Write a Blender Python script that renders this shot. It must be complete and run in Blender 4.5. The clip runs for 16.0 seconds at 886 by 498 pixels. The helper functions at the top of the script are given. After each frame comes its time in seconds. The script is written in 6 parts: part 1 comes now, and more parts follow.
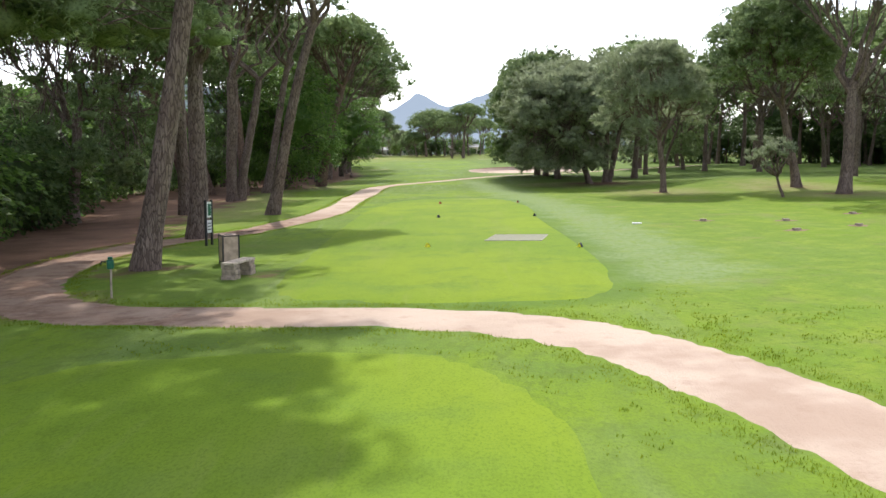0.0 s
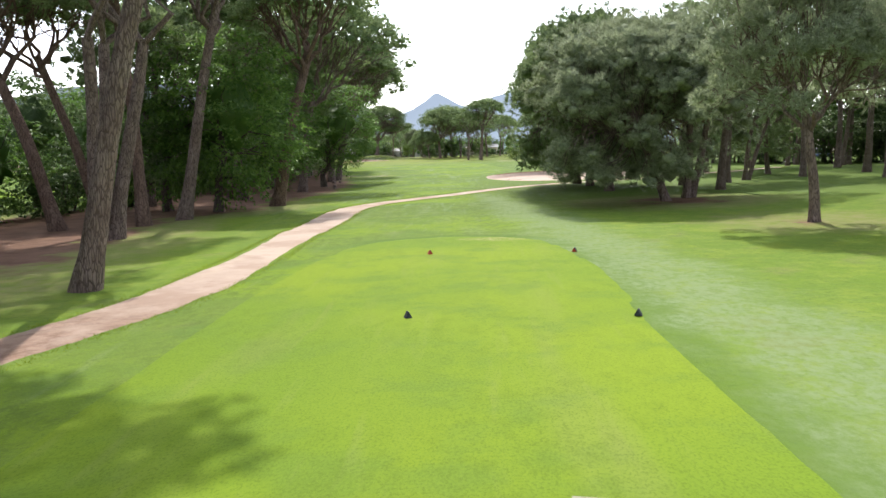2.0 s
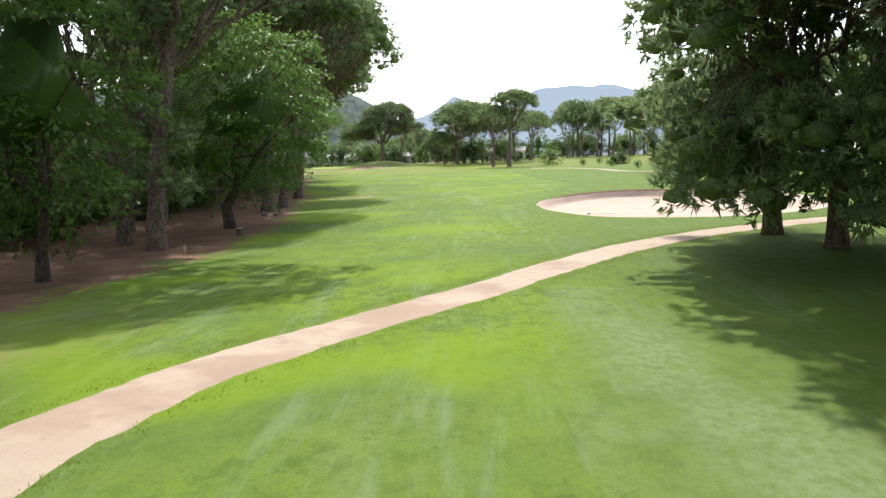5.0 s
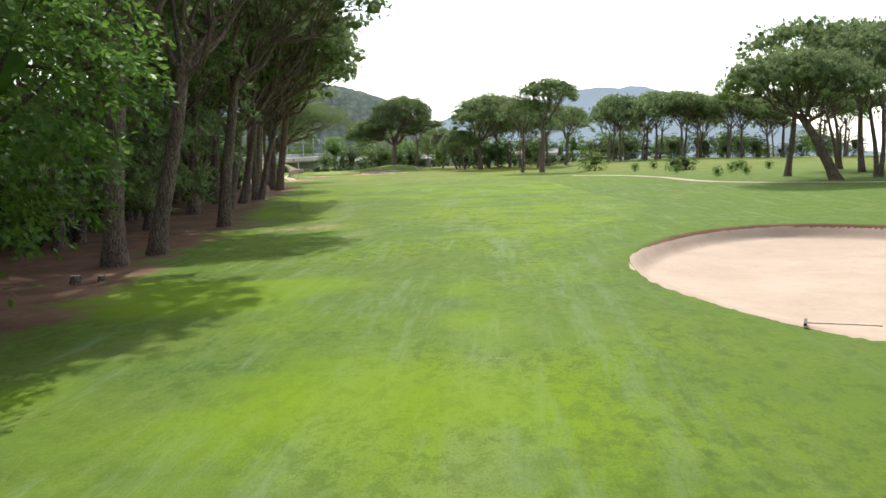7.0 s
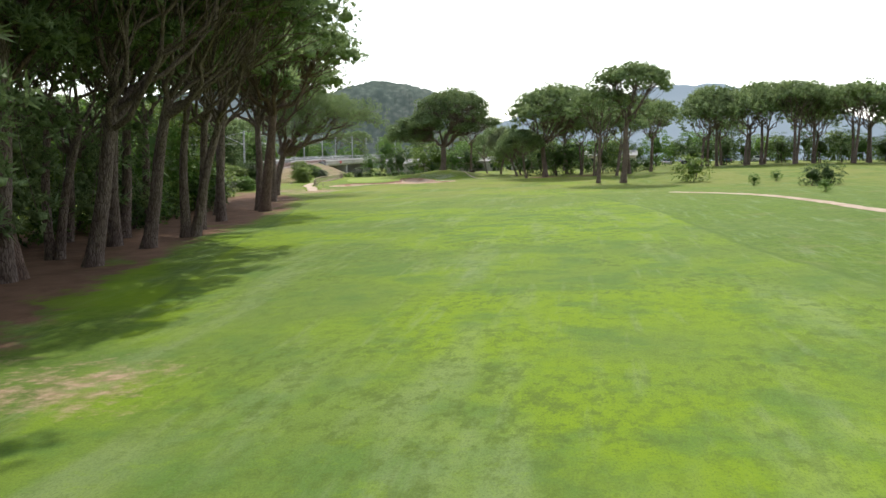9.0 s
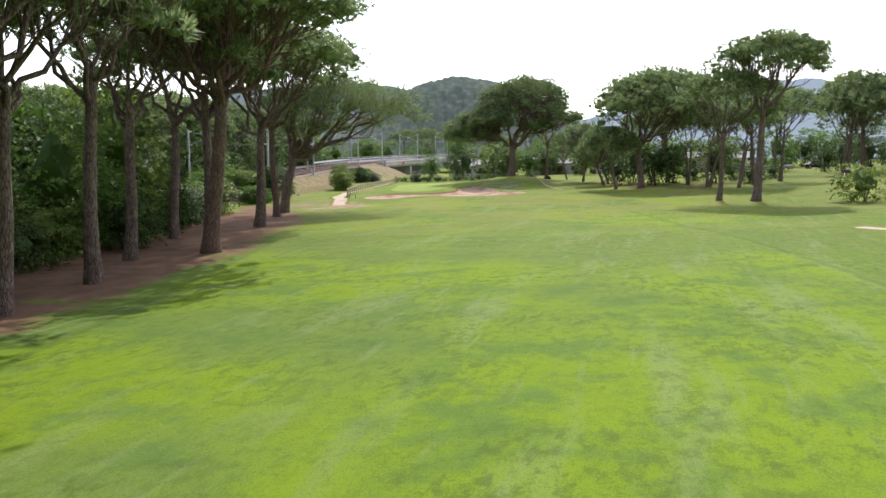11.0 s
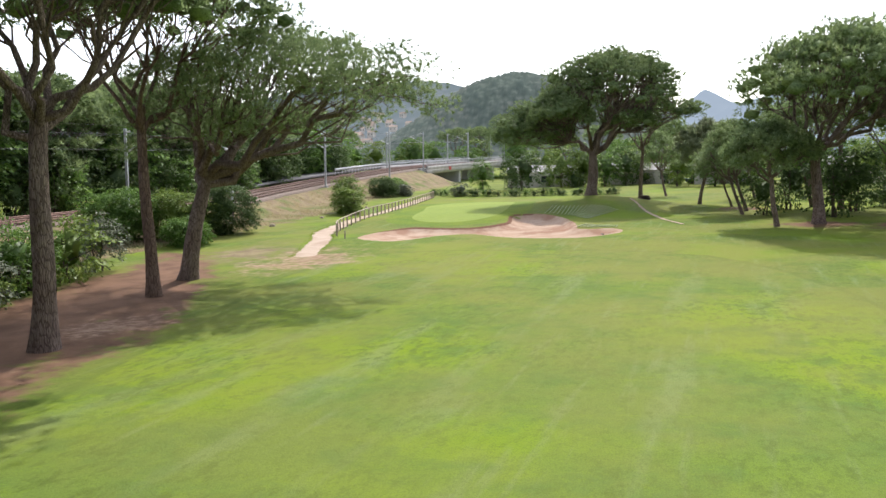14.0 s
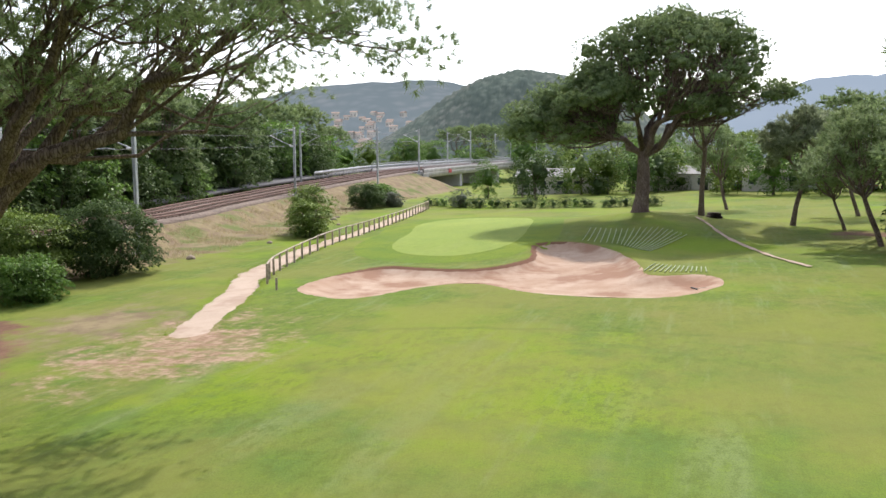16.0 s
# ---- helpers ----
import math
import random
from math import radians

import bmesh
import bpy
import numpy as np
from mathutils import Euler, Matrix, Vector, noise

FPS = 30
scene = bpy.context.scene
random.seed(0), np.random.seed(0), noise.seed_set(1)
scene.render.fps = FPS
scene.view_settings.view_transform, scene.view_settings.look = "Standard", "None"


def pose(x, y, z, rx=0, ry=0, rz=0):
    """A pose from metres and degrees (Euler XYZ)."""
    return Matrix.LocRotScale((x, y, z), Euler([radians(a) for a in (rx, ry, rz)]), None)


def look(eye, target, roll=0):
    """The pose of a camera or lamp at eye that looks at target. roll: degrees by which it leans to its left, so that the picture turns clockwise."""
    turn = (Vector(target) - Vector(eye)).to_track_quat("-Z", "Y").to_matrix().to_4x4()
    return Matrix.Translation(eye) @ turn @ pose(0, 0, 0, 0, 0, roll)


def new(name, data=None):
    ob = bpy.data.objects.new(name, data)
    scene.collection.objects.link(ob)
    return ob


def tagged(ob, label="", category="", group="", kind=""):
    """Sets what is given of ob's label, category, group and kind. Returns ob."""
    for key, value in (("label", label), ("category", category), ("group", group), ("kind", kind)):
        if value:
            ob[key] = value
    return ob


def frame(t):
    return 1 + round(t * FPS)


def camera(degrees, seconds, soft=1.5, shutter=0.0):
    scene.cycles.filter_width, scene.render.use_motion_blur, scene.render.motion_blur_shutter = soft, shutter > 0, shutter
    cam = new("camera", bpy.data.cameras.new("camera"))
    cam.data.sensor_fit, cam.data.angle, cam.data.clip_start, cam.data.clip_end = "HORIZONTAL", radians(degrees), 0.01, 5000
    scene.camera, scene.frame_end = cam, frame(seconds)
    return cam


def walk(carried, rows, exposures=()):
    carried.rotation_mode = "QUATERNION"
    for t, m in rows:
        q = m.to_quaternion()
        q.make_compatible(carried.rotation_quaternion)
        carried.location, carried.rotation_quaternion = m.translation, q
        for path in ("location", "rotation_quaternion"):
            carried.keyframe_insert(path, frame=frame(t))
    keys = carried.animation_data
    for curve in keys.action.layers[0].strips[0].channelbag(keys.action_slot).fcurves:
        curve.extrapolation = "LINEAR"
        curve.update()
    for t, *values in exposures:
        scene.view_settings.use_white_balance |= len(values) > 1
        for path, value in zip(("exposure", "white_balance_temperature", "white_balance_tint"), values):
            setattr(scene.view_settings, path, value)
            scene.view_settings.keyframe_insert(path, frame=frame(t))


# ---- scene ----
# ---------------------------------------------------------------- camera
cam = camera(55.7, 16.0)
METRES, EYE, TILT, LEAN, TURN = 225.0, 3.3, 0.0, 0.0, 0.0
ROWS = [
    (0.0, 0.0, 0.0, 0.0, 0.03, -6.32, -0.27),
    (0.5, 0.0018, 0.0246, 0.0003, 0.08, -6.34, -0.08),
    (1.0, 0.0031, 0.0521, 0.0006, 0.33, -6.33, 0.12),
    (1.5, 0.004, 0.0822, 0.0011, 0.84, -6.33, 0.22),
    (2.0, 0.0044, 0.1139, 0.0016, 1.34, -6.31, 0.38),
    (2.5, 0.0042, 0.1464, 0.002, 1.73, -6.28, 0.47),
    (3.0, 0.0036, 0.1799, 0.0024, 2.05, -6.25, 0.6),
    (3.5, 0.0025, 0.2139, 0.0029, 2.26, -6.2, 0.72),
    (4.0, 0.0013, 0.2483, 0.0035, 2.4, -6.17, 0.81),
    (6.5, 0.0002, 0.4074, 0.0039, 3.65, -5.86, 0.66),
    (7.0, -0.0002, 0.441, 0.005, 4.39, -5.86, 0.67),
    (7.5, -0.0002, 0.4749, 0.0062, 5.37, -5.86, 0.6),
    (8.0, -0.0002, 0.5087, 0.0074, 6.53, -5.86, 0.55),
    (8.5, -0.0005, 0.5426, 0.0088, 7.76, -5.88, 0.57),
    (9.0, -0.001, 0.576, 0.0101, 9.08, -5.88, 0.53),
    (11.5, -0.0174, 0.7379, 0.016, 15.93, -6.05, 0.29),
    (12.0, -0.0236, 0.7682, 0.0171, 17.08, -6.06, 0.28),
    (12.5, -0.0299, 0.798, 0.0186, 18.15, -6.12, 0.26),
    (13.0, -0.0371, 0.8273, 0.0197, 18.65, -6.15, 0.28),
    (13.5, -0.0446, 0.8562, 0.0205, 18.77, -6.13, 0.36),
    (14.0, -0.0527, 0.8854, 0.0212, 18.79, -6.11, 0.35),
    (14.5, -0.0611, 0.9134, 0.022, 18.79, -6.19, 0.28),
    (15.0, -0.0695, 0.9403, 0.0223, 18.82, -6.21, 0.29),
    (15.5, -0.0777, 0.9661, 0.0226, 18.84, -6.21, 0.19),
    (16.0, -0.0852, 0.9894, 0.0222, 18.92, -6.09, 0.28),
]
walk(cam, [(t, pose(0, 0, EYE, TILT, LEAN, TURN) @ pose(METRES * x, METRES * y, METRES * z, 90 + pitch, roll, yaw)) for t, x, y, z, yaw, pitch, roll in ROWS],
     exposures=((0, 0.26, 6300, 18), (2, 0.34, 6300, 18), (4, 0.40, 6300, 18), (6.5, 0.19, 6500, 12), (7.5, 0.03, 6500, 12), (9, -0.03, 6500, 12), (11.5, 0.04, 6400, 18), (13, 0.07, 6450, 15), (14.5, 0.09, 6400, 18), (16, 0.05, 6400, 18)))

# ---------------------------------------------------------------- light
world = bpy.data.worlds.new("sky")
scene.world = world
world.use_nodes = True
SUN_AZ, SUN_EL = radians(0), radians(47)
_n = world.node_tree.nodes
_sky = _n.new("ShaderNodeTexSky")
_sky.sky_type = 'NISHITA'
_sky.sun_disc = False
_sky.sun_elevation, _sky.sun_rotation = SUN_EL, SUN_AZ
_sky.air_density, _sky.dust_density, _sky.ozone_density = 1.0, 1.2, 1.0
_n["Background"].inputs["Strength"].default_value = 0.275
_soft = _n.new("ShaderNodeHueSaturation")
_soft.inputs["Saturation"].default_value = 0.42
world.node_tree.links.new(_sky.outputs[0], _soft.inputs["Color"])
world.node_tree.links.new(_soft.outputs[0], _n["Background"].inputs["Color"])
sun = bpy.data.lights.new("sun", 'SUN')
sun.energy, sun.angle, sun.color = 4.15, radians(0.9), (1.0, 0.95, 0.86)
sun_ob = new("sun", sun)
_to_sun = Vector((math.sin(SUN_AZ) * math.cos(SUN_EL), math.cos(SUN_AZ) * math.cos(SUN_EL), math.sin(SUN_EL)))
sun_ob.matrix_world = look(_to_sun * 300, (0, 0, 0))


# ---------------------------------------------------------------- materials
class Nodes:
    """A small hand for writing node materials."""

    def __init__(self, name):
        self.mat = bpy.data.materials.new(name)
        self.mat.use_nodes = True
        self.t = self.mat.node_tree
        self.t.nodes.clear()
        self.out = self.t.nodes.new("ShaderNodeOutputMaterial")
        self.obj = self.t.nodes.new("ShaderNodeTexCoord").outputs["Object"]

    def add(self, kind, **ins):
        n = self.t.nodes.new(kind)
        for k, v in ins.items():
            self.put(n.inputs[k.replace("_", " ")], v)
        return n

    def put(self, socket, v):
        if isinstance(v, bpy.types.NodeSocket):
            self.t.links.new(v, socket)
        elif isinstance(v, tuple) and len(v) == 3 and socket.type == 'RGBA':
            socket.default_value = (*v, 1)
        else:
            socket.default_value = v

    def noise(self, scale, detail=3, rough=0.55, stretch=None, src=None):
        src = src or self.obj
        if stretch:
            mp = self.add("ShaderNodeMapping", Vector=src)
            mp.inputs["Scale"].default_value = stretch
            src = mp.outputs[0]
        n = self.add("ShaderNodeTexNoise", Vector=src, Scale=scale, Detail=detail, Roughness=rough)
        return n.outputs["Fac"]

    def ramp(self, fac, a, b, lo=0.0, hi=1.0):
        n = self.add("ShaderNodeMapRange", Value=fac)
        n.interpolation_type = 'SMOOTHSTEP'
        for k, v in (("From Min", a), ("From Max", b), ("To Min", lo), ("To Max", hi)):
            n.inputs[k].default_value = v
        return n.outputs[0]

    def mix(self, fac, a, b, kind='MIX'):
        n = self.add("ShaderNodeMix")
        n.data_type, n.blend_type = 'RGBA', kind
        self.put(n.inputs[0], fac)
        self.put(n.inputs[6], a)
        self.put(n.inputs[7], b)
        return n.outputs[2]

    def math(self, op, a, b=0.0):
        n = self.add("ShaderNodeMath")
        n.operation = op
        self.put(n.inputs[0], a)
        self.put(n.inputs[1], b)
        return n.outputs[0]

    def attr(self, name):
        n = self.add("ShaderNodeAttribute")
        n.attribute_name = name
        return n.outputs["Fac"]

    def bump(self, height, strength=0.4, distance=0.05):
        n = self.add("ShaderNodeBump", Height=height)
        n.inputs["Strength"].default_value, n.inputs["Distance"].default_value = strength, distance
        return n.outputs[0]

    def surface(self, colour, rough=0.8, normal=None, metallic=0.0, spec=0.3):
        n = self.add("ShaderNodeBsdfPrincipled", Roughness=rough, Metallic=metallic)
        self.put(n.inputs["Base Color"], colour)
        n.inputs["Specular IOR Level"].default_value = spec
        if normal:
            self.put(n.inputs["Normal"], normal)
        self.t.links.new(n.outputs[0], self.out.inputs[0])
        return self.mat

    def leafy(self, colour, thin=0.3, gloss=0.12, rough=0.45, normal=None):
        d = self.add("ShaderNodeBsdfDiffuse", Color=colour)
        tr = self.add("ShaderNodeBsdfTranslucent", Color=colour)
        if normal:
            self.put(d.inputs["Normal"], normal)
        m = self.add("ShaderNodeMixShader")
        m.inputs[0].default_value = thin
        self.t.links.new(d.outputs[0], m.inputs[1])
        self.t.links.new(tr.outputs[0], m.inputs[2])
        g = self.add("ShaderNodeBsdfGlossy", Roughness=rough, Color=(0.9, 0.95, 0.9))
        m2 = self.add("ShaderNodeMixShader")
        m2.inputs[0].default_value = gloss * 0.3
        self.t.links.new(m.outputs[0], m2.inputs[1])
        self.t.links.new(g.outputs[0], m2.inputs[2])
        self.t.links.new(m2.outputs[0], self.out.inputs[0])
        return self.mat


def simple(name, colour, rough=0.7, metallic=0.0, vary=0.25, scale=6.0, bump=0.2):
    k = Nodes(name)
    f = k.noise(scale, 4)
    f2 = k.noise(scale * 9, 3)
    dark = tuple(c * (1 - vary) for c in colour)
    lite = tuple(min(1, c * (1 + vary)) for c in colour)
    c = k.mix(k.ramp(f, 0.3, 0.7), dark, lite)
    c = k.mix(k.ramp(f2, 0.35, 0.75, 0, 0.35), c, tuple(x * 0.6 for x in colour))
    return k.surface(c, rough, k.bump(f2, bump, 0.01), metallic)


def grass_colours(k, base, yellow, blue, dry, streak=1.0, calm=1.0):
    """Turf: broad patches, mowing streaks, blade grain."""
    broad = k.noise(0.07, 3, 0.5)
    mid = k.noise(0.45, 4, 0.6)
    run = k.noise(0.55, 3, 0.55, (1.0, 0.16, 1.0))
    fine_run = k.noise(1.9, 3, 0.6, (1.0, 0.10, 1.0))
    tuft = k.noise(3.0, 4, 0.7, (1.0, 0.5, 1.0))
    speck = k.noise(1.5, 5, 0.78)
    blade = k.noise(26.0, 3, 0.7, (1.0, 0.55, 1.0))
    c = k.mix(k.ramp(broad, 0.42, 0.58), base, yellow)
    c = k.mix(k.ramp(mid, 0.46, 0.66, 0, 0.75), c, blue)
    c = k.mix(k.ramp(run, 0.52, 0.70, 0, 0.5 * streak), c, dry)
    c = k.mix(k.ramp(fine_run, 0.56, 0.74, 0, 0.45 * streak), c, dry)
    clump = k.math('MULTIPLY', k.ramp(tuft, 0.45, 0.64, 0, 1.0), k.ramp(k.noise(0.22, 3, 0.6), 0.38, 0.66, 0.22 * calm, 0.75 * calm))
    c = k.mix(clump, c, tuple(v * 0.60 for v in base))
    c = k.mix(k.ramp(speck, 0.53, 0.68, 0, 0.32 * calm), c, tuple(v * 1.08 for v in yellow))
    c = k.mix(k.ramp(speck, 0.46, 0.33, 0, 0.45 * calm), c, tuple(v * 0.6 for v in base))
    c = k.mix(k.ramp(blade, 0.45, 0.7, 0, 0.45), c, tuple(v * 0.55 for v in base))
    c = k.mix(k.ramp(blade, 0.5, 0.3, 0, 0.25), c, yellow)
    hgt = k.math('ADD', k.math('MULTIPLY', blade, 0.5), tuft)
    return c, hgt


TURF = (0.134, 0.206, 0.038)
TURF_Y = (0.176, 0.276, 0.014)
TURF_B = (0.088, 0.168, 0.038)
TURF_PALE = (0.215, 0.272, 0.125)


def ground_material():
    k = Nodes("ground_turf")
    c, hgt = grass_colours(k, TURF, TURF_Y, TURF_B, TURF_PALE, 0.95)
    wob = k.noise(0.5, 4, 0.65)
    wob2 = k.noise(2.2, 4, 0.7)
    # rough outside the fairway: greyer, darker, tufted
    rough_f = k.ramp(k.math('ADD', k.attr("sd_fair"), k.math('MULTIPLY', k.math('SUBTRACT', wob, 0.5), 1.2)), -0.25, 0.35)
    rc = k.mix(k.ramp(k.noise(0.9, 5, 0.7), 0.4, 0.7), (0.126, 0.210, 0.022), (0.200, 0.272, 0.030))
    past_tee = k.ramp(k.add("ShaderNodeSeparateXYZ", Vector=k.obj).outputs[1], 66, 96)
    rc = k.mix(past_tee, rc, k.mix(k.ramp(k.noise(0.9, 5, 0.7), 0.4, 0.7), (0.096, 0.168, 0.025), (0.156, 0.216, 0.038)))
    rc = k.mix(k.math('MULTIPLY', past_tee, k.ramp(k.noise(2.4, 5, 0.8), 0.47, 0.66, 0, 0.6)), rc, (0.052, 0.092, 0.024))
    rc = k.mix(k.ramp(k.noise(7.0, 4, 0.75), 0.5, 0.72, 0, 0.6), rc, (0.038, 0.072, 0.018))
    rc = k.mix(k.ramp(k.noise(0.35, 4, 0.6), 0.56, 0.72, 0, 0.6), rc, (0.19, 0.18, 0.085))
    c = k.mix(k.math('MULTIPLY', rough_f, k.ramp(k.math('ABSOLUTE', k.math('SUBTRACT', k.add("ShaderNodeSeparateXYZ", Vector=k.obj).outputs[0], -1.5)), 4.5, 8.0, 0.22, 0.72)), c, rc)
    short_of = k.math('MULTIPLY', rough_f, k.ramp(k.add("ShaderNodeSeparateXYZ", Vector=k.obj).outputs[1], 64, 84))
    tufty = k.ramp(k.noise(2.6, 6, 0.82, (1.0, 0.6, 1.0)), 0.49, 0.58, 0, 0.62)
    c = k.mix(k.math('MULTIPLY', short_of, k.math('MULTIPLY', tufty, k.ramp(k.noise(0.14, 3, 0.6), 0.36, 0.60, 0.35, 1.0))), c, (0.060, 0.112, 0.018))
    c = k.mix(k.math('MULTIPLY', short_of, k.ramp(k.noise(1.5, 5, 0.75, (1.0, 0.10, 1.0)), 0.50, 0.72, 0, 0.55)), c, (0.190, 0.268, 0.125))
    c = k.mix(k.math('MULTIPLY', short_of, k.math('MULTIPLY', k.ramp(k.noise(0.11, 3, 0.55), 0.48, 0.62, 0, 0.60), k.ramp(k.add("ShaderNodeSeparateXYZ", Vector=k.obj).outputs[0], 3.0, -0.5))), c, (0.178, 0.290, 0.010))
    c = k.mix(k.math('MULTIPLY', k.math('MULTIPLY', short_of, k.ramp(k.add("ShaderNodeSeparateXYZ", Vector=k.obj).outputs[1], 142, 128)), k.ramp(k.add("ShaderNodeSeparateXYZ", Vector=k.obj).outputs[0], 0.5, 4.0, 0, 0.40)), c, (0.098, 0.150, 0.034))
    # longer, darker grass along the mown edges of the fairway and the tee
    seam = k.math('ABSOLUTE', k.math('ADD', k.attr("sd_fair"), k.math('MULTIPLY', k.math('SUBTRACT', wob, 0.5), 0.8)))
    seam = k.math('MULTIPLY', k.ramp(seam, 0.30, 0.05, 0, 0.40), k.ramp(k.add("ShaderNodeSeparateXYZ", Vector=k.obj).outputs[1], 146, 160))
    c = k.mix(seam, c, (0.060, 0.110, 0.020))
    collar = k.math('ADD', k.attr("sd_tee"), k.math('MULTIPLY', k.math('SUBTRACT', wob, 0.5), 1.0))
    collar = k.math('MULTIPLY', k.ramp(collar, 1.1, 0.4, 0, 0.55), k.ramp(k.add("ShaderNodeSeparateXYZ", Vector=k.obj).outputs[0], -4.5, -2.0))
    c = k.mix(collar, c, (0.078, 0.150, 0.022))
    # drier turf towards the green
    far_y = k.ramp(k.add("ShaderNodeSeparateXYZ", Vector=k.obj).outputs[1], 185, 250)
    c = k.mix(k.math('MULTIPLY', far_y, k.ramp(k.noise(0.16, 5, 0.65), 0.36, 0.62, 0.10, 0.62)), c, (0.225, 0.225, 0.058))
    # pale, less saturated strip along the tee, broken by grain
    pale = k.ramp(k.math('ADD', k.attr("sd_pale"), k.math('MULTIPLY', k.math('SUBTRACT', wob, 0.5), 5.0)), 1.0, -1.6)
    grain = k.ramp(k.noise(5.0, 5, 0.75, (1.0, 0.6, 1.0)), 0.32, 0.66, 0.25, 0.95)
    c = k.mix(k.math('MULTIPLY', pale, grain), c, (0.195, 0.262, 0.115))
    # dry straw on the bank
    dryf = k.ramp(k.math('ADD', k.attr("sd_dry"), k.math('MULTIPLY', k.math('SUBTRACT', wob, 0.5), 9.0)), 1.2, -1.6)
    straw = k.mix(k.ramp(k.noise(0.8, 5, 0.7), 0.35, 0.65), (0.27, 0.225, 0.125), (0.19, 0.14, 0.09))
    straw = k.mix(k.ramp(k.noise(0.28, 3, 0.6), 0.5, 0.62, 0, 0.9), straw, (0.12, 0.16, 0.045))
    c = k.mix(dryf, c, straw)
    # thin dry grass at the wood's edge beside the path
    edge_dry = k.math('MULTIPLY', k.ramp(k.math('ADD', k.attr("sd_dirt"), k.math('MULTIPLY', k.math('SUBTRACT', wob, 0.5), 5.0)), 5.4, 1.5), k.math('MULTIPLY', k.ramp(k.add("ShaderNodeSeparateXYZ", Vector=k.obj).outputs[1], 98, 84), k.ramp(k.add("ShaderNodeSeparateXYZ", Vector=k.obj).outputs[1], 40, 52)))
    c = k.mix(k.math('MULTIPLY', edge_dry, k.ramp(k.noise(1.4, 5, 0.75), 0.34, 0.62, 0.25, 0.85)), c, (0.235, 0.232, 0.092))
    # bare earth under the pines
    e = k.math('ADD', k.attr("sd_dirt"), k.math('MULTIPLY', k.math('SUBTRACT', wob, 0.5), 5.0))
    e = k.math('ADD', e, k.math('MULTIPLY', k.math('SUBTRACT', wob2, 0.5), 1.6))
    dirt_f = k.math('MULTIPLY', k.ramp(e, 0.9, -0.7), k.ramp(k.math('ADD', k.noise(0.33, 4, 0.65), k.math('MULTIPLY', k.attr("sd_dirt"), -0.05)), 0.42, 0.55, 0.25, 1.0))
    soil = k.mix(k.ramp(k.noise(0.6, 4, 0.6), 0.35, 0.7), (0.215, 0.130, 0.084), (0.140, 0.085, 0.056))
    soil = k.mix(k.ramp(k.noise(9.0, 5, 0.8), 0.55, 0.75, 0, 0.7), soil, (0.075, 0.048, 0.032))
    soil = k.mix(k.ramp(k.noise(1.7, 4, 0.7), 0.58, 0.75, 0, 0.6), soil, (0.30, 0.215, 0.14))
    c = k.mix(dirt_f, c, soil)
    # worn, sandy ground where the path frays out
    wornf = k.ramp(k.math('ADD', k.attr("sd_worn"), k.math('ADD', k.math('MULTIPLY', k.math('SUBTRACT', wob, 0.5), 6.0), k.math('MULTIPLY', k.math('SUBTRACT', wob2, 0.5), 4.0))), 0.7, -1.5)
    c = k.mix(k.math('MULTIPLY', wornf, k.ramp(k.noise(1.3, 5, 0.75, (0.6, 1.4, 1.0)), 0.33, 0.56, 0.15, 0.95)), c, k.mix(k.ramp(wob2, 0.35, 0.65), (0.43, 0.30, 0.215), (0.27, 0.175, 0.115)))
    # red soil inside and on the lips of the bunkers
    bf = k.ramp(k.math('ADD', k.attr("sd_soil"), k.math('MULTIPLY', k.math('SUBTRACT', wob2, 0.5), 0.35)), 0.12, -0.10)
    lip = k.mix(k.noise(6.0, 4), (0.20, 0.105, 0.066), (0.115, 0.060, 0.040))
    c = k.mix(bf, c, lip)
    return k.surface(c, 0.9, k.bump(hgt, 0.55, 0.04), 0, 0.055)


def turf_material(name, base, yellow, blue, pale, bump=0.3, worn=()):
    k = Nodes(name)
    c, hgt = grass_colours(k, base, yellow, blue, pale, 0.5, 0.35)
    if worn:
        sep = k.add("ShaderNodeSeparateXYZ", Vector=k.obj)
        wob = k.math('MULTIPLY', k.math('SUBTRACT', k.noise(1.1, 5, 0.7), 0.5), 3.2)
        speck = k.ramp(k.noise(6.0, 4, 0.8), 0.40, 0.64, 0.05, 0.8)
        for cx, cy, rx, ry in worn:
            u = k.math('DIVIDE', k.math('SUBTRACT', sep.outputs[0], cx), rx)
            v = k.math('DIVIDE', k.math('SUBTRACT', sep.outputs[1], cy), ry)
            r2 = k.math('ADD', k.math('MULTIPLY', u, u), k.math('MULTIPLY', v, v))
            f = k.ramp(k.math('ADD', r2, wob), 1.2, 0.2)
            c = k.mix(k.math('MULTIPLY', f, speck), c, (0.345, 0.315, 0.14))
    return k.surface(c, 0.9, k.bump(hgt, bump, 0.02), 0, 0.055)


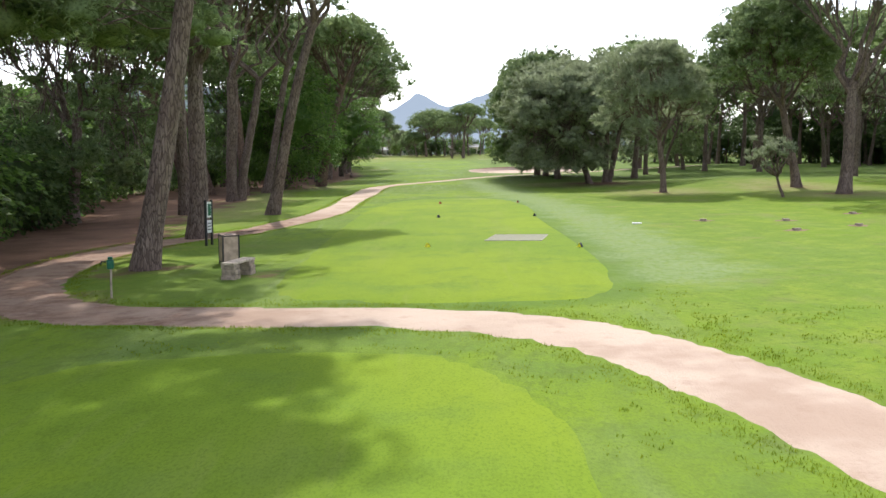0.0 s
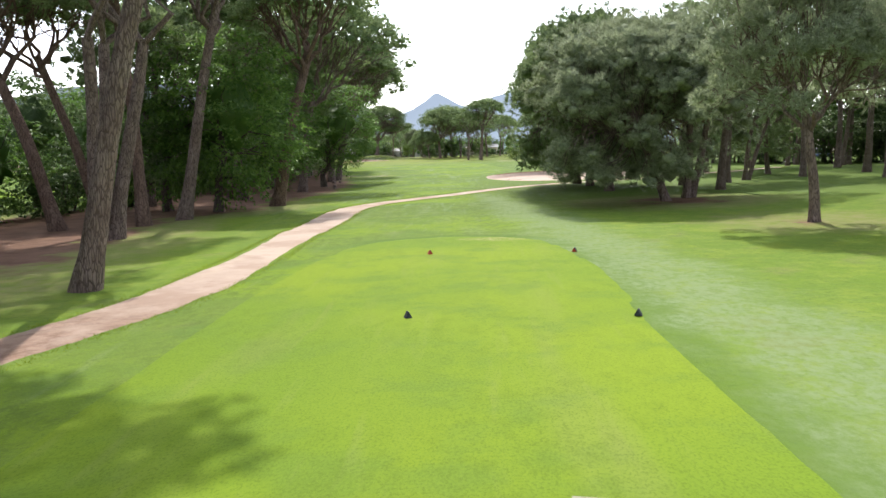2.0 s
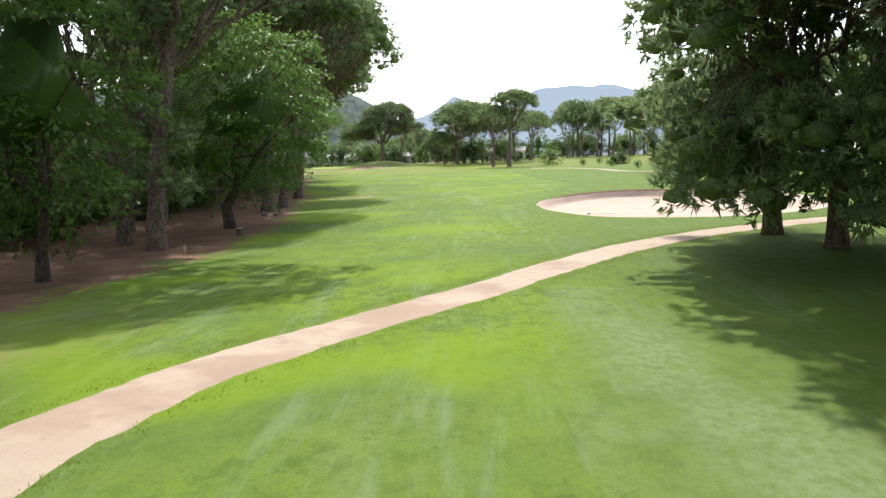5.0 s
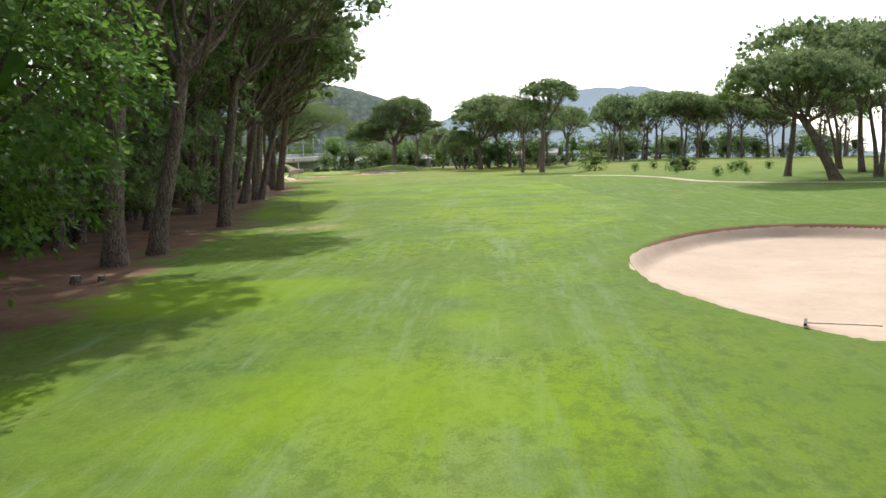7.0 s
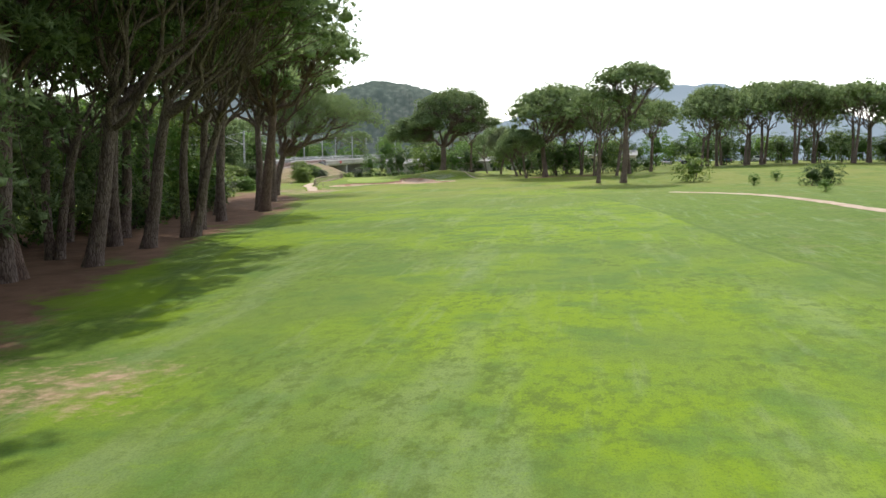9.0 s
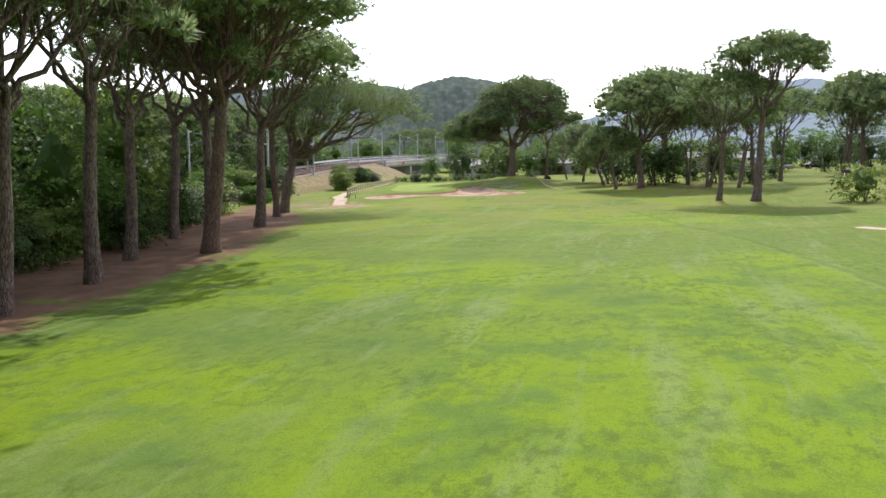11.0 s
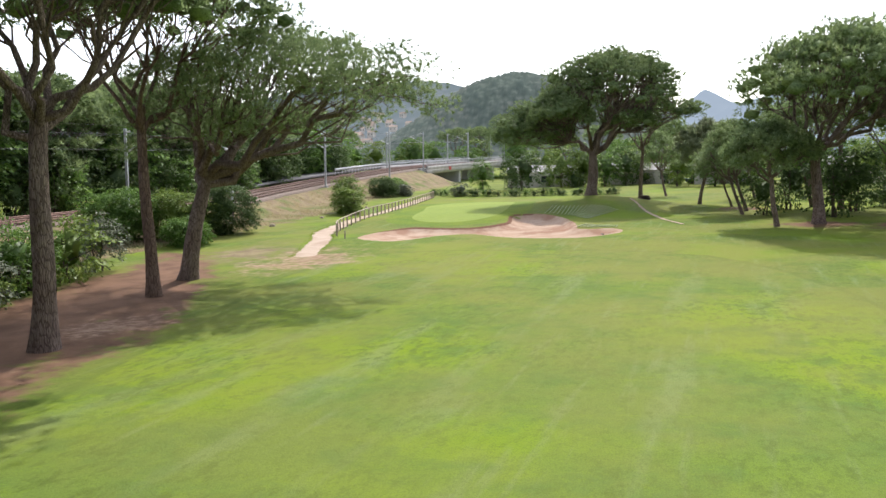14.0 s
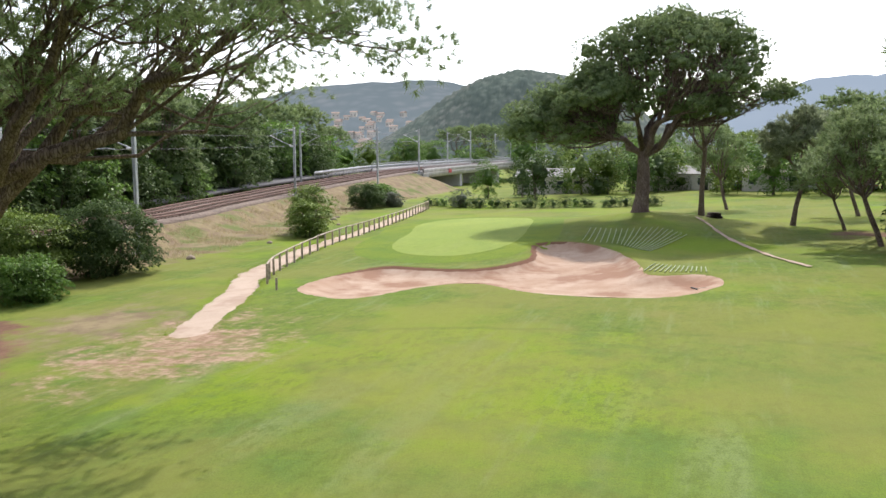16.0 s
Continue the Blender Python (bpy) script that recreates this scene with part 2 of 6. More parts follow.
def sand_material(name, a, b, damp, lip=None, stain=0.0, earthy=False):
    k = Nodes(name)
    c = k.mix(k.ramp(k.noise(0.5, 5, 0.6), 0.3, 0.7), a, b)
    c = k.mix(k.ramp(k.noise(1.6, 4, 0.65), 0.55, 0.75, 0, 0.55), c, damp)
    if earthy:
        # trodden brown earth under the first pines
        sep = k.add("ShaderNodeSeparateXYZ", Vector=k.obj)
        near = k.math('MULTIPLY', k.ramp(sep.outputs[0], -0.5, -6.5), k.ramp(sep.outputs[1], 56, 40))
        near = k.math('MULTIPLY', near, k.ramp(k.noise(0.9, 5, 0.7), 0.3, 0.62, 0.5, 1.0))
        c = k.mix(near, c, k.mix(k.ramp(k.noise(2.3, 5, 0.75), 0.4, 0.62), (0.29, 0.19, 0.13), (0.19, 0.115, 0.076)))
    if stain:
        c = k.mix(k.ramp(k.noise(0.32, 4, 0.6), 0.47, 0.62, 0, stain), c, damp)
    fine = k.noise(14.0, 5, 0.7)
    c = k.mix(k.ramp(fine, 0.5, 0.8, 0, 0.4), c, tuple(v * 0.7 for v in b))
    rake = k.noise(3.5, 3, 0.6, (1.0, 0.25, 1.0))
    if lip:
        edge = k.math('ADD', k.attr("lip"), k.math('MULTIPLY', k.math('SUBTRACT', k.noise(1.5, 4, 0.7), 0.5), 0.5))
        c = k.mix(k.ramp(edge, 0.35, 0.5), c, k.mix(k.noise(5.0, 4), lip, tuple(v * 0.6 for v in lip)))
    return k.surface(c, 0.95, k.bump(k.math('ADD', fine, rake), 0.5, 0.04), 0, 0.1)


def bark_material(name, ridge, plate, deep, scale=1.0):
    """Long fissured plates."""
    k = Nodes(name)
    mp = k.add("ShaderNodeMapping", Vector=k.obj)
    mp.inputs["Scale"].default_value = (8.0 * scale, 8.0 * scale, 1.7 * scale)
    wob = k.add("ShaderNodeTexNoise", Vector=mp.outputs[0], Scale=0.9, Detail=4.0)
    warp = k.mix(0.45, mp.outputs[0], wob.outputs["Color"])
    v = k.add("ShaderNodeTexVoronoi", Vector=warp, Scale=1.9)
    v.feature = 'DISTANCE_TO_EDGE'
    crack = k.ramp(v.outputs["Distance"], 0.0, 0.2)
    grain = k.noise(7.0, 5, 0.75, (1.0, 1.0, 0.22))
    c = k.mix(k.ramp(k.noise(1.1, 4, 0.6), 0.3, 0.7), ridge, plate)
    c = k.mix(k.ramp(grain, 0.4, 0.68, 0, 0.7), c, tuple(x * 0.5 for x in plate))
    c = k.mix(k.ramp(crack, 0.75, 0.0, 0, 0.75), c, deep)
    hgt = k.math('ADD', crack, k.math('MULTIPLY', grain, 0.7))
    return k.surface(c, 0.92, k.bump(hgt, 0.8, 0.05), 0, 0.15)


def foliage_material(name, a, b, c3, thin=0.25, gloss=0.1, needles=False):
    k = Nodes(name)
    g = k.add("ShaderNodeNewGeometry")
    rnd = g.outputs["Random Per Island"]
    info = k.add("ShaderNodeObjectInfo").outputs["Random"]
    c = k.mix(k.ramp(rnd, 0.0, 1.0), a, b)
    c = k.mix(k.ramp(k.noise(0.35, 3, 0.6), 0.45, 0.7, 0, 0.75), c, c3)
    c = k.mix(k.math('MULTIPLY', info, 0.35), c, tuple(v * 0.6 for v in a))
    if needles:
        spike = k.noise(7.0, 4, 0.75)
        # shade in the gaps between needles painted as dark-to-bright noise
        c = k.mix(k.ramp(spike, 0.50, 0.36, 0, 0.7), c, tuple(v * 0.5 for v in a))
        c = k.mix(k.ramp(spike, 0.52, 0.68, 0, 0.6), c, tuple(v * 1.4 for v in b))
        return k.leafy(c, thin, gloss, normal=k.bump(spike, 0.35, 0.15))
    return k.leafy(c, thin, gloss)


M_GROUND = ground_material()
M_TEE = turf_material("tee_turf", (0.150, 0.244, 0.020), (0.196, 0.286, 0.018), (0.130, 0.216, 0.026), (0.24, 0.27, 0.08), worn=((2.4, 60.0, 1.6, 0.9),))
M_GREEN = turf_material("putting_turf", (0.235, 0.315, 0.065), (0.265, 0.340, 0.075), (0.220, 0.305, 0.068), (0.28, 0.33, 0.1), 0.15)
M_APRON = turf_material("apron_turf", (0.134, 0.212, 0.026), (0.185, 0.250, 0.028), (0.112, 0.194, 0.030), (0.19, 0.24, 0.06), 0.2)
M_PATH = sand_material("path_sand", (0.53, 0.430, 0.330), (0.46, 0.365, 0.275), (0.34, 0.24, 0.17), None, 0.55, True)
M_SAND = sand_material("bunker_sand", (0.555, 0.445, 0.345), (0.485, 0.375, 0.285), (0.43, 0.31, 0.225), (0.24, 0.125, 0.08))
M_SAND2 = sand_material("bunker_sand_red", (0.50, 0.385, 0.285), (0.395, 0.27, 0.183), (0.29, 0.168, 0.108), (0.22, 0.115, 0.072), 0.85)
M_BARK = bark_material("pine_bark", (0.30, 0.235, 0.195), (0.205, 0.150, 0.122), (0.075, 0.053, 0.043), 1.4)
M_BARK_RED = bark_material("pine_bark_reddish", (0.275, 0.190, 0.145), (0.195, 0.128, 0.096), (0.080, 0.054, 0.042), 1.4)
M_BARK_B = bark_material("broadleaf_bark", (0.17, 0.14, 0.11), (0.12, 0.10, 0.08), (0.05, 0.04, 0.03), 1.6)
M_PINE = foliage_material("pine_needles", (0.168, 0.246, 0.100), (0.285, 0.378, 0.160), (0.285, 0.362, 0.130), 0.50, 0.05, True)
M_PINE_GREY = foliage_material("aleppo_needles", (0.245, 0.30, 0.165), (0.37, 0.43, 0.25), (0.32, 0.375, 0.185), 0.50, 0.05, True)
M_LEAF = foliage_material("broad_leaves", (0.092, 0.190, 0.034), (0.190, 0.330, 0.058), (0.120, 0.235, 0.042), 0.54, 0.09)
# the light and dark tones also put sunlit or shaded foliage into colour
M_LEAF_LIGHT = foliage_material("light_leaves", (0.130, 0.215, 0.034), (0.215, 0.300, 0.055), (0.16, 0.23, 0.055), 0.42, 0.1)
M_LEAF_DARK = foliage_material("dark_leaves", (0.060, 0.110, 0.032), (0.112, 0.172, 0.050), (0.088, 0.142, 0.048), 0.42, 0.06)
M_LEAF_OLIVE = foliage_material("olive_leaves", (0.11, 0.14, 0.085), (0.20, 0.23, 0.15), (0.12, 0.15, 0.08), 0.25, 0.1)


# ---------------------------------------------------------------- mesh tools
def mesh_of(name, V, F, material, smooth=False, normals=None):
    """A mesh from an array of points and one of triangles; normals: soft shading normals, one a point, for foliage."""
    V, F = np.asarray(V, np.float32), np.asarray(F, np.int32)
    if normals is not None:
        face = np.cross(V[F[:, 1]] - V[F[:, 0]], V[F[:, 2]] - V[F[:, 0]])
        away = (face * normals[F].mean(1)).sum(1) < 0
        F = np.where(away[:, None], F[:, ::-1], F)
    me = bpy.data.meshes.new(name)
    me.vertices.add(len(V))
    me.vertices.foreach_set("co", V.ravel())
    k = F.shape[1]
    me.loops.add(F.size)
    me.loops.foreach_set("vertex_index", F.ravel())
    me.polygons.add(len(F))
    me.polygons.foreach_set("loop_start", np.arange(0, F.size, k, dtype=np.int32))
    me.update(calc_edges=True)
    if smooth:
        me.polygons.foreach_set("use_smooth", np.ones(len(F), bool))
    if normals is not None:
        me.normals_split_custom_set_from_vertices(np.asarray(normals, np.float32).tolist())
    me.materials.append(material)
    return me


def part(name, bm, material, parent=None, label="", smooth=False):
    """Links a bmesh, or a ready mesh, as one object under a thing or a part."""
    if isinstance(bm, bpy.types.Mesh):
        me = bm
    else:
        me = bpy.data.meshes.new(name)
        bmesh.ops.recalc_face_normals(bm, faces=bm.faces[:])
        bm.to_mesh(me)
        bm.free()
        me.materials.append(material)
        if smooth:
            me.polygons.foreach_set("use_smooth", np.ones(len(me.polygons), bool))
    ob = new(name, me)
    if parent:
        ob.parent = parent
    if label:
        tagged(ob, label)
    return ob


def thing(name, m, label, category, group="", kind=""):
    ob = new(name)
    ob.empty_display_size = 0.2
    ob.matrix_basis = m
    return tagged(ob, label, category, group, kind)


def box(sx, sy, sz, x=0, y=0, z=0, bevel=0.0, rot=None, bm=None):
    """A box standing with its base centre at (x, y, z)."""
    one = bmesh.new()
    bmesh.ops.create_cube(one, size=1)
    bmesh.ops.scale(one, vec=(sx, sy, sz), verts=one.verts[:])
    if bevel:
        bmesh.ops.bevel(one, geom=one.edges[:], offset=bevel, segments=2, affect='EDGES', profile=0.6)
    bmesh.ops.translate(one, vec=(0, 0, sz / 2), verts=one.verts[:])
    if rot:
        bmesh.ops.transform(one, matrix=rot, verts=one.verts[:])
    bmesh.ops.translate(one, vec=(x, y, z), verts=one.verts[:])
    if bm is None:
        return one
    me = bpy.data.meshes.new("tmp")
    one.to_mesh(me)
    one.free()
    bm.from_mesh(me)
    bpy.data.meshes.remove(me)
    return bm


def tube(points, radii, sides=8, seed=0, rough=0.0):
    """Points and triangles of a tapered tube along a line."""
    P, R = np.asarray(points, float), np.asarray(radii, float)
    rng = np.random.RandomState(seed)
    T = np.gradient(P, axis=0)
    T /= np.linalg.norm(T, axis=1)[:, None] + 1e-9
    ref = np.array([1.0, 0.13, 0.0]) if abs(T[0][2]) > 0.5 else np.array([0.0, 0.1, 1.0])
    A = np.cross(T, ref)
    A /= np.linalg.norm(A, axis=1)[:, None] + 1e-9
    B = np.cross(T, A)
    ang = np.arange(sides) * 2 * math.pi / sides
    wob = 1 + rough * rng.uniform(-1, 1, (len(P), sides))
    ring = P[:, None] + (R[:, None] * wob)[..., None] * (np.cos(ang)[None, :, None] * A[:, None] + np.sin(ang)[None, :, None] * B[:, None])
    V = ring.reshape(-1, 3)
    i, j = np.meshgrid(np.arange(len(P) - 1), np.arange(sides), indexing="ij")
    a = i * sides + j
    b = i * sides + (j + 1) % sides
    c, d = a + sides, b + sides
    F = np.concatenate([np.stack([a, b, d], -1).reshape(-1, 3), np.stack([a, d, c], -1).reshape(-1, 3)])
    return V, F


def joined(bits):
    """One pair of arrays from many."""
    Vs, Fs, n = [], [], 0
    for V, F in bits:
        Vs.append(V)
        Fs.append(np.asarray(F) + n)
        n += len(V)
    return np.concatenate(Vs), np.concatenate(Fs)


def curve_through(pts, n):
    """Catmull-Rom points along a line."""
    P = np.asarray(pts, float)
    P = np.vstack([2 * P[0] - P[1], P, 2 * P[-1] - P[-2]])
    out = []
    for i in range(1, len(P) - 2):
        for t in np.arange(n) / n:
            out.append(0.5 * ((2 * P[i]) + (P[i + 1] - P[i - 1]) * t + (2 * P[i - 1] - 5 * P[i] + 4 * P[i + 1] - P[i + 2]) * t * t
                              + (3 * P[i] - P[i - 1] - 3 * P[i + 1] + P[i + 2]) * t ** 3))
    out.append(P[-2])
    return np.array(out)


def closed_curve(pts, n):
    P = np.asarray(pts, float)
    k = len(P)
    out = []
    for i in range(k):
        p0, p1, p2, p3 = P[i - 1], P[i], P[(i + 1) % k], P[(i + 2) % k]
        for t in np.arange(n) / n:
            out.append(0.5 * (2 * p1 + (p2 - p0) * t + (2 * p0 - 5 * p1 + 4 * p2 - p3) * t * t + (3 * p1 - p0 - 3 * p2 + p3) * t ** 3))
    return np.array(out)


def line_distance(x, y, line):
    """The distance to a line and the place along it, as index plus fraction."""
    best, where = np.full(np.shape(x), 1e9), np.zeros(np.shape(x))
    for i in range(len(line) - 1):
        ax, ay = line[i][:2]
        dx, dy = line[i + 1][0] - ax, line[i + 1][1] - ay
        t = np.clip(((x - ax) * dx + (y - ay) * dy) / (dx * dx + dy * dy), 0, 1)
        d = np.hypot(x - ax - t * dx, y - ay - t * dy)
        near = d < best
        best, where = np.where(near, d, best), np.where(near, i + t, where)
    return best, where


def shape_distance(x, y, poly):
    """Signed distance to a closed outline: negative inside."""
    d, _ = line_distance(x, y, np.vstack([poly, poly[:1]]))
    inside = np.zeros(np.shape(x), bool)
    j = len(poly) - 1
    for i in range(len(poly)):
        (xi, yi), (xj, yj) = poly[i], poly[j]
        cross = ((yi > y) != (yj > y)) & (x < (xj - xi) * (y - yi) / (yj - yi + 1e-12) + xi)
        inside ^= cross
        j = i
    return np.where(inside, -d, d)


def fuzz(x, y, scale, seed=0):
    """Cheap smooth noise from sines, about -1 to 1."""
    r = np.random.RandomState(seed)
    s = 0
    for _ in range(5):
        a, b, p = r.uniform(-1, 1), r.uniform(-1, 1), r.uniform(0, 6.3)
        s = s + np.sin((a * x + b * y) * scale * 2.2 + p)
    return s / 3.2


# ---------------------------------------------------------------- lie of the land
TRACK = curve_through([(-50, -160, 1.4), (-58, 60, 2.0), (-60.5, 130, 2.4), (-63, 200, 3.0), (-65.5, 250, 3.4), (-66.8, 280, 3.55), (-70.5, 297, 3.9), (-73, 309, 4.15),
                       (-75.5, 325, 4.7), (-78.3, 352, 5.6), (-80.5, 374, 6.2)], 6)
BUNKER_FAIR = closed_curve([(3.9, 127), (4.2, 121.8), (6.2, 116), (9.5, 113.6), (13.5, 113), (18, 115), (20.5, 120), (20, 126.6), (17.2, 131.6), (13.6, 135.2), (10.2, 135.6),
                            (6.4, 132.6)], 5)
BUNKER_GREEN = closed_curve([(-39.4, 259.2), (-37.6, 257.5), (-35.1, 257.1), (-33, 260.6), (-30.8, 261.8), (-28, 259.6), (-25, 258.6), (-21.2, 258.9), (-19.3, 262.5),
                             (-20.3, 265), (-22.9, 264.8), (-23.9, 269), (-26.3, 274.6), (-29, 277), (-31.2, 275.8), (-30.2, 270.2), (-31.8, 266.4), (-35, 266.2),
                             (-37.9, 266.6), (-39.6, 263)], 4)
GREEN = closed_curve([(-41.2, 276), (-43, 284), (-45.4, 292.5), (-44.6, 298.5), (-42, 301.5), (-38.2, 300.5), (-36, 296.5), (-34, 287), (-32.8, 277.5), (-33.8, 273),
                      (-35.7, 271.3), (-39, 272.4)], 4)
TEE = closed_curve([(-3.6, 19.6), (1.2, 18.5), (4.0, 19.3), (4.8, 23.8), (5.1, 30), (5.05, 42), (5.3, 50), (4.9, 55.5), (3.9, 59.8), (1, 61.7), (-2.4, 60.8), (-3.9, 57.4),
                    (-4.7, 50), (-4.9, 40), (-4.7, 28.7), (-4.7, 23.5)], 4)
TEE_LOW = closed_curve([(1.7, 7.7), (1.75, 9.3), (1.5, 10.9), (0.7, 12.8), (-0.6, 14.0), (-4, 14.2), (-6.6, 13), (-7.5, 8), (-7.5, -8), (1.7, -8)], 4)
PATH_A = curve_through([(6.0, 3.0), (5.5, 6.5), (4.75, 9.8), (3.95, 12.4), (2.9, 14.6), (1.4, 16.1), (-0.6, 17.0), (-4, 17.6), (-7.5, 18.2), (-9.8, 19.8), (-11.6, 23),
                        (-12.6, 28), (-12.2, 33), (-10.6, 36.5), (-9.2, 38.6)], 6)
PATH_B = curve_through([(-9.9, 36.8), (-8.5, 41.5), (-7.0, 48.5), (-6.75, 57), (-6.85, 64), (-6.6, 71), (-6.6, 77), (-6.1, 82), (-4.6, 86.0), (-2.2, 89.8), (0.4, 93.6),
                        (2.6, 97.2), (5.4, 101.2), (9.3, 105.4), (14, 108.6), (20, 111.5), (28, 117), (38, 126)], 6)
PATH_C = curve_through([(-38.9, 249.6), (-39.7, 251.6), (-40.5, 254), (-42.0, 258.2), (-44.4, 263.4), (-46.4, 271), (-48.6, 284), (-50.8, 297), (-53.6, 312), (-56, 322)], 6)
PATH_D = curve_through([(9, 214), (15.8, 203.5), (18.2, 183), (26, 170), (40, 160)], 6)
FAIRWAY = closed_curve([(-9.4, 141), (-6.5, 137.6), (-2.0, 137.0), (1.6, 138.0), (4.6, 141.6), (7.6, 148.0), (9.0, 156), (7.0, 168), (5.4, 188), (2.6, 205), (-1.0, 216), (-4, 228),
                        (-9, 244), (-16, 251), (-28, 252), (-35, 249), (-35.5, 240), (-31, 222), (-24.5, 198), (-18.5, 172), (-13.0, 152)], 3)
DIRT_Y = [-20, 15, 33, 42, 50, 64, 77, 82, 91, 107, 120, 135, 149, 160, 170, 177, 203, 212, 230, 241, 250, 262, 275]
DIRT_X = [-12, -10.6, -11.2, -13.2, -14.5, -15.5, -17, -13.5, -12.5, -11, -11.5, -14.5, -15.5, -19.0, -21.0, -22.8, -26.8, -29.5, -34.5, -40.0, -47, -90, -200]
LAND_Y = [-50, 0, 40, 62, 87, 128, 190, 235, 260, 290, 330, 400, 3000]
LAND_Z = [0, 0, .03, .18, .5, .97, 2.0, 2.4, 3.15, 3.6, 3.9, 4.0, 4.0]


def smooth01(v):
    v = np.clip(v, 0, 1)
    return v * v * (3 - 2 * v)


def land(x, y, bunkers=True):
    """The ground's height."""
    x, y = np.asarray(x, float), np.asarray(y, float)
    z = np.interp(y, LAND_Y, LAND_Z) + 0.03 * np.clip(x, -50, 40)
    z = z + 1.35 * np.exp(-((x + 25.6) / 6.5) ** 2 - ((y - 289) / 8.5) ** 2)
    z = z + 0.55 * np.exp(-((x - 25) / 5.5) ** 2 - ((y - 71) / 4.5) ** 2)
    z = z + 0.35 * np.exp(-((x + 39) / 9) ** 4 - ((y - 287) / 15) ** 4)
    z = z + 0.05 * fuzz(x, y, 0.16, 3) * smooth01((y - 60) / 20)
    z = z + 0.03 * smooth01(-shape_distance(x, y, TEE) / 1.3 + 0.5)
    d, w = line_distance(x, y, TRACK)
    top = np.interp(w, np.arange(len(TRACK)), TRACK[:, 2]) - 0.45
    bank = top - np.maximum(0, d - 4.2) * 0.42
    bank = bank + 0.12 * fuzz(x, y, 0.7, 9) * smooth01((d - 4.5) / 2)
    z = np.maximum(z, bank)
    if bunkers:
        for poly, deep, far_lip, near_lip in ((BUNKER_FAIR, 0.55, 0.7, 1.8), (BUNKER_GREEN, 0.42, 0.9, 1.6)):
            cx, cy = poly.mean(0)
            near = (np.abs(x - cx) < 22) & (np.abs(y - cy) < 22)
            if near.any():
                s = np.full(np.shape(x), 99.0)
                s[near] = shape_distance(x[near], y[near], poly)
                back = smooth01((y - cy) / 5 + 0.4)
                width = near_lip + (far_lip - near_lip) * back
                z = z - deep * (0.62 * smooth01(-s / width) + 0.38 * smooth01(-s / 3.2)) + (0.22 if cy < 200 else 0.14) * np.exp(-(s / 0.9) ** 2) * back * smooth01((s + 0.5) / 0.5)
    return z


def lift(x, y):
    return float(land(np.array([x]), np.array([y]))[0])


def axis_steps(spans, far, grow=1.28):
    """Grid lines, fine where it matters and widening towards the horizon."""
    core = np.concatenate([np.linspace(a, b, int(round((b - a) / step)), endpoint=False) for a, b, step in spans])
    lo, hi = spans[0][0], spans[-1][1]
    up, down = [hi], []
    s = spans[-1][2]
    while up[-1] < far:
        s *= grow
        up.append(up[-1] + s)
    s, v = spans[0][2], lo
    while v > -far:
        s *= grow
        v -= s
        down.append(v)
    return np.concatenate([down[::-1], core, up])


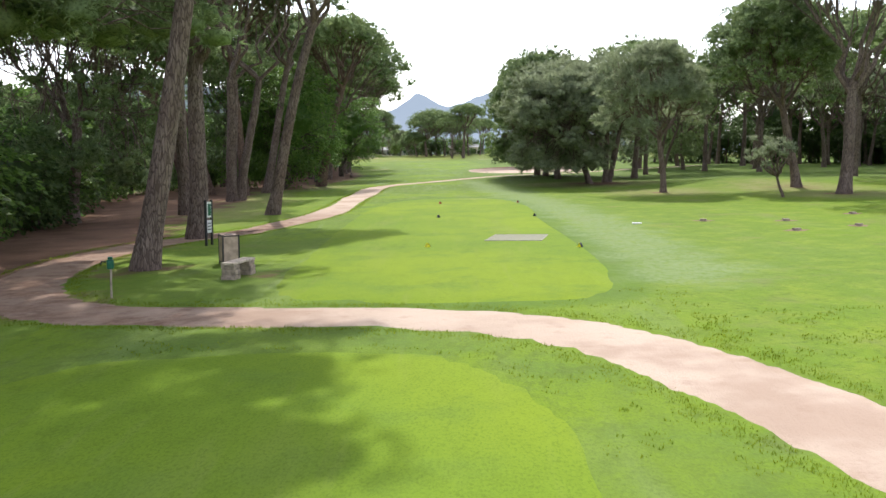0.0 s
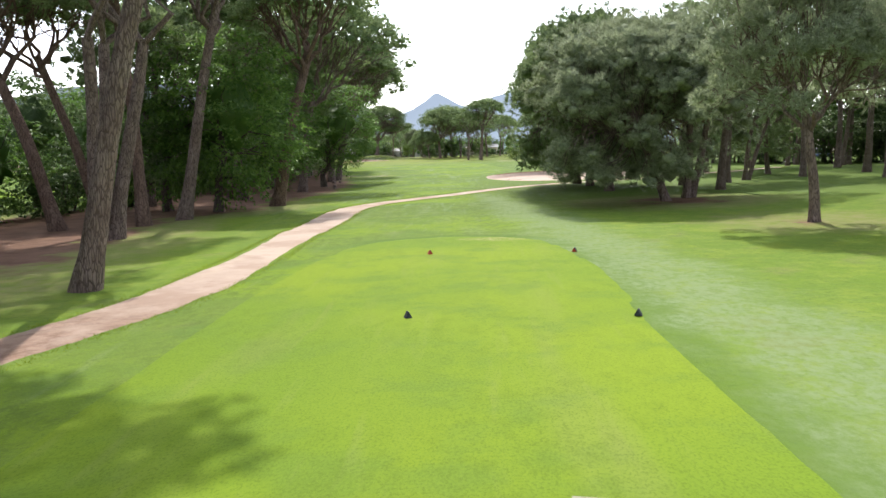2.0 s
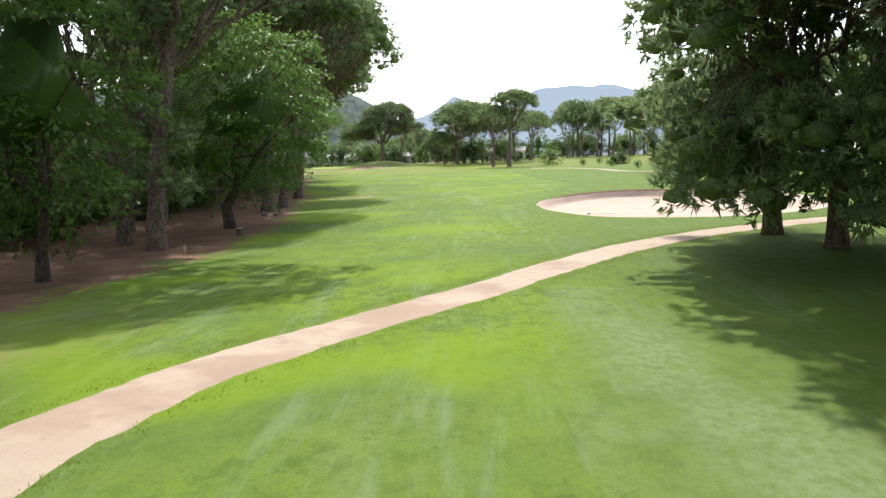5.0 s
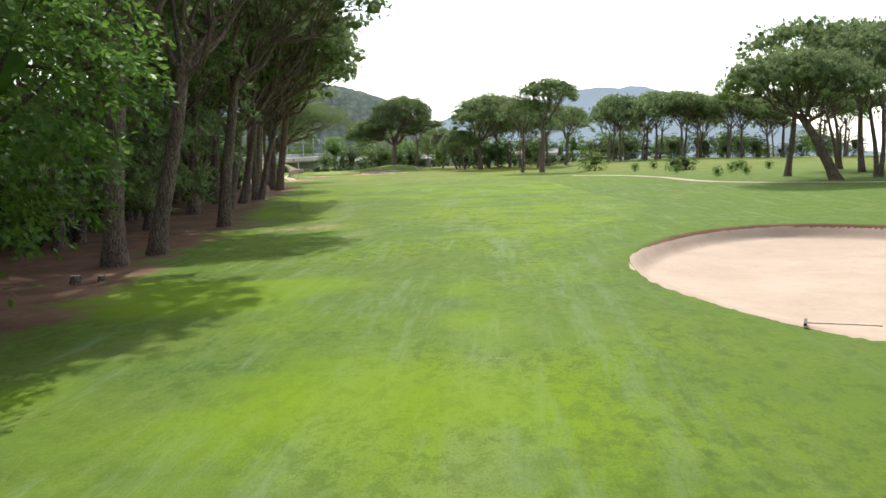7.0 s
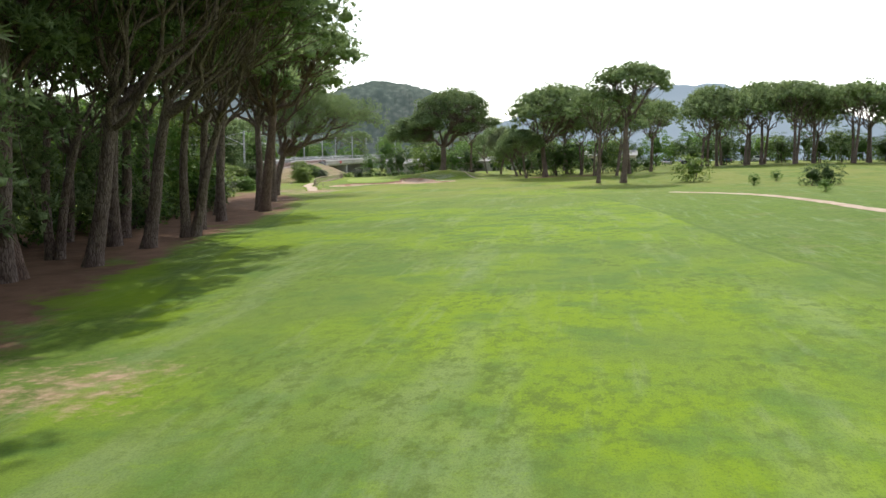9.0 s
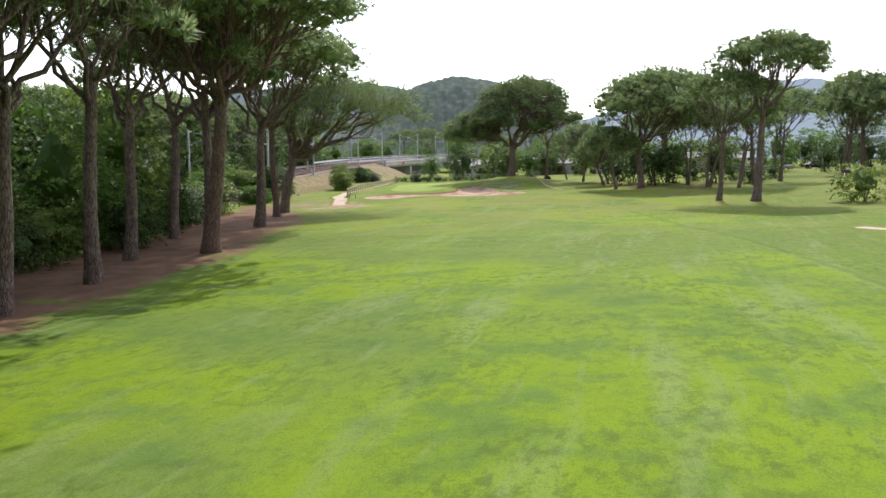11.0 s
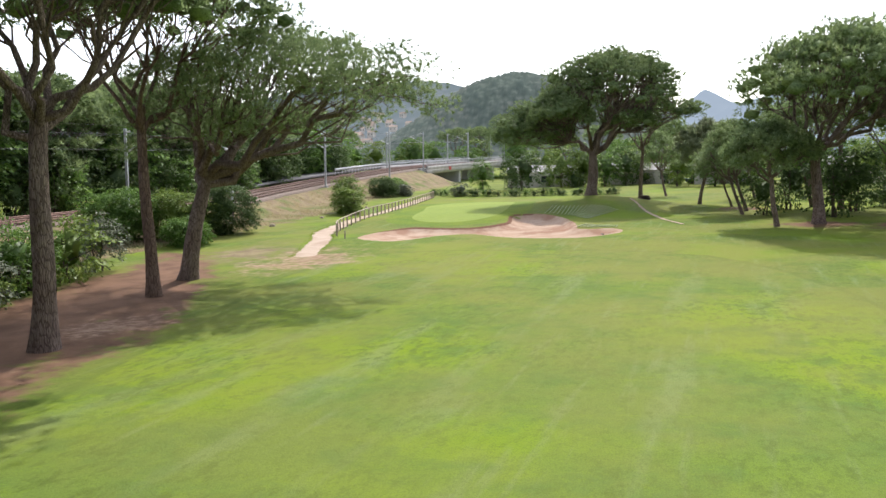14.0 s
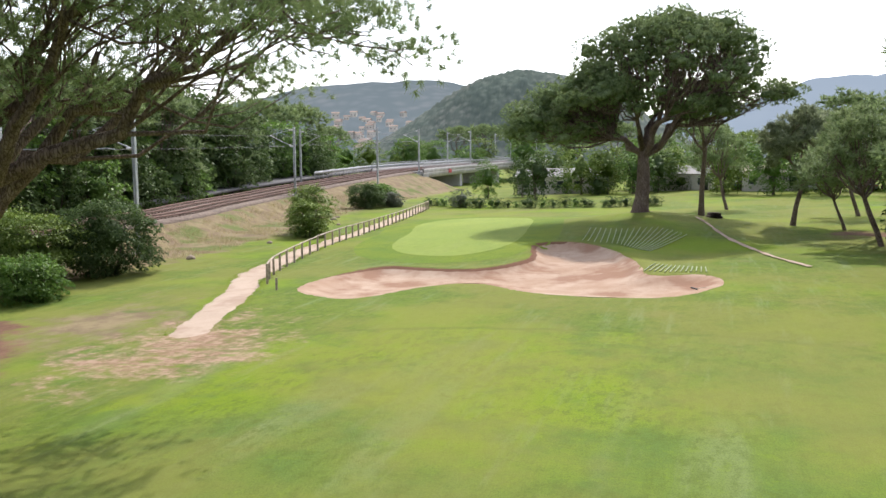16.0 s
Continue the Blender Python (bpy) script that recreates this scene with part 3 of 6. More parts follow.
def make_ground():
    xs = axis_steps([(-84, -43, 0.9), (-43, 2, 0.38), (2, 22, 0.26), (22, 32, 0.6)], 3500)
    ys = axis_steps([(-10, 110, 0.75), (110, 138, 0.26), (138, 250, 1.0), (250, 282, 0.4), (282, 380, 1.1)], 4200)
    X, Y = np.meshgrid(xs, ys)
    x, y = X.ravel(), Y.ravel()
    z = land(x, y)
    far = np.maximum(np.abs(x), y - 300)
    z = np.where(far > 400, z - 2.0, z)
    # the turf lies a little lower under the surfaces laid into it
    bed = np.minimum.reduce([shape_distance(x, y, poly) for poly in (TEE, TEE_LOW, BUNKER_FAIR, BUNKER_GREEN, GREEN)])
    for line, half in ((PATH_A, 1.15), (PATH_B, 0.95), (PATH_C, 1.0)):
        bed = np.minimum(bed, line_distance(x, y, line)[0] - half)
    z = z - 0.09 * smooth01((-bed - 0.22) / 0.6)
    pit = np.minimum(shape_distance(x, y, BUNKER_FAIR), shape_distance(x, y, BUNKER_GREEN))
    z = z - 0.22 * smooth01((-pit + 0.02) / 0.7)
    nx = len(xs)
    i, j = np.meshgrid(np.arange(len(ys) - 1), np.arange(nx - 1), indexing="ij")
    a = (i * nx + j).ravel()
    F = np.stack([a, a + 1, a + nx + 1, a + nx], -1)
    me = mesh_of("ground", np.stack([x, y, z], -1), F, M_GROUND, True)

    def attribute(name, values):
        at = me.attributes.new(name, 'FLOAT', 'POINT')
        at.data.foreach_set("value", np.ascontiguousarray(values, np.float32))

    attribute("sd_tee", np.clip(shape_distance(x, y, TEE), -6, 6))
    attribute("sd_fair", np.clip(shape_distance(x, y, FAIRWAY), -6, 6))
    strip, _ = line_distance(x, y, [(6.6, 22), (7.0, 34), (7.1, 44), (6.3, 56), (5.6, 66), (4.2, 78), (2.6, 92)])
    attribute("sd_pale", np.clip(strip - 1.9 + 1.0 * smooth01((y - 70) / 20), -6, 6))
    d, _ = line_distance(x, y, TRACK)
    attribute("sd_dry", np.clip(np.minimum(d - 12.0 - 0.5 * (y > 255) + 8 * (y < 230), 5 * np.hypot((x + 44) / 7, (y - 251) / 10) - 1.8), -8, 8))
    e = x - np.interp(y, DIRT_Y, DIRT_X)
    e = np.maximum(e, -(e + 17))
    e = np.minimum(e, np.hypot((x + 9.3) / 1.3, y - 25.6) - 1.0)
    e = np.minimum(e, np.hypot((x + 11.2) / 1.5, y - 19.2) - 1.9)
    e = np.minimum(e, np.hypot((x + 5.1) / 1.2, y - 24.0) - 0.1)
    e = np.minimum(e, np.hypot((x + 25.2) / 1.0, (y - 292) / 1.0) - 1.8)
    for px, py, pr in ((14.0, 78.0, 3.0), (16.4, 62.8, 1.0), (27, 64.5, 1.6), (26.7, 56, 1.2), (-5.4, 267, 2.6), (-22, 293, 1.8), (-11, 284, 2.2), (1, 266, 3.0)):
        e = np.minimum(e, np.hypot(x - px, y - py) - pr)
    e = np.where(y > 212, np.maximum(e, -(x + 47 + 0.25 * (y - 235))), e)
    attribute("sd_dirt", np.clip(e, -6, 6))
    attribute("sd_worn", np.clip(np.minimum(np.hypot((x + 37.7) / 1.45, (y - 247.6) / 2.0) - 2.3, np.minimum(np.hypot(x + 36, (y - 227) / 1.6) - 1.6, np.hypot((x + 11.4) / 1.5, (y - 145.6) / 1.2) - 1.5)), -6, 6))
    s = np.minimum(shape_distance(x, y, BUNKER_FAIR) + 0.8 * (1 - smooth01((y - 127) / 6)), shape_distance(x, y, BUNKER_GREEN) + 0.8 * (1 - smooth01((y - 261) / 2)) + 0.8 * smooth01((x + 28.5) / 2))
    attribute("sd_soil", np.clip(s, -4, 4))
    return tagged(new("ground", me), "mown golf course turf with bare earth under the pines", "ground", kind="structure")


def sheet(name, distance, x0, x1, y0, y1, step, material, label, category, up=0.03, ragged=0.0, seed=1, lip=None, tuck=0.0):
    """A surface laid on the ground inside an outline, cut along its edge."""
    xs, ys = np.arange(x0, x1 + step, step), np.arange(y0, y1 + step, step)
    X, Y = np.meshgrid(xs, ys)
    S = distance(X.ravel(), Y.ravel())
    if ragged:
        S = S + ragged * (fuzz(X.ravel(), Y.ravel(), 1.6, seed) + 0.7 * fuzz(X.ravel(), Y.ravel(), 4.5, seed + 5))
    nx = len(xs)
    P = np.stack([X.ravel(), Y.ravel()], -1)
    i, j = np.meshgrid(np.arange(len(ys) - 1), np.arange(nx - 1), indexing="ij")
    a = (i * nx + j).ravel()
    tris = np.concatenate([np.stack([a, a + 1, a + nx + 1], -1), np.stack([a, a + nx + 1, a + nx], -1)])
    m = S[tris]
    whole = tris[(m < 0).all(1)]
    cut = tris[(m < 0).any(1) & ~(m < 0).all(1)]
    pts, faces, n = [P], [whole], len(P)
    extra, ef = [], []
    for t in cut:
        poly = []
        for u in range(3):
            p, q = t[u], t[(u + 1) % 3]
            sp, sq = S[p], S[q]
            if sp < 0:
                poly.append(P[p])
            if (sp < 0) != (sq < 0):
                poly.append(P[p] + (P[q] - P[p]) * (sp / (sp - sq)))
        for u in range(1, len(poly) - 1):
            ef.append((n + len(extra), n + len(extra) + 1, n + len(extra) + 2))
            extra += [poly[0], poly[u], poly[u + 1]]
    if extra:
        pts.append(np.array(extra))
        faces.append(np.array(ef))
    P, F = np.concatenate(pts), np.concatenate(faces)
    used, inv = np.unique(F.ravel(), return_inverse=True)
    P, F = P[used], inv.reshape(-1, 3)
    S = distance(P[:, 0], P[:, 1])
    if ragged:
        S = S + ragged * (fuzz(P[:, 0], P[:, 1], 1.6, seed) + 0.7 * fuzz(P[:, 0], P[:, 1], 4.5, seed + 5))
    z = land(P[:, 0], P[:, 1]) + up - tuck * (1 - smooth01(-S / 0.35))
    me = mesh_of(name, np.column_stack([P, z]), F, material, True)
    bm = bmesh.new()
    bm.from_mesh(me)
    bmesh.ops.remove_doubles(bm, verts=bm.verts[:], dist=0.002)
    bm.to_mesh(me)
    bm.free()
    if lip:
        co = np.zeros(len(me.vertices) * 3, np.float32)
        me.vertices.foreach_get("co", co)
        at_ = me.attributes.new("lip", 'FLOAT', 'POINT')
        at_.data.foreach_set("value", np.asarray(lip(co[0::3].astype(float), co[1::3].astype(float)), np.float32))
    return tagged(new(name, me), label, category, kind="structure")


ground = make_ground()


def path_sheet(line, half, label, name="path", ragged=0.08, tuck=0.03, wide=lambda y: 0.0, up=0.012, step=0.3):
    L = np.asarray(line)
    return sheet(name, lambda x, y: line_distance(x, y, L)[0] - half - wide(y), L[:, 0].min() - 3, L[:, 0].max() + 3, L[:, 1].min() - 3, L[:, 1].max() + 3, step,
                 M_PATH, label, "path", up, ragged, tuck=tuck)


path_sheet(PATH_A, 1.15, "pale sandy cart path crossing below the tee")
path_sheet(PATH_B, 1.03, "pale sandy cart path beside the tee and over the fairway", ragged=0.07, wide=lambda y: 0.28 * smooth01((y - 60) / 8) * smooth01((86 - y) / 8) + 0.24 * smooth01((y - 40) / 5) * smooth01((58 - y) / 7))
path_sheet(PATH_C, 0.85, "pale sandy path along the wooden fence", ragged=0.24)
path_sheet(np.array([(-21.6, 288.5), (-20.6, 285.5), (-19.4, 281), (-18.2, 277), (-16.9, 272.5), (-15.3, 268.5)]), 0.15, "faint sandy trail down the mound", ragged=0.05, tuck=0.0, up=0.05, step=0.12)
path_sheet(PATH_D, 0.55, "narrow trodden sandy track in the rough", up=0.05)
sheet("tee_box", lambda x, y: shape_distance(x, y, TEE), -7, 7, 17, 64, 0.5, M_TEE, "closely mown bright green tee box", "tee box", 0.012, 0.05, tuck=0.03)
sheet("tee_box", lambda x, y: shape_distance(x, y, TEE_LOW), -9, 4, -9, 16, 0.5, M_TEE, "closely mown bright green lower tee box", "tee box", 0.012, 0.05, 4, tuck=0.03)
sheet("bunker", lambda x, y: shape_distance(x, y, BUNKER_FAIR), 2, 24, 111, 142, 0.16, M_SAND,
      "raked pale sand bunker with a red earth lip", "bunker", 0.02, 0.06, tuck=0.035,
      lip=lambda x, y: smooth01(1 + (shape_distance(x, y, BUNKER_FAIR) + 0.04) / 0.22) * smooth01((y - 127) / 6))
sheet("bunker", lambda x, y: shape_distance(x, y, BUNKER_GREEN), -42, -17, 255, 280, 0.3, M_SAND2,
      "reddish sand bunker in front of the green", "bunker", 0.02, 0.06, tuck=0.035,
      lip=lambda x, y: smooth01(1 + (shape_distance(x, y, BUNKER_GREEN) + 0.02) / 0.5) * smooth01((y - 262) / 3) * smooth01((-28.5 - x) / 1.5))
sheet("green_apron", lambda x, y: shape_distance(x, y, GREEN) - 2.6, -51, -27, 266, 307, 0.6, M_APRON, "short turf collar round the putting green", "turf", 0.010, 0.05)
sheet("putting_green", lambda x, y: shape_distance(x, y, GREEN), -48, -30, 268, 304, 0.6, M_GREEN, "smooth pale putting green", "green", 0.022, 0.03)

# ---------------------------------------------------------------- vegetation
def ball_template(sub):
    bm = bmesh.new()
    bmesh.ops.create_icosphere(bm, subdivisions=sub, radius=1)
    bm.verts.ensure_lookup_table()
    V = np.array([v.co[:] for v in bm.verts])
    F = np.array([[v.index for v in f.verts] for f in bm.faces])
    bm.free()
    return V, F


HEAD, BIG_HEAD = ball_template(1), ball_template(2)


def unit(v):
    return v / (np.linalg.norm(v, axis=-1, keepdims=True) + 1e-9)


def brushes(rng, T, D, blades, length, width):
    """Round brushes of needles: at each point T blades fanned over the half sphere about D. Points, triangles, soft normals."""
    k = len(T) * blades
    t, n = np.repeat(T, blades, 0), np.repeat(D, blades, 0)
    d = unit(n * 0.85 + rng.normal(0, 0.62, (k, 3)))
    side = unit(np.cross(d, rng.normal(0, 1, (k, 3))))
    L = length * rng.uniform(0.65, 1.2, (k, 1))
    w = width * rng.uniform(0.7, 1.25, (k, 1))
    c = t + rng.normal(0, length * 0.14, (k, 3))
    V = np.stack([c - side * w, c + side * w, c + d * L], 1).reshape(-1, 3)
    soft = unit(d * 0.4 + n * 0.5 + np.array([0, 0, 0.55]))
    own = unit(np.cross(side, d))
    own = own * np.where((own * soft).sum(1, keepdims=True) < 0, -1.0, 1.0)
    N = np.repeat(unit(own * 0.65 + soft * 0.65), 3, 0)
    return V, np.arange(k * 3).reshape(-1, 3), N


def leaf_sprays(rng, C, out, per, spread, size):
    """Drooping layered sprays of pointed leaves about the points C, reaching along out. Points, triangles, soft normals."""
    k = len(C) * per
    o = np.repeat(out, per, 0)
    flat = unit(o * np.array([1, 1, 0.25]) + np.array([0, 0, -0.22]))
    across = unit(np.cross(flat, np.array([0.03, 0.02, 1.0])))
    u, v = rng.uniform(-1, 1, (k, 1)), rng.normal(0, 0.55, (k, 1))
    c = np.repeat(C, per, 0) + spread * (flat * u * 1.25 + across * v * (1.15 - 0.5 * u))
    c[:, 2] += spread * (rng.normal(0, 0.13, k) - 0.28 * u[:, 0] ** 2 - 0.22 * np.abs(v[:, 0]))
    d = unit(flat * 0.8 + across * v * 0.9 + rng.normal(0, 0.45, (k, 3)) + np.array([0, 0, -0.25]))
    side = unit(np.cross(d, rng.normal(0, 0.42, (k, 3)) + np.array([0, 0, 1.0])))
    L = size * rng.uniform(0.6, 1.25, (k, 1))
    V = np.stack([c, c + d * L * 0.45 + side * L * 0.3, c + d * L, c + d * L * 0.45 - side * L * 0.3], 1).reshape(-1, 3)
    i = np.arange(k)[:, None] * 4
    N = np.repeat(unit(np.array([0, 0, 0.7]) + o * 0.45 + rng.normal(0, 0.55, (k, 3))), 4, 0)
    return V, np.concatenate([i + [0, 1, 2], i + [0, 2, 3]], 0), N


def lumps(rng, C, radii, squash, ball, rough=0.12):
    """Uneven bodies that fill the inside of the foliage, added to block light and darken it."""
    Vb, Fb = ball
    n = len(C)
    body = Vb[None] * (1 + rng.normal(0, rough, (n, len(Vb), 1))) * (radii[:, None, None] * squash)
    N = unit(np.tile(Vb, (n, 1)) + rng.normal(0, 0.25, (n * len(Vb), 3)))
    return (body + C[:, None]).reshape(-1, 3), (Fb[None] + np.arange(n)[:, None, None] * len(Vb)).reshape(-1, 3), N


def joined_soft(bits):
    V, F = joined([b[:2] for b in bits])
    return V, F, np.concatenate([b[2] for b in bits])


def bent(rng, a, b, n, sag=0.0, wob=0.05):
    a, b = np.asarray(a, float), np.asarray(b, float)
    t = np.linspace(0, 1, n)[:, None]
    L = np.linalg.norm(b - a)
    P = a + (b - a) * t + np.array([0, 0, 1.0]) * (sag * L * 4 * t * (1 - t))
    P[1:-1] += rng.normal(0, wob * L, (n - 2, 3))
    return P


def pine_meshes(seed, height, fork, r0, lean, centre, R, thick, low=0.0, puffs=42, limbs=6, stems=1, side_low=0.0, bark=None, needles=None, size=0.225,
                wide=None, stem_spread=0.8, bare=0.0, twig=1.0, core=0.72, fringe=84, twigs=1, blades=8, thin=0.2, puff=0.168, bough=0.62, lobes=()):
    """Trunk with limbs, and crown, of a stone pine with its foot at the origin.
    lean: where the trunk stands at the fork; centre: the crown's middle in plan; R, thick: its half width and depth; low: how far the foliage hangs below."""
    rng = np.random.RandomState(seed)
    bits = []
    fx, fy = lean
    cx, cy = centre
    base_z = height - thick
    tips = []
    for s in range(stems):
        az = s * 2 * math.pi / stems + rng.uniform(0, 1)
        off = np.array([math.cos(az), math.sin(az), 0]) * (stem_spread if stems > 1 else 0)
        end = np.array([fx, fy, fork]) + off
        foot = np.array([0, 0, -0.4]) + off * 0.22
        n = 9
        t = np.linspace(0, 1, n)
        P = foot + (end - foot) * t[:, None]
        P[:, 0] += (fx * 0.18) * (t * t - t) + 0.05 * np.sin(t * 7 + seed)
        P[:, 1] += (fy * 0.18) * (t * t - t) + 0.05 * np.cos(t * 6 + seed)
        r = r0 * (0.78 if stems > 1 else 1.0) * (1 - 0.36 * t)
        r[0] *= 1.5
        r[1] *= 1.12
        bits.append(tube(P, r, 14, seed + s, 0.05))
        tips.append((P[-1], r[-1]))
    # points on the dome that carry the foliage
    puffs = int(puffs * 2.3)
    wx, wy = wide or (R, R)
    u = np.sqrt((np.arange(puffs) + 0.5) / puffs)
    th = np.arange(puffs) * 2.39996 + rng.uniform(0, 6)
    lump = 1 + 0.10 * np.sin(3 * th + seed) + 0.06 * np.sin(5 * th + 2 * seed)
    px = cx + wx * u * lump * np.cos(th)
    py = cy + wy * u * lump * np.sin(th)
    rise = np.sqrt(np.clip(1 - u ** 2.4, 0, 1))
    pz = base_z + thick * (0.12 + 0.80 * rise) + rng.normal(0, 0.05 * thick + 0.12, puffs)
    drop = rng.uniform(0, 1, puffs) < 0.35
    pz = np.where(drop & (u > 0.35), pz - rng.uniform(0.1, 0.9, puffs) * (thick * 0.35 + low) * (1.15 - 0.55 * u), pz)
    pr = (wx + wy) / 2 * puff * rng.uniform(0.7, 1.35, puffs)
    C = np.stack([px, py, pz], -1)
    keep = rng.uniform(0, 1, puffs) >= bare
    C, pr, u = C[keep], pr[keep], u[keep]
    if side_low > 0:
        m = int(puffs * side_low)
        a = rng.uniform(0, 6.283, m)
        q = rng.uniform(0.35, 1.0, m)
        zz = rng.uniform(fork * 0.35, base_z, m)
        extra = np.stack([cx + wx * q * np.cos(a), cy + wy * q * np.sin(a), zz], -1)
        C, pr = np.concatenate([C, extra]), np.concatenate([pr, (wx + wy) / 2 * puff * rng.uniform(0.8, 1.3, m)])
    for lx, ly, lz, lr_, lh, m in lobes:
        a = rng.uniform(0, 6.283, m)
        q = np.sqrt(rng.uniform(0, 1, m))
        extra = np.stack([lx + lr_ * q * np.cos(a), ly + lr_ * q * np.sin(a), lz + lh * np.sqrt(1 - q * q) * rng.uniform(0.2, 1.0, m)], -1)
        C, pr = np.concatenate([C, extra]), np.concatenate([pr, np.full(m, R * puff) * rng.uniform(0.75, 1.3, m)])
    # limbs to groups of puffs, twigs to each
    ang = np.arctan2(C[:, 1] - cy, C[:, 0] - cx)
    rad = np.hypot(C[:, 0] - cx, C[:, 1] - cy)
    group = ((ang + math.pi) / (2 * math.pi) * limbs).astype(int) % limbs
    group = np.where(rad < 0.3 * R, limbs, group)
    for g in range(limbs + 1):
        mine = np.where(group == g)[0]
        if not len(mine):
            continue
        tip, tr = tips[g % len(tips)]
        goal = C[mine].mean(0) * 0.94 + np.array([cx, cy, base_z]) * 0.06
        goal[2] = min(goal[2], base_z + thick * 0.55) - 0.3
        start = tip - np.array([0, 0, rng.uniform(0, 0.16) * fork]) if stems == 1 else tip
        start = start + (np.array([fx, fy, fork]) * 0) if g < limbs else tip
        frac = start[2] / max(fork, 0.1)
        if stems == 1:
            start = np.array([fx * frac, fy * frac, start[2]])
        L = bent(rng, start, goal, 7, -0.07, 0.035)
        lr = np.linspace(max(tr * bough, 0.09), max(tr * 0.2, 0.045), 7)
        bits.append(tube(L, lr, 8 if twigs else 5, seed + g, 0.04))
        for m in mine:
            k = rng.randint(3, 7)
            T = bent(rng, L[k], C[m] - np.array([0, 0, 0.15]), 5, -0.05, 0.05)
            bits.append(tube(T if twigs else T[::2], np.linspace(lr[k] * 0.5, 0.02, 5 if twigs else 3) * twig, 4 if twigs else 3, seed + m, 0.0))
            for _ in range(twigs):
                e = T[2] + rng.normal(0, 0.35, 3) * pr[m] + (C[m] - T[2]) * 0.8
                bits.append(tube(bent(rng, T[2], e, 4, 0, 0.05), np.linspace(0.028, 0.012, 4) * twig, 3, 1))
    trunk = joined(bits)
    # foliage: every bough ends in a cushion set with small round brushes of needles
    flat = np.array([1.0, 1.0, 0.66])
    bits = []
    n = len(C)
    if core:
        bits.append(lumps(rng, C - np.array([0, 0, 0.1]), pr * 0.6 * core, flat, HEAD))
    k = max(6, int(fringe * 0.37))
    d = unit(rng.normal(0, 1, (n, k, 3)) + np.array([0, 0, 0.3]))
    T = C[:, None] + d * (pr[:, None, None] * flat) * rng.uniform(*((0.72, 1.0) if core else (0.3, 1.1)), (n, k, 1))
    bits.append(brushes(rng, T.reshape(-1, 3), unit(d + np.array([0, 0, 0.3])).reshape(-1, 3), blades, size * 1.5, size * thin))
    return trunk, joined_soft(bits)


def soft_mesh(name, crown, material):
    V, F, N = crown
    return mesh_of(name, V, F, material, True, N)


def pine(m, label, seed, bark=None, needles=None, group="pines", **kw):
    t = thing("pine_tree", m, label, "pine tree", group)
    trunk, crown = pine_meshes(seed, **kw)
    part("trunk", mesh_of("trunk", *trunk, bark or M_BARK, True), None, t)
    part("crown", soft_mesh("crown", crown, needles or M_PINE), None, t)
    return t


def broadleaf_meshes(seed, height, r0, R, low, clusters=170, per=36, leaf=0.2, spread=0.45, centre=(0, 0), trunk_h=None, stems=1, flat=1.0):
    """A round-headed leafy tree or shrub with its foot at the origin; low: where the foliage begins."""
    rng = np.random.RandomState(seed)
    cx, cy = centre
    mid, hz = (height + low) / 2, (height - low) / 2
    d = unit(rng.normal(0, 1, (clusters, 3)))
    q = rng.uniform(0.55, 1.0, (clusters, 1)) ** 0.6
    lump = 1 + 0.18 * np.sin(d[:, :1] * 5 + seed) * np.cos(d[:, 1:2] * 4 + d[:, 2:] * 3 + seed)
    C = d * q * lump * np.array([R, R, hz]) + np.array([cx, cy, mid])
    C[:, 2] = np.maximum(C[:, 2], low * 0.8 + 0.15)
    bits = []
    for s in range(stems):
        a = rng.uniform(0, 6.28)
        o = np.array([math.cos(a), math.sin(a), 0]) * (0.35 * R if stems > 1 else 0)
        top = np.array([cx, cy, mid + hz * 0.3]) + o
        P = bent(rng, np.array([0, 0, -0.3]) + o * 0.35, top, 7, 0, 0.02)
        r = np.linspace(r0, r0 * 0.3, 7)
        r[0] *= 1.35
        bits.append(tube(P, r, 9 if per > 30 else 6, seed + s, 0.05))
        for i in range(0, clusters if s == 0 else 0, max(1, clusters // (16 if per > 30 else 8))):
            k = rng.randint(2, 6)
            bits.append(tube(bent(rng, P[k], C[i], 4, 0.05, 0.04), np.linspace(r[k] * 0.45, 0.015, 4), 4, i))
    body = lumps(rng, np.array([[cx, cy, mid]]), np.array([1.0]), np.array([R, R, hz]) * 0.36, BIG_HEAD, 0.3)
    V, F, N = joined_soft([body, leaf_sprays(rng, C, d, per, spread, leaf)])
    V[:, 2] = np.maximum(V[:, 2], 0.03)
    return joined(bits), (V, F, N)


def broadleaf(m, name, label, seed, bark=None, leaves=None, category="tree", group="", **kw):
    t = thing(name, m, label, category, group)
    trunk, crown = broadleaf_meshes(seed, **kw)
    part("trunk", mesh_of("trunk", *trunk, bark or M_BARK_B, True), None, t)
    part("crown", soft_mesh("crown", crown, leaves or M_LEAF), None, t)
    return t


def at(x, y, turn=0.0, scale=1.0, sink=0.05):
    return pose(x, y, lift(x, y) - sink, 0, 0, turn) @ Matrix.Scale(scale, 4)


TALL = "tall umbrella-shaped stone pine with grey-brown plated bark"

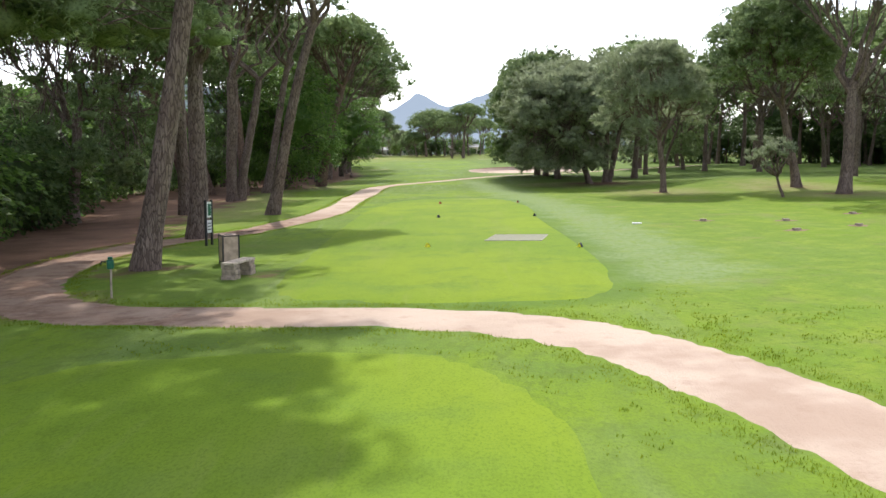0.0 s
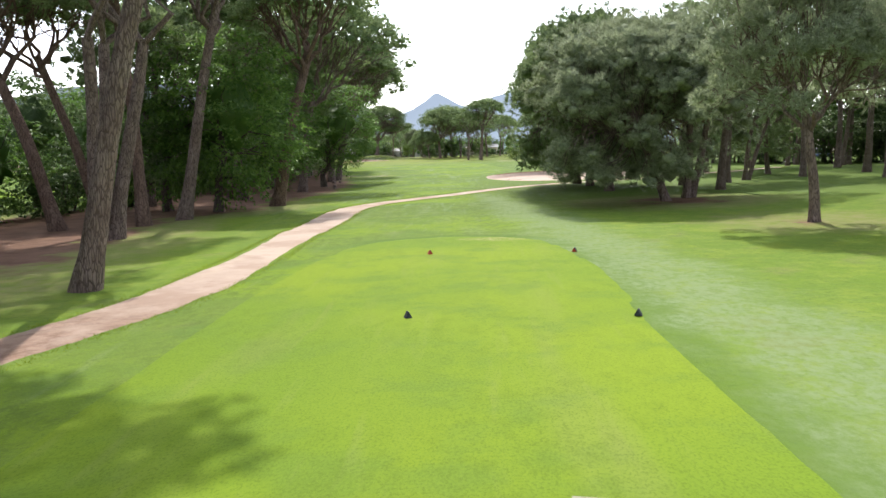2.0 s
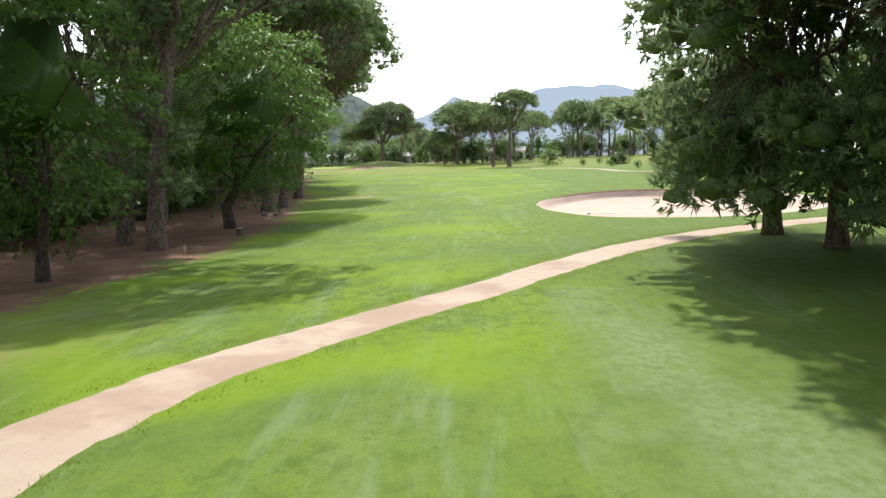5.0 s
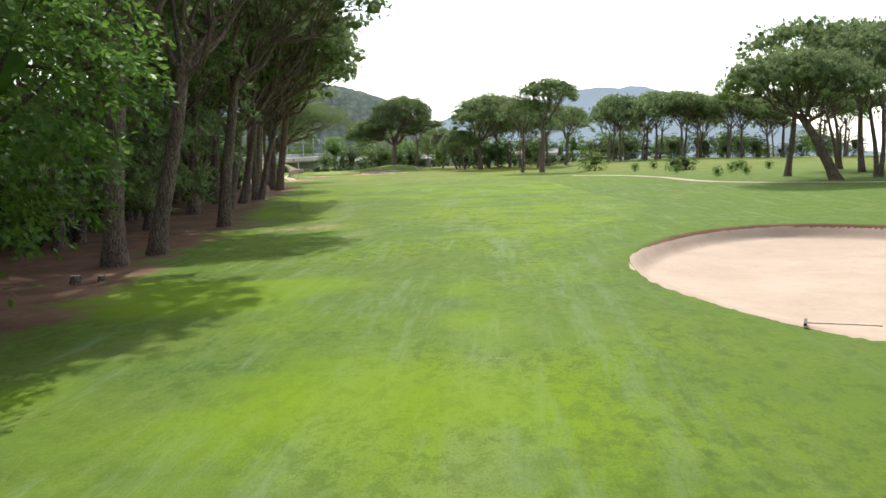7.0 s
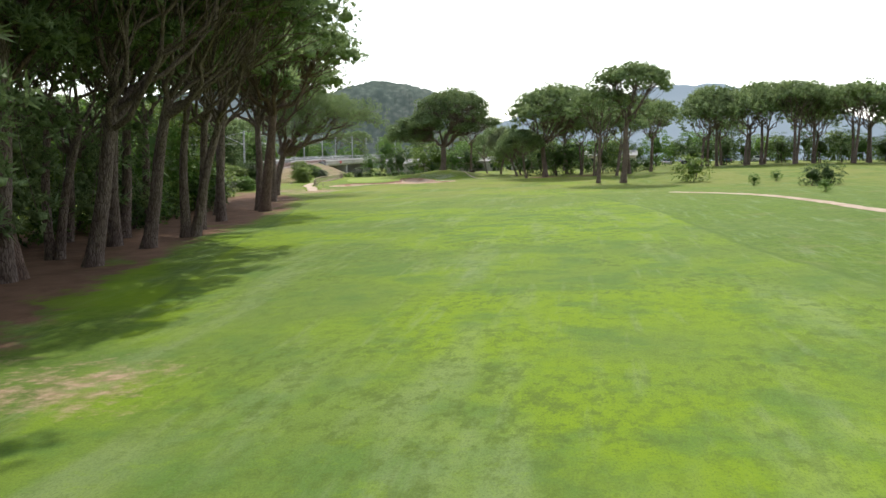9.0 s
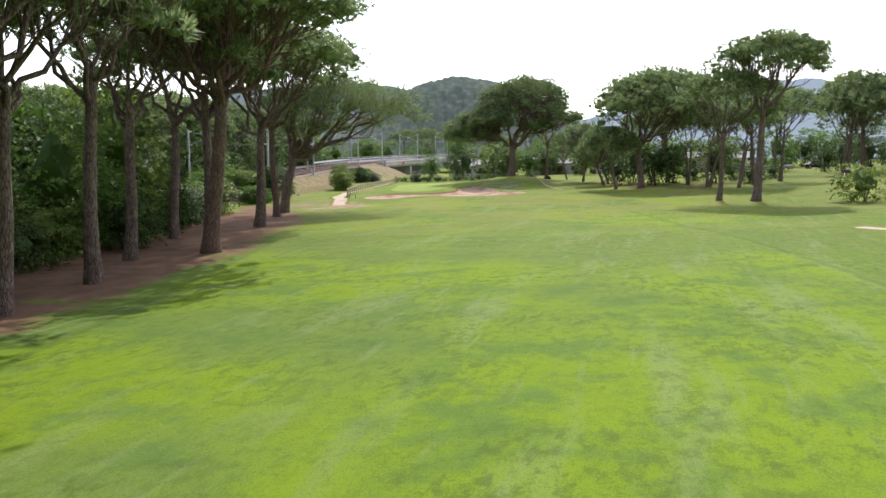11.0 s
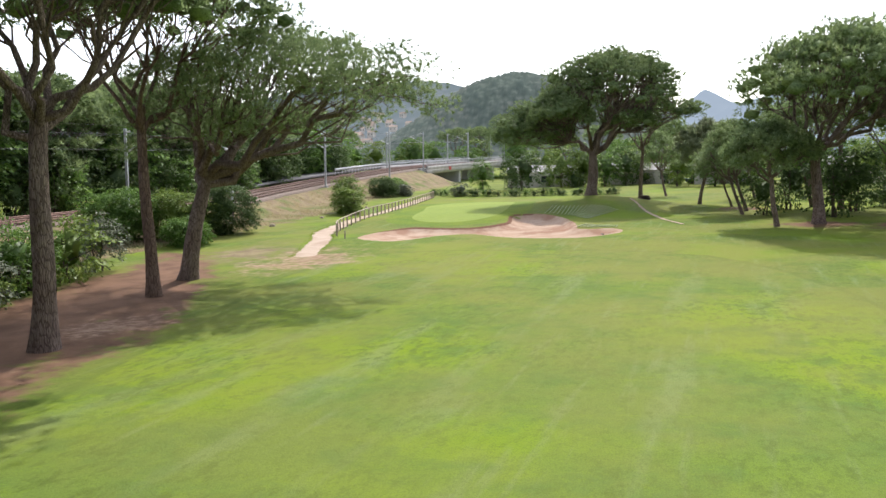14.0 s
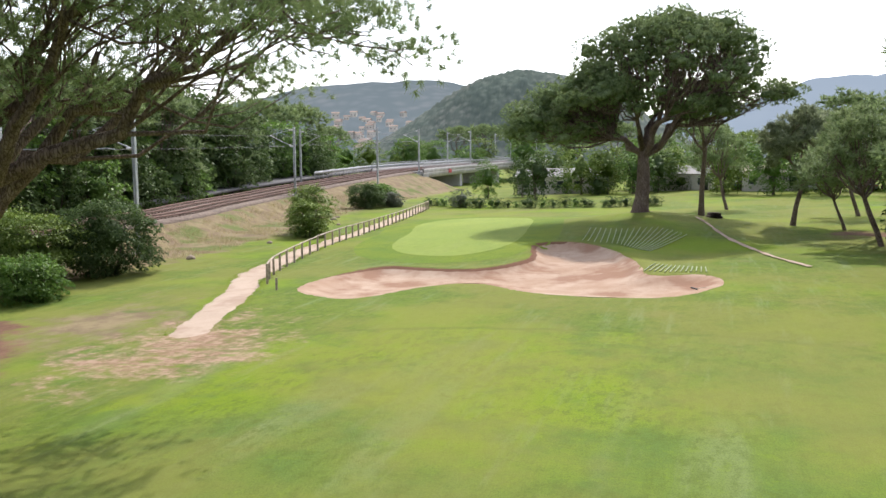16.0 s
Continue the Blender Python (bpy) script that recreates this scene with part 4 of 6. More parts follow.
# the pines by the tee, each with its own stance
pine(at(-9.3, 25.9), "stone pine with thick plated trunk leaning over the tee", 11, height=19.0, fork=12.0, r0=0.365, lean=(2.2, 0.3), centre=(2.0, -0.9), R=6.4, thick=4.4,
     puffs=62, limbs=7, low=0.8, core=0.95)
pine(at(-10.6, 36.1), "stone pine with a stout straight forking trunk", 12, height=20.0, fork=8.6, r0=0.44, lean=(0.1, 0.2), centre=(0.4, 0.5), R=6.0, thick=4.2, puffs=46, limbs=6)
pine(at(-10.25, 49.8), "slender stone pine trunk leaning towards the tee", 13, height=19.0, fork=12.0, r0=0.36, lean=(2.7, 0.6), centre=(3.0, 0.6), R=4.8, thick=3.4, puffs=40)
pine(at(-15.9, 51.8), TALL, 14, height=20, fork=12.5, r0=0.40, lean=(-0.3, 0), centre=(-0.5, 0), R=6.2, thick=4.0, puffs=40)
pine(at(-16.3, 65.8), "stone pine dividing low into several rising stems", 15, height=20, fork=9.5, r0=0.50, lean=(0.8, 0), centre=(1.0, 0.5), R=6.5, thick=3.6, puffs=42, stems=3, stem_spread=1.5, limbs=7)
pine(at(-21.7, 72.3), "stone pine with reddish trunk leaning away from the fairway", 16, M_BARK_RED, height=15, fork=9.0, r0=0.42, lean=(-3.2, 0), centre=(-4, 0), R=5.5, thick=3.4,
     puffs=34)
pine(at(-20.7, 75.6), "thin leaning reddish stone pine", 17, M_BARK_RED, height=15, fork=10.0, r0=0.33, lean=(-3.4, 0), centre=(-4.5, 1), R=5, thick=3.2, puffs=30)
pine(at(-16.1, 76.4), "stone pine with a slim slightly leaning trunk", 18, height=20, fork=13, r0=0.38, lean=(2.4, 0.5), centre=(1.8, 0.5), R=5.0, thick=3.6, puffs=40)
pine(at(-17.3, 73.4), "reddish stone pine standing close behind another trunk", 29, M_BARK_RED, height=19, fork=12, r0=0.36, lean=(-1.0, 0), centre=(-0.8, 0), R=5.0, thick=3.6, puffs=36)
pine(at(-12.8, 87.2), "stout stone pine trunk rising out of broadleaf foliage", 19, M_BARK_RED, height=17, fork=10.5, r0=0.46, lean=(2.4, 0.5), centre=(2.0, 0.5), R=4.8, thick=3.6,
     puffs=40)
pine(at(-14.8, 107.6), "stone pine at the wood's edge with a wide head", 20, height=17.5, fork=9.5, r0=0.42, lean=(1.2, 0), centre=(3.2, 1.0), R=6.6, thick=5.2, puffs=50,
     low=0.8)
pine(at(-15.5, 130.9), "stout stone pine at the bend of the earth bank", 65, height=17.4, fork=9.0, r0=0.44, lean=(0.5, 0.2), centre=(1.4, 0.4), R=5.6, thick=4.6, puffs=42, low=0.8)
pine(at(-15.2, 134.2), "stone pine leaning close beside its neighbour", 66, height=17.0, fork=8.4, r0=0.38, lean=(1.6, 0.3), centre=(2.8, 0.6), R=5.4, thick=4.4, puffs=40, low=0.8)
pine(at(-17.2, 148.7), "stone pine leaning out over the fairway", 21, height=17.0, fork=9.0, r0=0.38, lean=(1.0, 0), centre=(3.0, 0.5), R=6.4, thick=5.0, puffs=56, low=0.3)
pine(at(-22.5, 165.3), "tall stone pine with forking limbs over the fairway's edge", 61, height=17.0, fork=7.4, r0=0.40, lean=(1.3, 0.4), centre=(4.4, 0.8), R=6.0, thick=4.6, puffs=46, low=1.0, limbs=7)
pine(at(-23.7, 172.6), "stone pine with a dark leaning trunk and wide head", 62, height=16.6, fork=8.2, r0=0.38, lean=(1.8, -0.3), centre=(4.8, 0.0), R=5.8, thick=4.8, puffs=44, low=1.0, limbs=7)
pine(at(-24.2, 178.7), "stone pine dividing into two rising stems", 63, height=16.4, fork=7.0, r0=0.42, lean=(1.0, 0.2), centre=(3.6, 0.4), R=6.0, thick=4.6, puffs=44, low=0.8, stems=2, stem_spread=1.0)
pine(at(-23.6, 161.5), "stone pine leaning over bare earth beneath the row", 64, M_BARK_RED, height=16.0, fork=7.6, r0=0.36, lean=(-1.4, 0.4), centre=(-0.4, 0.4), R=5.6, thick=4.6, puffs=40, low=0.8)
pine(at(-28.9, 203.9), "straight stone pine with a wide spreading head", 22, M_BARK_RED, height=16.4, fork=10.0, r0=0.5, lean=(1.2, 0), centre=(1.6, 0), R=7.5, thick=3.6, low=0.8, puffs=52, limbs=8)
pine(at(-30.3, 206.2), "straight stone pine with broken side limbs", 23, height=16.5, fork=9.0, r0=0.38, lean=(0.1, 0), centre=(-1.0, 0.5), R=6.5, thick=3.2, puffs=40, limbs=8)
pine(at(-35.3, 222.9), "straight stone pine with fan of bare limbs below its head", 24, height=16.2, fork=8.8, r0=0.44, lean=(0.4, 0), centre=(0.5, 0.2), R=7.6, thick=3.6, low=0.8, puffs=52, limbs=9)
pine(at(-39.3, 234.2), "slim straight reddish stone pine", 25, M_BARK_RED, height=16.5, fork=9.5, r0=0.33, lean=(-0.3, 0), centre=(0, 0.4), R=6.0, thick=3.2, puffs=42, limbs=7)
pine(at(-41.2, 239.6), "leaning stone pine with heavy boughs sweeping low over the path", 26, height=13.6, fork=6.2, r0=0.52, lean=(1.4, 0.3), centre=(5.3, 1.2), R=8.2, thick=5.4,
     puffs=52, limbs=9, wide=(8.6, 7.0), low=0.8, core=0, fringe=180, blades=26, size=0.16, thin=0.07, twig=0.8, twigs=3, bough=0.9, lobes=((4.0, 0.0, 8.2, 4.0, 2.0, 12),))


pine(at(-37.5, 213.5), "stone pine spreading over the fairway's edge", 47, height=15.0, fork=9.0, r0=0.40, lean=(0.5, 0), centre=(1.5, 0), R=6.8, thick=3.6, puffs=46, low=0.8)
# two pines added with trunks out of view, dense to shade the lower tee
pine(at(-13.8, 23.4), TALL, 48, height=17.5, fork=11.5, r0=0.38, lean=(0.6, 0), centre=(1.6, 0), R=6.6, thick=4.6, puffs=60, core=1.05, lobes=((0.5, 9.0, 8.4, 4.6, 2.6, 34), (-2.5, 5.0, 7.6, 4.0, 2.4, 22)))
pine(at(-14.0, 16.5), TALL, 27, height=18, fork=10, r0=0.42, lean=(0.5, 0), centre=(1.6, 0), R=7.5, thick=4.6, puffs=52, core=1.05)

pine(at(-20.8, 47.0), "dark pine with low hanging branches at the wood's edge", 28, height=14.5, fork=6.0, r0=0.36, lean=(0.5, 0), centre=(0.4, 0), R=5.4, thick=6.4, puffs=58, low=2.0, core=0.75,
     side_low=0.45)

# right of the tee
pine(at(26.7, 55.9), "stone pine with an open fork of bare limbs", 31, height=17.5, fork=7.6, r0=0.42, lean=(0.2, 0), centre=(1.0, 0), R=6.8, thick=3.0, puffs=44, stems=1,
     limbs=7)
pine(at(27.2, 64.6), "stone pine with a dense head leaning towards the fairway", 32, height=14.2, fork=6.8, r0=0.36, lean=(-1.6, 0), centre=(-2.2, 0), R=4.9, thick=7.6, puffs=80,
     low=1.0)
pine(at(12.0, 99.0), "bushy pine with foliage down to the grass", 33, needles=M_PINE, height=12.8, fork=5.0, r0=0.36, lean=(0.2, 0), centre=(-0.8, -2.0), R=6.2, thick=7.5, puffs=76,
     low=2.0, side_low=0.55)
pine(at(11.6, 104.0), "bushy pine with foliage down to the grass", 34, height=13.8, fork=6.0, r0=0.36, lean=(0, 0), centre=(0, 0), R=4.7, thick=7.0, puffs=56, low=2.0,
     side_low=0.5)
pine(at(12.4, 91.5), "dense pine of the group by the path", 39, height=12.9, fork=5.4, r0=0.36, lean=(-0.3, 0), centre=(-1.9, -1.5), R=5.6, thick=6.6, puffs=66, low=1.0, core=0.7)
pine(at(13.8, 78.0), "low leaning pine with soft grey-green foliage", 35, needles=M_PINE_GREY, core=0.85, fringe=90, blades=17, thin=0.085, height=9.8, fork=4.2, r0=0.30, lean=(-2.0, 0), centre=(-3.3, -1.6), R=4.4, thick=6.2, puffs=62, low=1.6, side_low=0.35, size=0.2)
pine(at(15.6, 80.2), "forked dark pine in a group of pines", 36, needles=M_PINE_GREY, core=0.85, fringe=84, blades=14, thin=0.1, height=11.4, fork=5.0, r0=0.36, lean=(0.6, 0), centre=(-2.6, 0.5), R=7.0, thick=7.0, puffs=86, stems=2, stem_spread=0.9, low=1.0)
pine(at(16.5, 62.8), "young pine with thin grey-green foliage", 37, needles=M_PINE_GREY, core=0.0, fringe=90, blades=14, thin=0.1, height=10.7, fork=4.6, r0=0.25, lean=(-0.5, 0), centre=(-0.9, 0), R=4.0, thick=6.4, puffs=48, low=1.4, size=0.23)
pine(at(21.9, 53.9), "small crooked pine with sparse grey foliage", 38, needles=M_PINE_GREY, core=0.0, fringe=34, height=3.6, fork=1.6, r0=0.11, lean=(-0.6, 0), centre=(-0.9, 0), R=1.7, thick=1.6, puffs=14, size=0.16, bare=0.3)
# middle right and the green
pine(at(28.6, 174.7), "stone pine with a strongly leaning trunk", 41, height=10.6, fork=5.4, r0=0.50, lean=(-3.2, 0), centre=(-3.8, 0), R=6.0, thick=3.8, puffs=50, wide=(6.2, 6.0))
pine(at(-25.8, 289.5), "great solitary umbrella pine on a mound beside the green", 42, height=15.0, fork=5.0, r0=0.62, lean=(0.2, 0), centre=(2.2, 0.6), R=7.2, thick=6.8, puffs=96,
     limbs=9, wide=(6.8, 6.6), low=1.2, core=0.7, fringe=120, size=0.15, thin=0.24, puff=0.15,
     lobes=((-6.6, 0.4, 5.6, 4.2, 4.4, 120), (-3.0, -2.6, 7.8, 3.4, 3.2, 60), (4.2, 0.0, 7.4, 2.6, 1.6, 26), (9.6, 0.0, 8.6, 1.5, 0.8, 12)))
pine(at(5.7, 242.0), "tall pine with a slanting one-sided head", 43, height=15.0, fork=8.4, r0=0.40, lean=(0.4, 0), centre=(1.2, 0), R=4.6, thick=3.4, puffs=44, wide=(4.8, 4.2),
     bare=0.08)
pine(at(-5.4, 267.6), "broad umbrella pine near the green", 44, height=14.2, fork=6.0, r0=0.46, lean=(-0.5, 0), centre=(2.0, 0), R=7.4, thick=6.2, puffs=76, limbs=8, low=0.8)
pine(at(-8.4, 266.0), "low slanting pine with a dark dense head", 45, height=7.6, fork=3.8, r0=0.22, lean=(-0.6, 0), centre=(-0.8, 0), R=3.2, thick=3.6, puffs=34, low=0.6)
pine(at(-14.8, 290.4), "young leaning pine with airy foliage", 46, needles=M_PINE_GREY, core=0.0, fringe=110, height=8.5, fork=4.4, r0=0.2, lean=(0.9, 0), centre=(0.9, 0), R=3.4, thick=4.4, puffs=34,
     low=1.0)

# kinds for the rest of the woods
PINES = [pine_meshes(s, **kw) for s, kw in (
    (51, dict(height=16.5, fork=9.0, r0=0.36, lean=(0.4, 0.2), centre=(0.8, 0), R=6.2, thick=3.8, puffs=32, fringe=33, core=0.6, size=0.34, twigs=0)),
    (52, dict(height=15.5, fork=8.0, r0=0.34, lean=(-0.6, 0.3), centre=(-0.8, 0.4), R=5.8, thick=4.6, puffs=32, fringe=33, core=0.6, size=0.34, twigs=0, low=0.8)),
    (53, dict(height=17.0, fork=10.0, r0=0.38, lean=(0.9, -0.4), centre=(1.4, -0.4), R=6.6, thick=3.4, puffs=32, fringe=33, core=0.6, size=0.34, twigs=0, limbs=7)),
    (54, dict(height=14.0, fork=6.5, r0=0.32, lean=(-1.4, 0.2), centre=(-1.8, 0.2), R=5.4, thick=5.0, puffs=32, fringe=33, core=0.6, size=0.34, twigs=0, low=1.0, stems=2)),
    (55, dict(height=13.0, fork=5.5, r0=0.32, lean=(0.5, 0.2), centre=(0.6, 0.2), R=5.2, thick=5.6, puffs=34, fringe=33, core=0.6, size=0.34, twigs=0, low=1.5, side_low=0.5)),
)]
SHRUBS = [broadleaf_meshes(s, **kw) for s, kw in (
    (61, dict(height=9.5, r0=0.2, R=3.6, low=0.6, clusters=130, per=24, leaf=0.40, spread=0.66)),
    (62, dict(height=7.0, r0=0.14, R=3.0, low=0.2, clusters=110, per=22, leaf=0.34, spread=0.58, stems=2)),
    (63, dict(height=3.2, r0=0.06, R=2.0, low=0.0, clusters=90, per=20, leaf=0.22, spread=0.36, stems=3)),
    (64, dict(height=12.5, r0=0.26, R=4.4, low=1.6, clusters=160, per=24, leaf=0.44, spread=0.8)),
)]
PINES += [pine_meshes(s, **kw) for s, kw in (
    (56, dict(height=16.5, fork=9.0, r0=0.36, lean=(0.4, 0.2), centre=(0.8, 0), R=6.4, thick=4.4, puffs=30, fringe=20, core=0.7, size=0.5, twigs=0, low=0.6)),
    (57, dict(height=15.5, fork=8.0, r0=0.34, lean=(-0.6, 0.3), centre=(-0.8, 0.4), R=6.0, thick=5.0, puffs=30, fringe=20, core=0.7, size=0.5, twigs=0, low=1.0)),
    (58, dict(height=14.5, fork=6.5, r0=0.34, lean=(0.6, 0.3), centre=(0.8, 0.4), R=6.0, thick=5.6, puffs=32, fringe=20, core=0.7, size=0.5, twigs=0, low=1.2)),
)]
YOUNG = [pine_meshes(s, **kw) for s, kw in (
    (81, dict(height=9.0, fork=4.2, r0=0.20, lean=(1.2, 0.2), centre=(1.5, 0.2), R=2.9, thick=5.0, puffs=24, core=0, fringe=46, blades=9, size=0.28, thin=0.12, low=1.0, twigs=0)),
    (82, dict(height=8.6, fork=3.6, r0=0.19, lean=(-1.4, 0.3), centre=(-1.8, 0.2), R=3.1, thick=4.6, puffs=24, core=0, fringe=46, blades=9, size=0.28, thin=0.12, low=1.2, twigs=0)),
)]
_made = {}


def from_kind(meshes, index, name, m, label, category, group, leaf_mat, bark_mat):
    """A thing that shares the meshes of one of the kinds above."""
    key = (name, index, leaf_mat.name)
    if key not in _made:
        trunk, crown = meshes[index]
        _made[key] = (mesh_of("trunk", *trunk, bark_mat, True), soft_mesh("crown", crown, leaf_mat))
    t = thing(name, m, label, category, group)
    part("trunk", _made[key][0], None, t)
    part("crown", _made[key][1], None, t)
    return t


RNG = np.random.RandomState(5)


def far_pine(x, y, kind=None, scale=None, grey=False, group="pines", turn=None, coarse=False):
    k = RNG.randint(4) if kind is None else kind
    if coarse:
        k = 5 + k % 3
    spin = RNG.uniform(0, 360) if turn is None else turn
    s = RNG.uniform(0.88, 1.1) if scale is None else scale
    return from_kind(PINES, k, "pine_tree", at(x, y, spin, s), TALL if not grey else "pine with soft grey-green foliage", "pine tree", group,
                     M_PINE_GREY if grey else M_PINE, M_BARK)


def far_leafy(x, y, kind, scale, leaf=None, label="dense green broadleaf tree in the wood", category="tree", group="wood"):
    return from_kind(SHRUBS, kind, "broadleaf_tree" if category == "tree" else "shrub", at(x, y, RNG.uniform(0, 360), scale), label, category, group, leaf or M_LEAF, M_BARK_B)


# the row along the fairway
for x, y in ((-26.7, 156.7), (-23.7, 160.8), (-26.6, 168.4), (-26.7, 174.3), (-28.9, 179.3), (-26.0, 184.2),
             (-27.8, 191.6), (-31.9, 200.3), (-19.5, 100), (-20, 117), (-24, 127), (-22.5, 141), (-28, 147), (-31, 160), (-33.5, 173), (-35, 188), (-24, 92), (-27, 108), (-30, 135)):
    k = RNG.randint(4)
    far_pine(x, y, k, RNG.uniform(0.98, 1.12), turn=RNG.uniform(-50, 40) + (180 if k in (1, 3) else 0))
# ranks behind that close the canopy
for i in range(9):
    y = 86 + i * 12.8 + RNG.uniform(-2, 2)
    far_pine(np.interp(y, DIRT_Y, DIRT_X) - RNG.uniform(5.5, 9.0), y, RNG.choice([1, 3, 4, 4]), RNG.uniform(0.95, 1.1))
# woods right of the tee
for x, y in ((27.5, 118), (31.3, 110), (31.9, 103), (25.9, 100.5), (23.3, 97), (36, 96), (43, 121), (40, 108), (48, 100), (52, 115), (60, 122), (57, 95), (46, 86), (39, 80), (52, 78),
             (64, 104), (35, 126), (66, 84), (44, 70), (58, 68), (72, 95), (74, 118), (20, 88), (19, 95), (37, 64), (50, 58)):
    far_pine(x, y, 4 if RNG.uniform() < 0.5 else None, scale=RNG.uniform(0.74, 0.84) if x < 37 and y < 112 else RNG.uniform(0.85, 1.0), grey=RNG.uniform() < 0.3, coarse=x > 37)
for i in range(11):
    far_leafy(38 + i * 4.0 + RNG.uniform(-1, 1), 150 + RNG.uniform(-3, 5), 3, RNG.uniform(0.85, 1.1), (M_LEAF_DARK, M_LEAF, M_LEAF_DARK)[i % 3])
    far_leafy(40 + i * 4.0 + RNG.uniform(-1, 1), 146 + RNG.uniform(-2, 2), 1, RNG.uniform(0.9, 1.2), M_LEAF_DARK, "leafy shrub under the pines", "shrub", "far hedge")
for i in range(12):
    far_pine(42 + i * 3.0 + RNG.uniform(-1, 1), 132 + RNG.uniform(-5, 8), scale=RNG.uniform(0.8, 0.95), coarse=True)
    far_leafy(41 + i * 3.1, 141 + RNG.uniform(-3, 3), 1, RNG.uniform(0.8, 1.1), M_LEAF_DARK, "leafy shrub under the pines", "shrub", "far hedge")
for x, y in ((27.6, 185), (33, 177), (35.5, 187), (39, 173), (43, 191), (49, 180), (54, 196), (38, 199), (47, 205), (60, 186)):
    far_pine(x, y, scale=0.95)
# group across the far side of the course
for x, y, s in ((22.5, 292, 0.82), (26, 297, 0.85), (30, 291, 0.85), (34, 296, 0.88), (38.5, 290, 0.85), (43, 295, 0.82), (48, 288, 0.85), (52.5, 294, 0.8), (57, 289, 0.8), (62, 295, 0.85),
                (68, 288, 0.85), (75, 294, 0.85), (83, 290, 0.85)):
    far_pine(x, y, scale=s * 1.04, coarse=True)
    far_pine(x + 2.2, y + 8, scale=s, coarse=True)
    far_leafy(x + RNG.uniform(-2, 2), y + 17, 1, RNG.uniform(0.6, 0.9), M_LEAF_DARK, "leafy shrub in the far hedge", "shrub", "far hedge")
# round the green
for x, y, k, s in ((-2.2, 283, 1, 0.8), (-10.2, 281, 3, 0.6), (-4.2, 285, 3, 0.7), (0.4, 272.5, 3, 0.72), (2.4, 264, 3, 0.75), (5.6, 260.5, 3, 0.7), (-10.6, 277.5, 3, 0.55), (-21.6, 299, 0, 0.7),
                   (-11.5, 287, 3, 0.42), (2.5, 243.5, 1, 0.78), (8, 268, 1, 0.8), (12, 276, 1, 0.75), (-19.5, 311, 3, 0.6), (-9, 300, 3, 0.6), (-3, 305, 1, 0.7), (5, 300, 1, 0.7), (14, 300, 0, 0.7)):
    if s < 0.68:
        from_kind(YOUNG, k % 2, "young_pine", at(x, y, RNG.uniform(-40, 40), s * 1.55), "young leaning pine with airy olive-green foliage", "pine tree", "young pines", M_PINE, M_BARK)
    else:
        far_pine(x, y, k, s)
# far belt of trees
for i in range(34):
    a = radians(-30 + i * 1.75 + RNG.uniform(-0.6, 0.6))
    d = RNG.uniform(205, 260)
    x, y = -10 + d * math.sin(a), 140 + d * math.cos(a)
    if -100 < x < -48:
        continue
    if i % 3 == 0:
        far_pine(x, y, scale=RNG.uniform(0.75, 0.95), coarse=True)
    else:
        far_leafy(x, y, RNG.choice([0, 3]), RNG.uniform(0.6, 0.85), (M_LEAF_DARK, M_LEAF_LIGHT, M_LEAF)[i % 3 if i % 5 else 1])

for i in range(64):
    a = radians(-27 + i * 0.85 + RNG.uniform(-0.4, 0.4))
    d = RNG.uniform(196, 232)
    x, y = -10 + d * math.sin(a), 140 + d * math.cos(a)
    if y - 290 > -0.0 and not (-90 < x < -50):
        far_leafy(x, y, RNG.choice([1, 1, 2]), RNG.uniform(0.9, 1.3), (M_LEAF_DARK, M_LEAF, M_LEAF_LIGHT, M_LEAF_DARK)[i % 4], "leafy shrub in the far hedge", "shrub", "far hedge")
for i in range(40):
    x, y = RNG.uniform(38, 90), RNG.uniform(60, 215)
    x = max(x, 52 + 0.16 * y)
    far_leafy(x, y, RNG.choice([1, 2]), RNG.uniform(0.7, 1.1), (M_LEAF_DARK, M_LEAF)[i % 2], "leafy shrub under the pines", "shrub", "far hedge")

for i in range(30):
    y = 30 + i * 7.0
    far_leafy(82 + 0.10 * y + RNG.uniform(-4, 4), y, RNG.choice([0, 3]), RNG.uniform(1.0, 1.35), (M_LEAF_DARK, M_LEAF, M_LEAF_DARK)[i % 3])
    far_leafy(79 + 0.10 * y + RNG.uniform(-4, 4), y + 3, 1, RNG.uniform(0.9, 1.2), (M_LEAF_DARK, M_LEAF)[i % 2], "leafy shrub under the pines", "shrub", "far hedge")

# the leafy trees that hang over the earth bank
broadleaf(at(-15.6, 82.0), "broadleaf_tree", "large chestnut-like tree with deep green leaves to the ground", 71, height=12.5, r0=0.3, R=5.2, low=0.7, clusters=260, per=70, leaf=0.27,
          spread=0.85, centre=(0.6, 0.2))
broadleaf(at(-20.0, 84.5), "broadleaf_tree", "deep green broadleaf tree behind the chestnut", 72, height=11.5, r0=0.25, R=4.6, low=0.8, clusters=150, per=60, leaf=0.27, spread=0.8)
broadleaf(at(-14.8, 98.0), "broadleaf_tree", "green broadleaf tree among pine trunks", 73, height=11.0, r0=0.22, R=3.6, low=1.5, clusters=140, per=60, leaf=0.25, spread=0.75)
broadleaf(at(-14.2, 117.6), "broadleaf_tree", "large chestnut-like tree drooping over the earth bank", 74, height=12.0, r0=0.32, R=4.5, low=1.6, clusters=250, per=90, leaf=0.21, spread=0.75,
          centre=(1.2, -0.3))
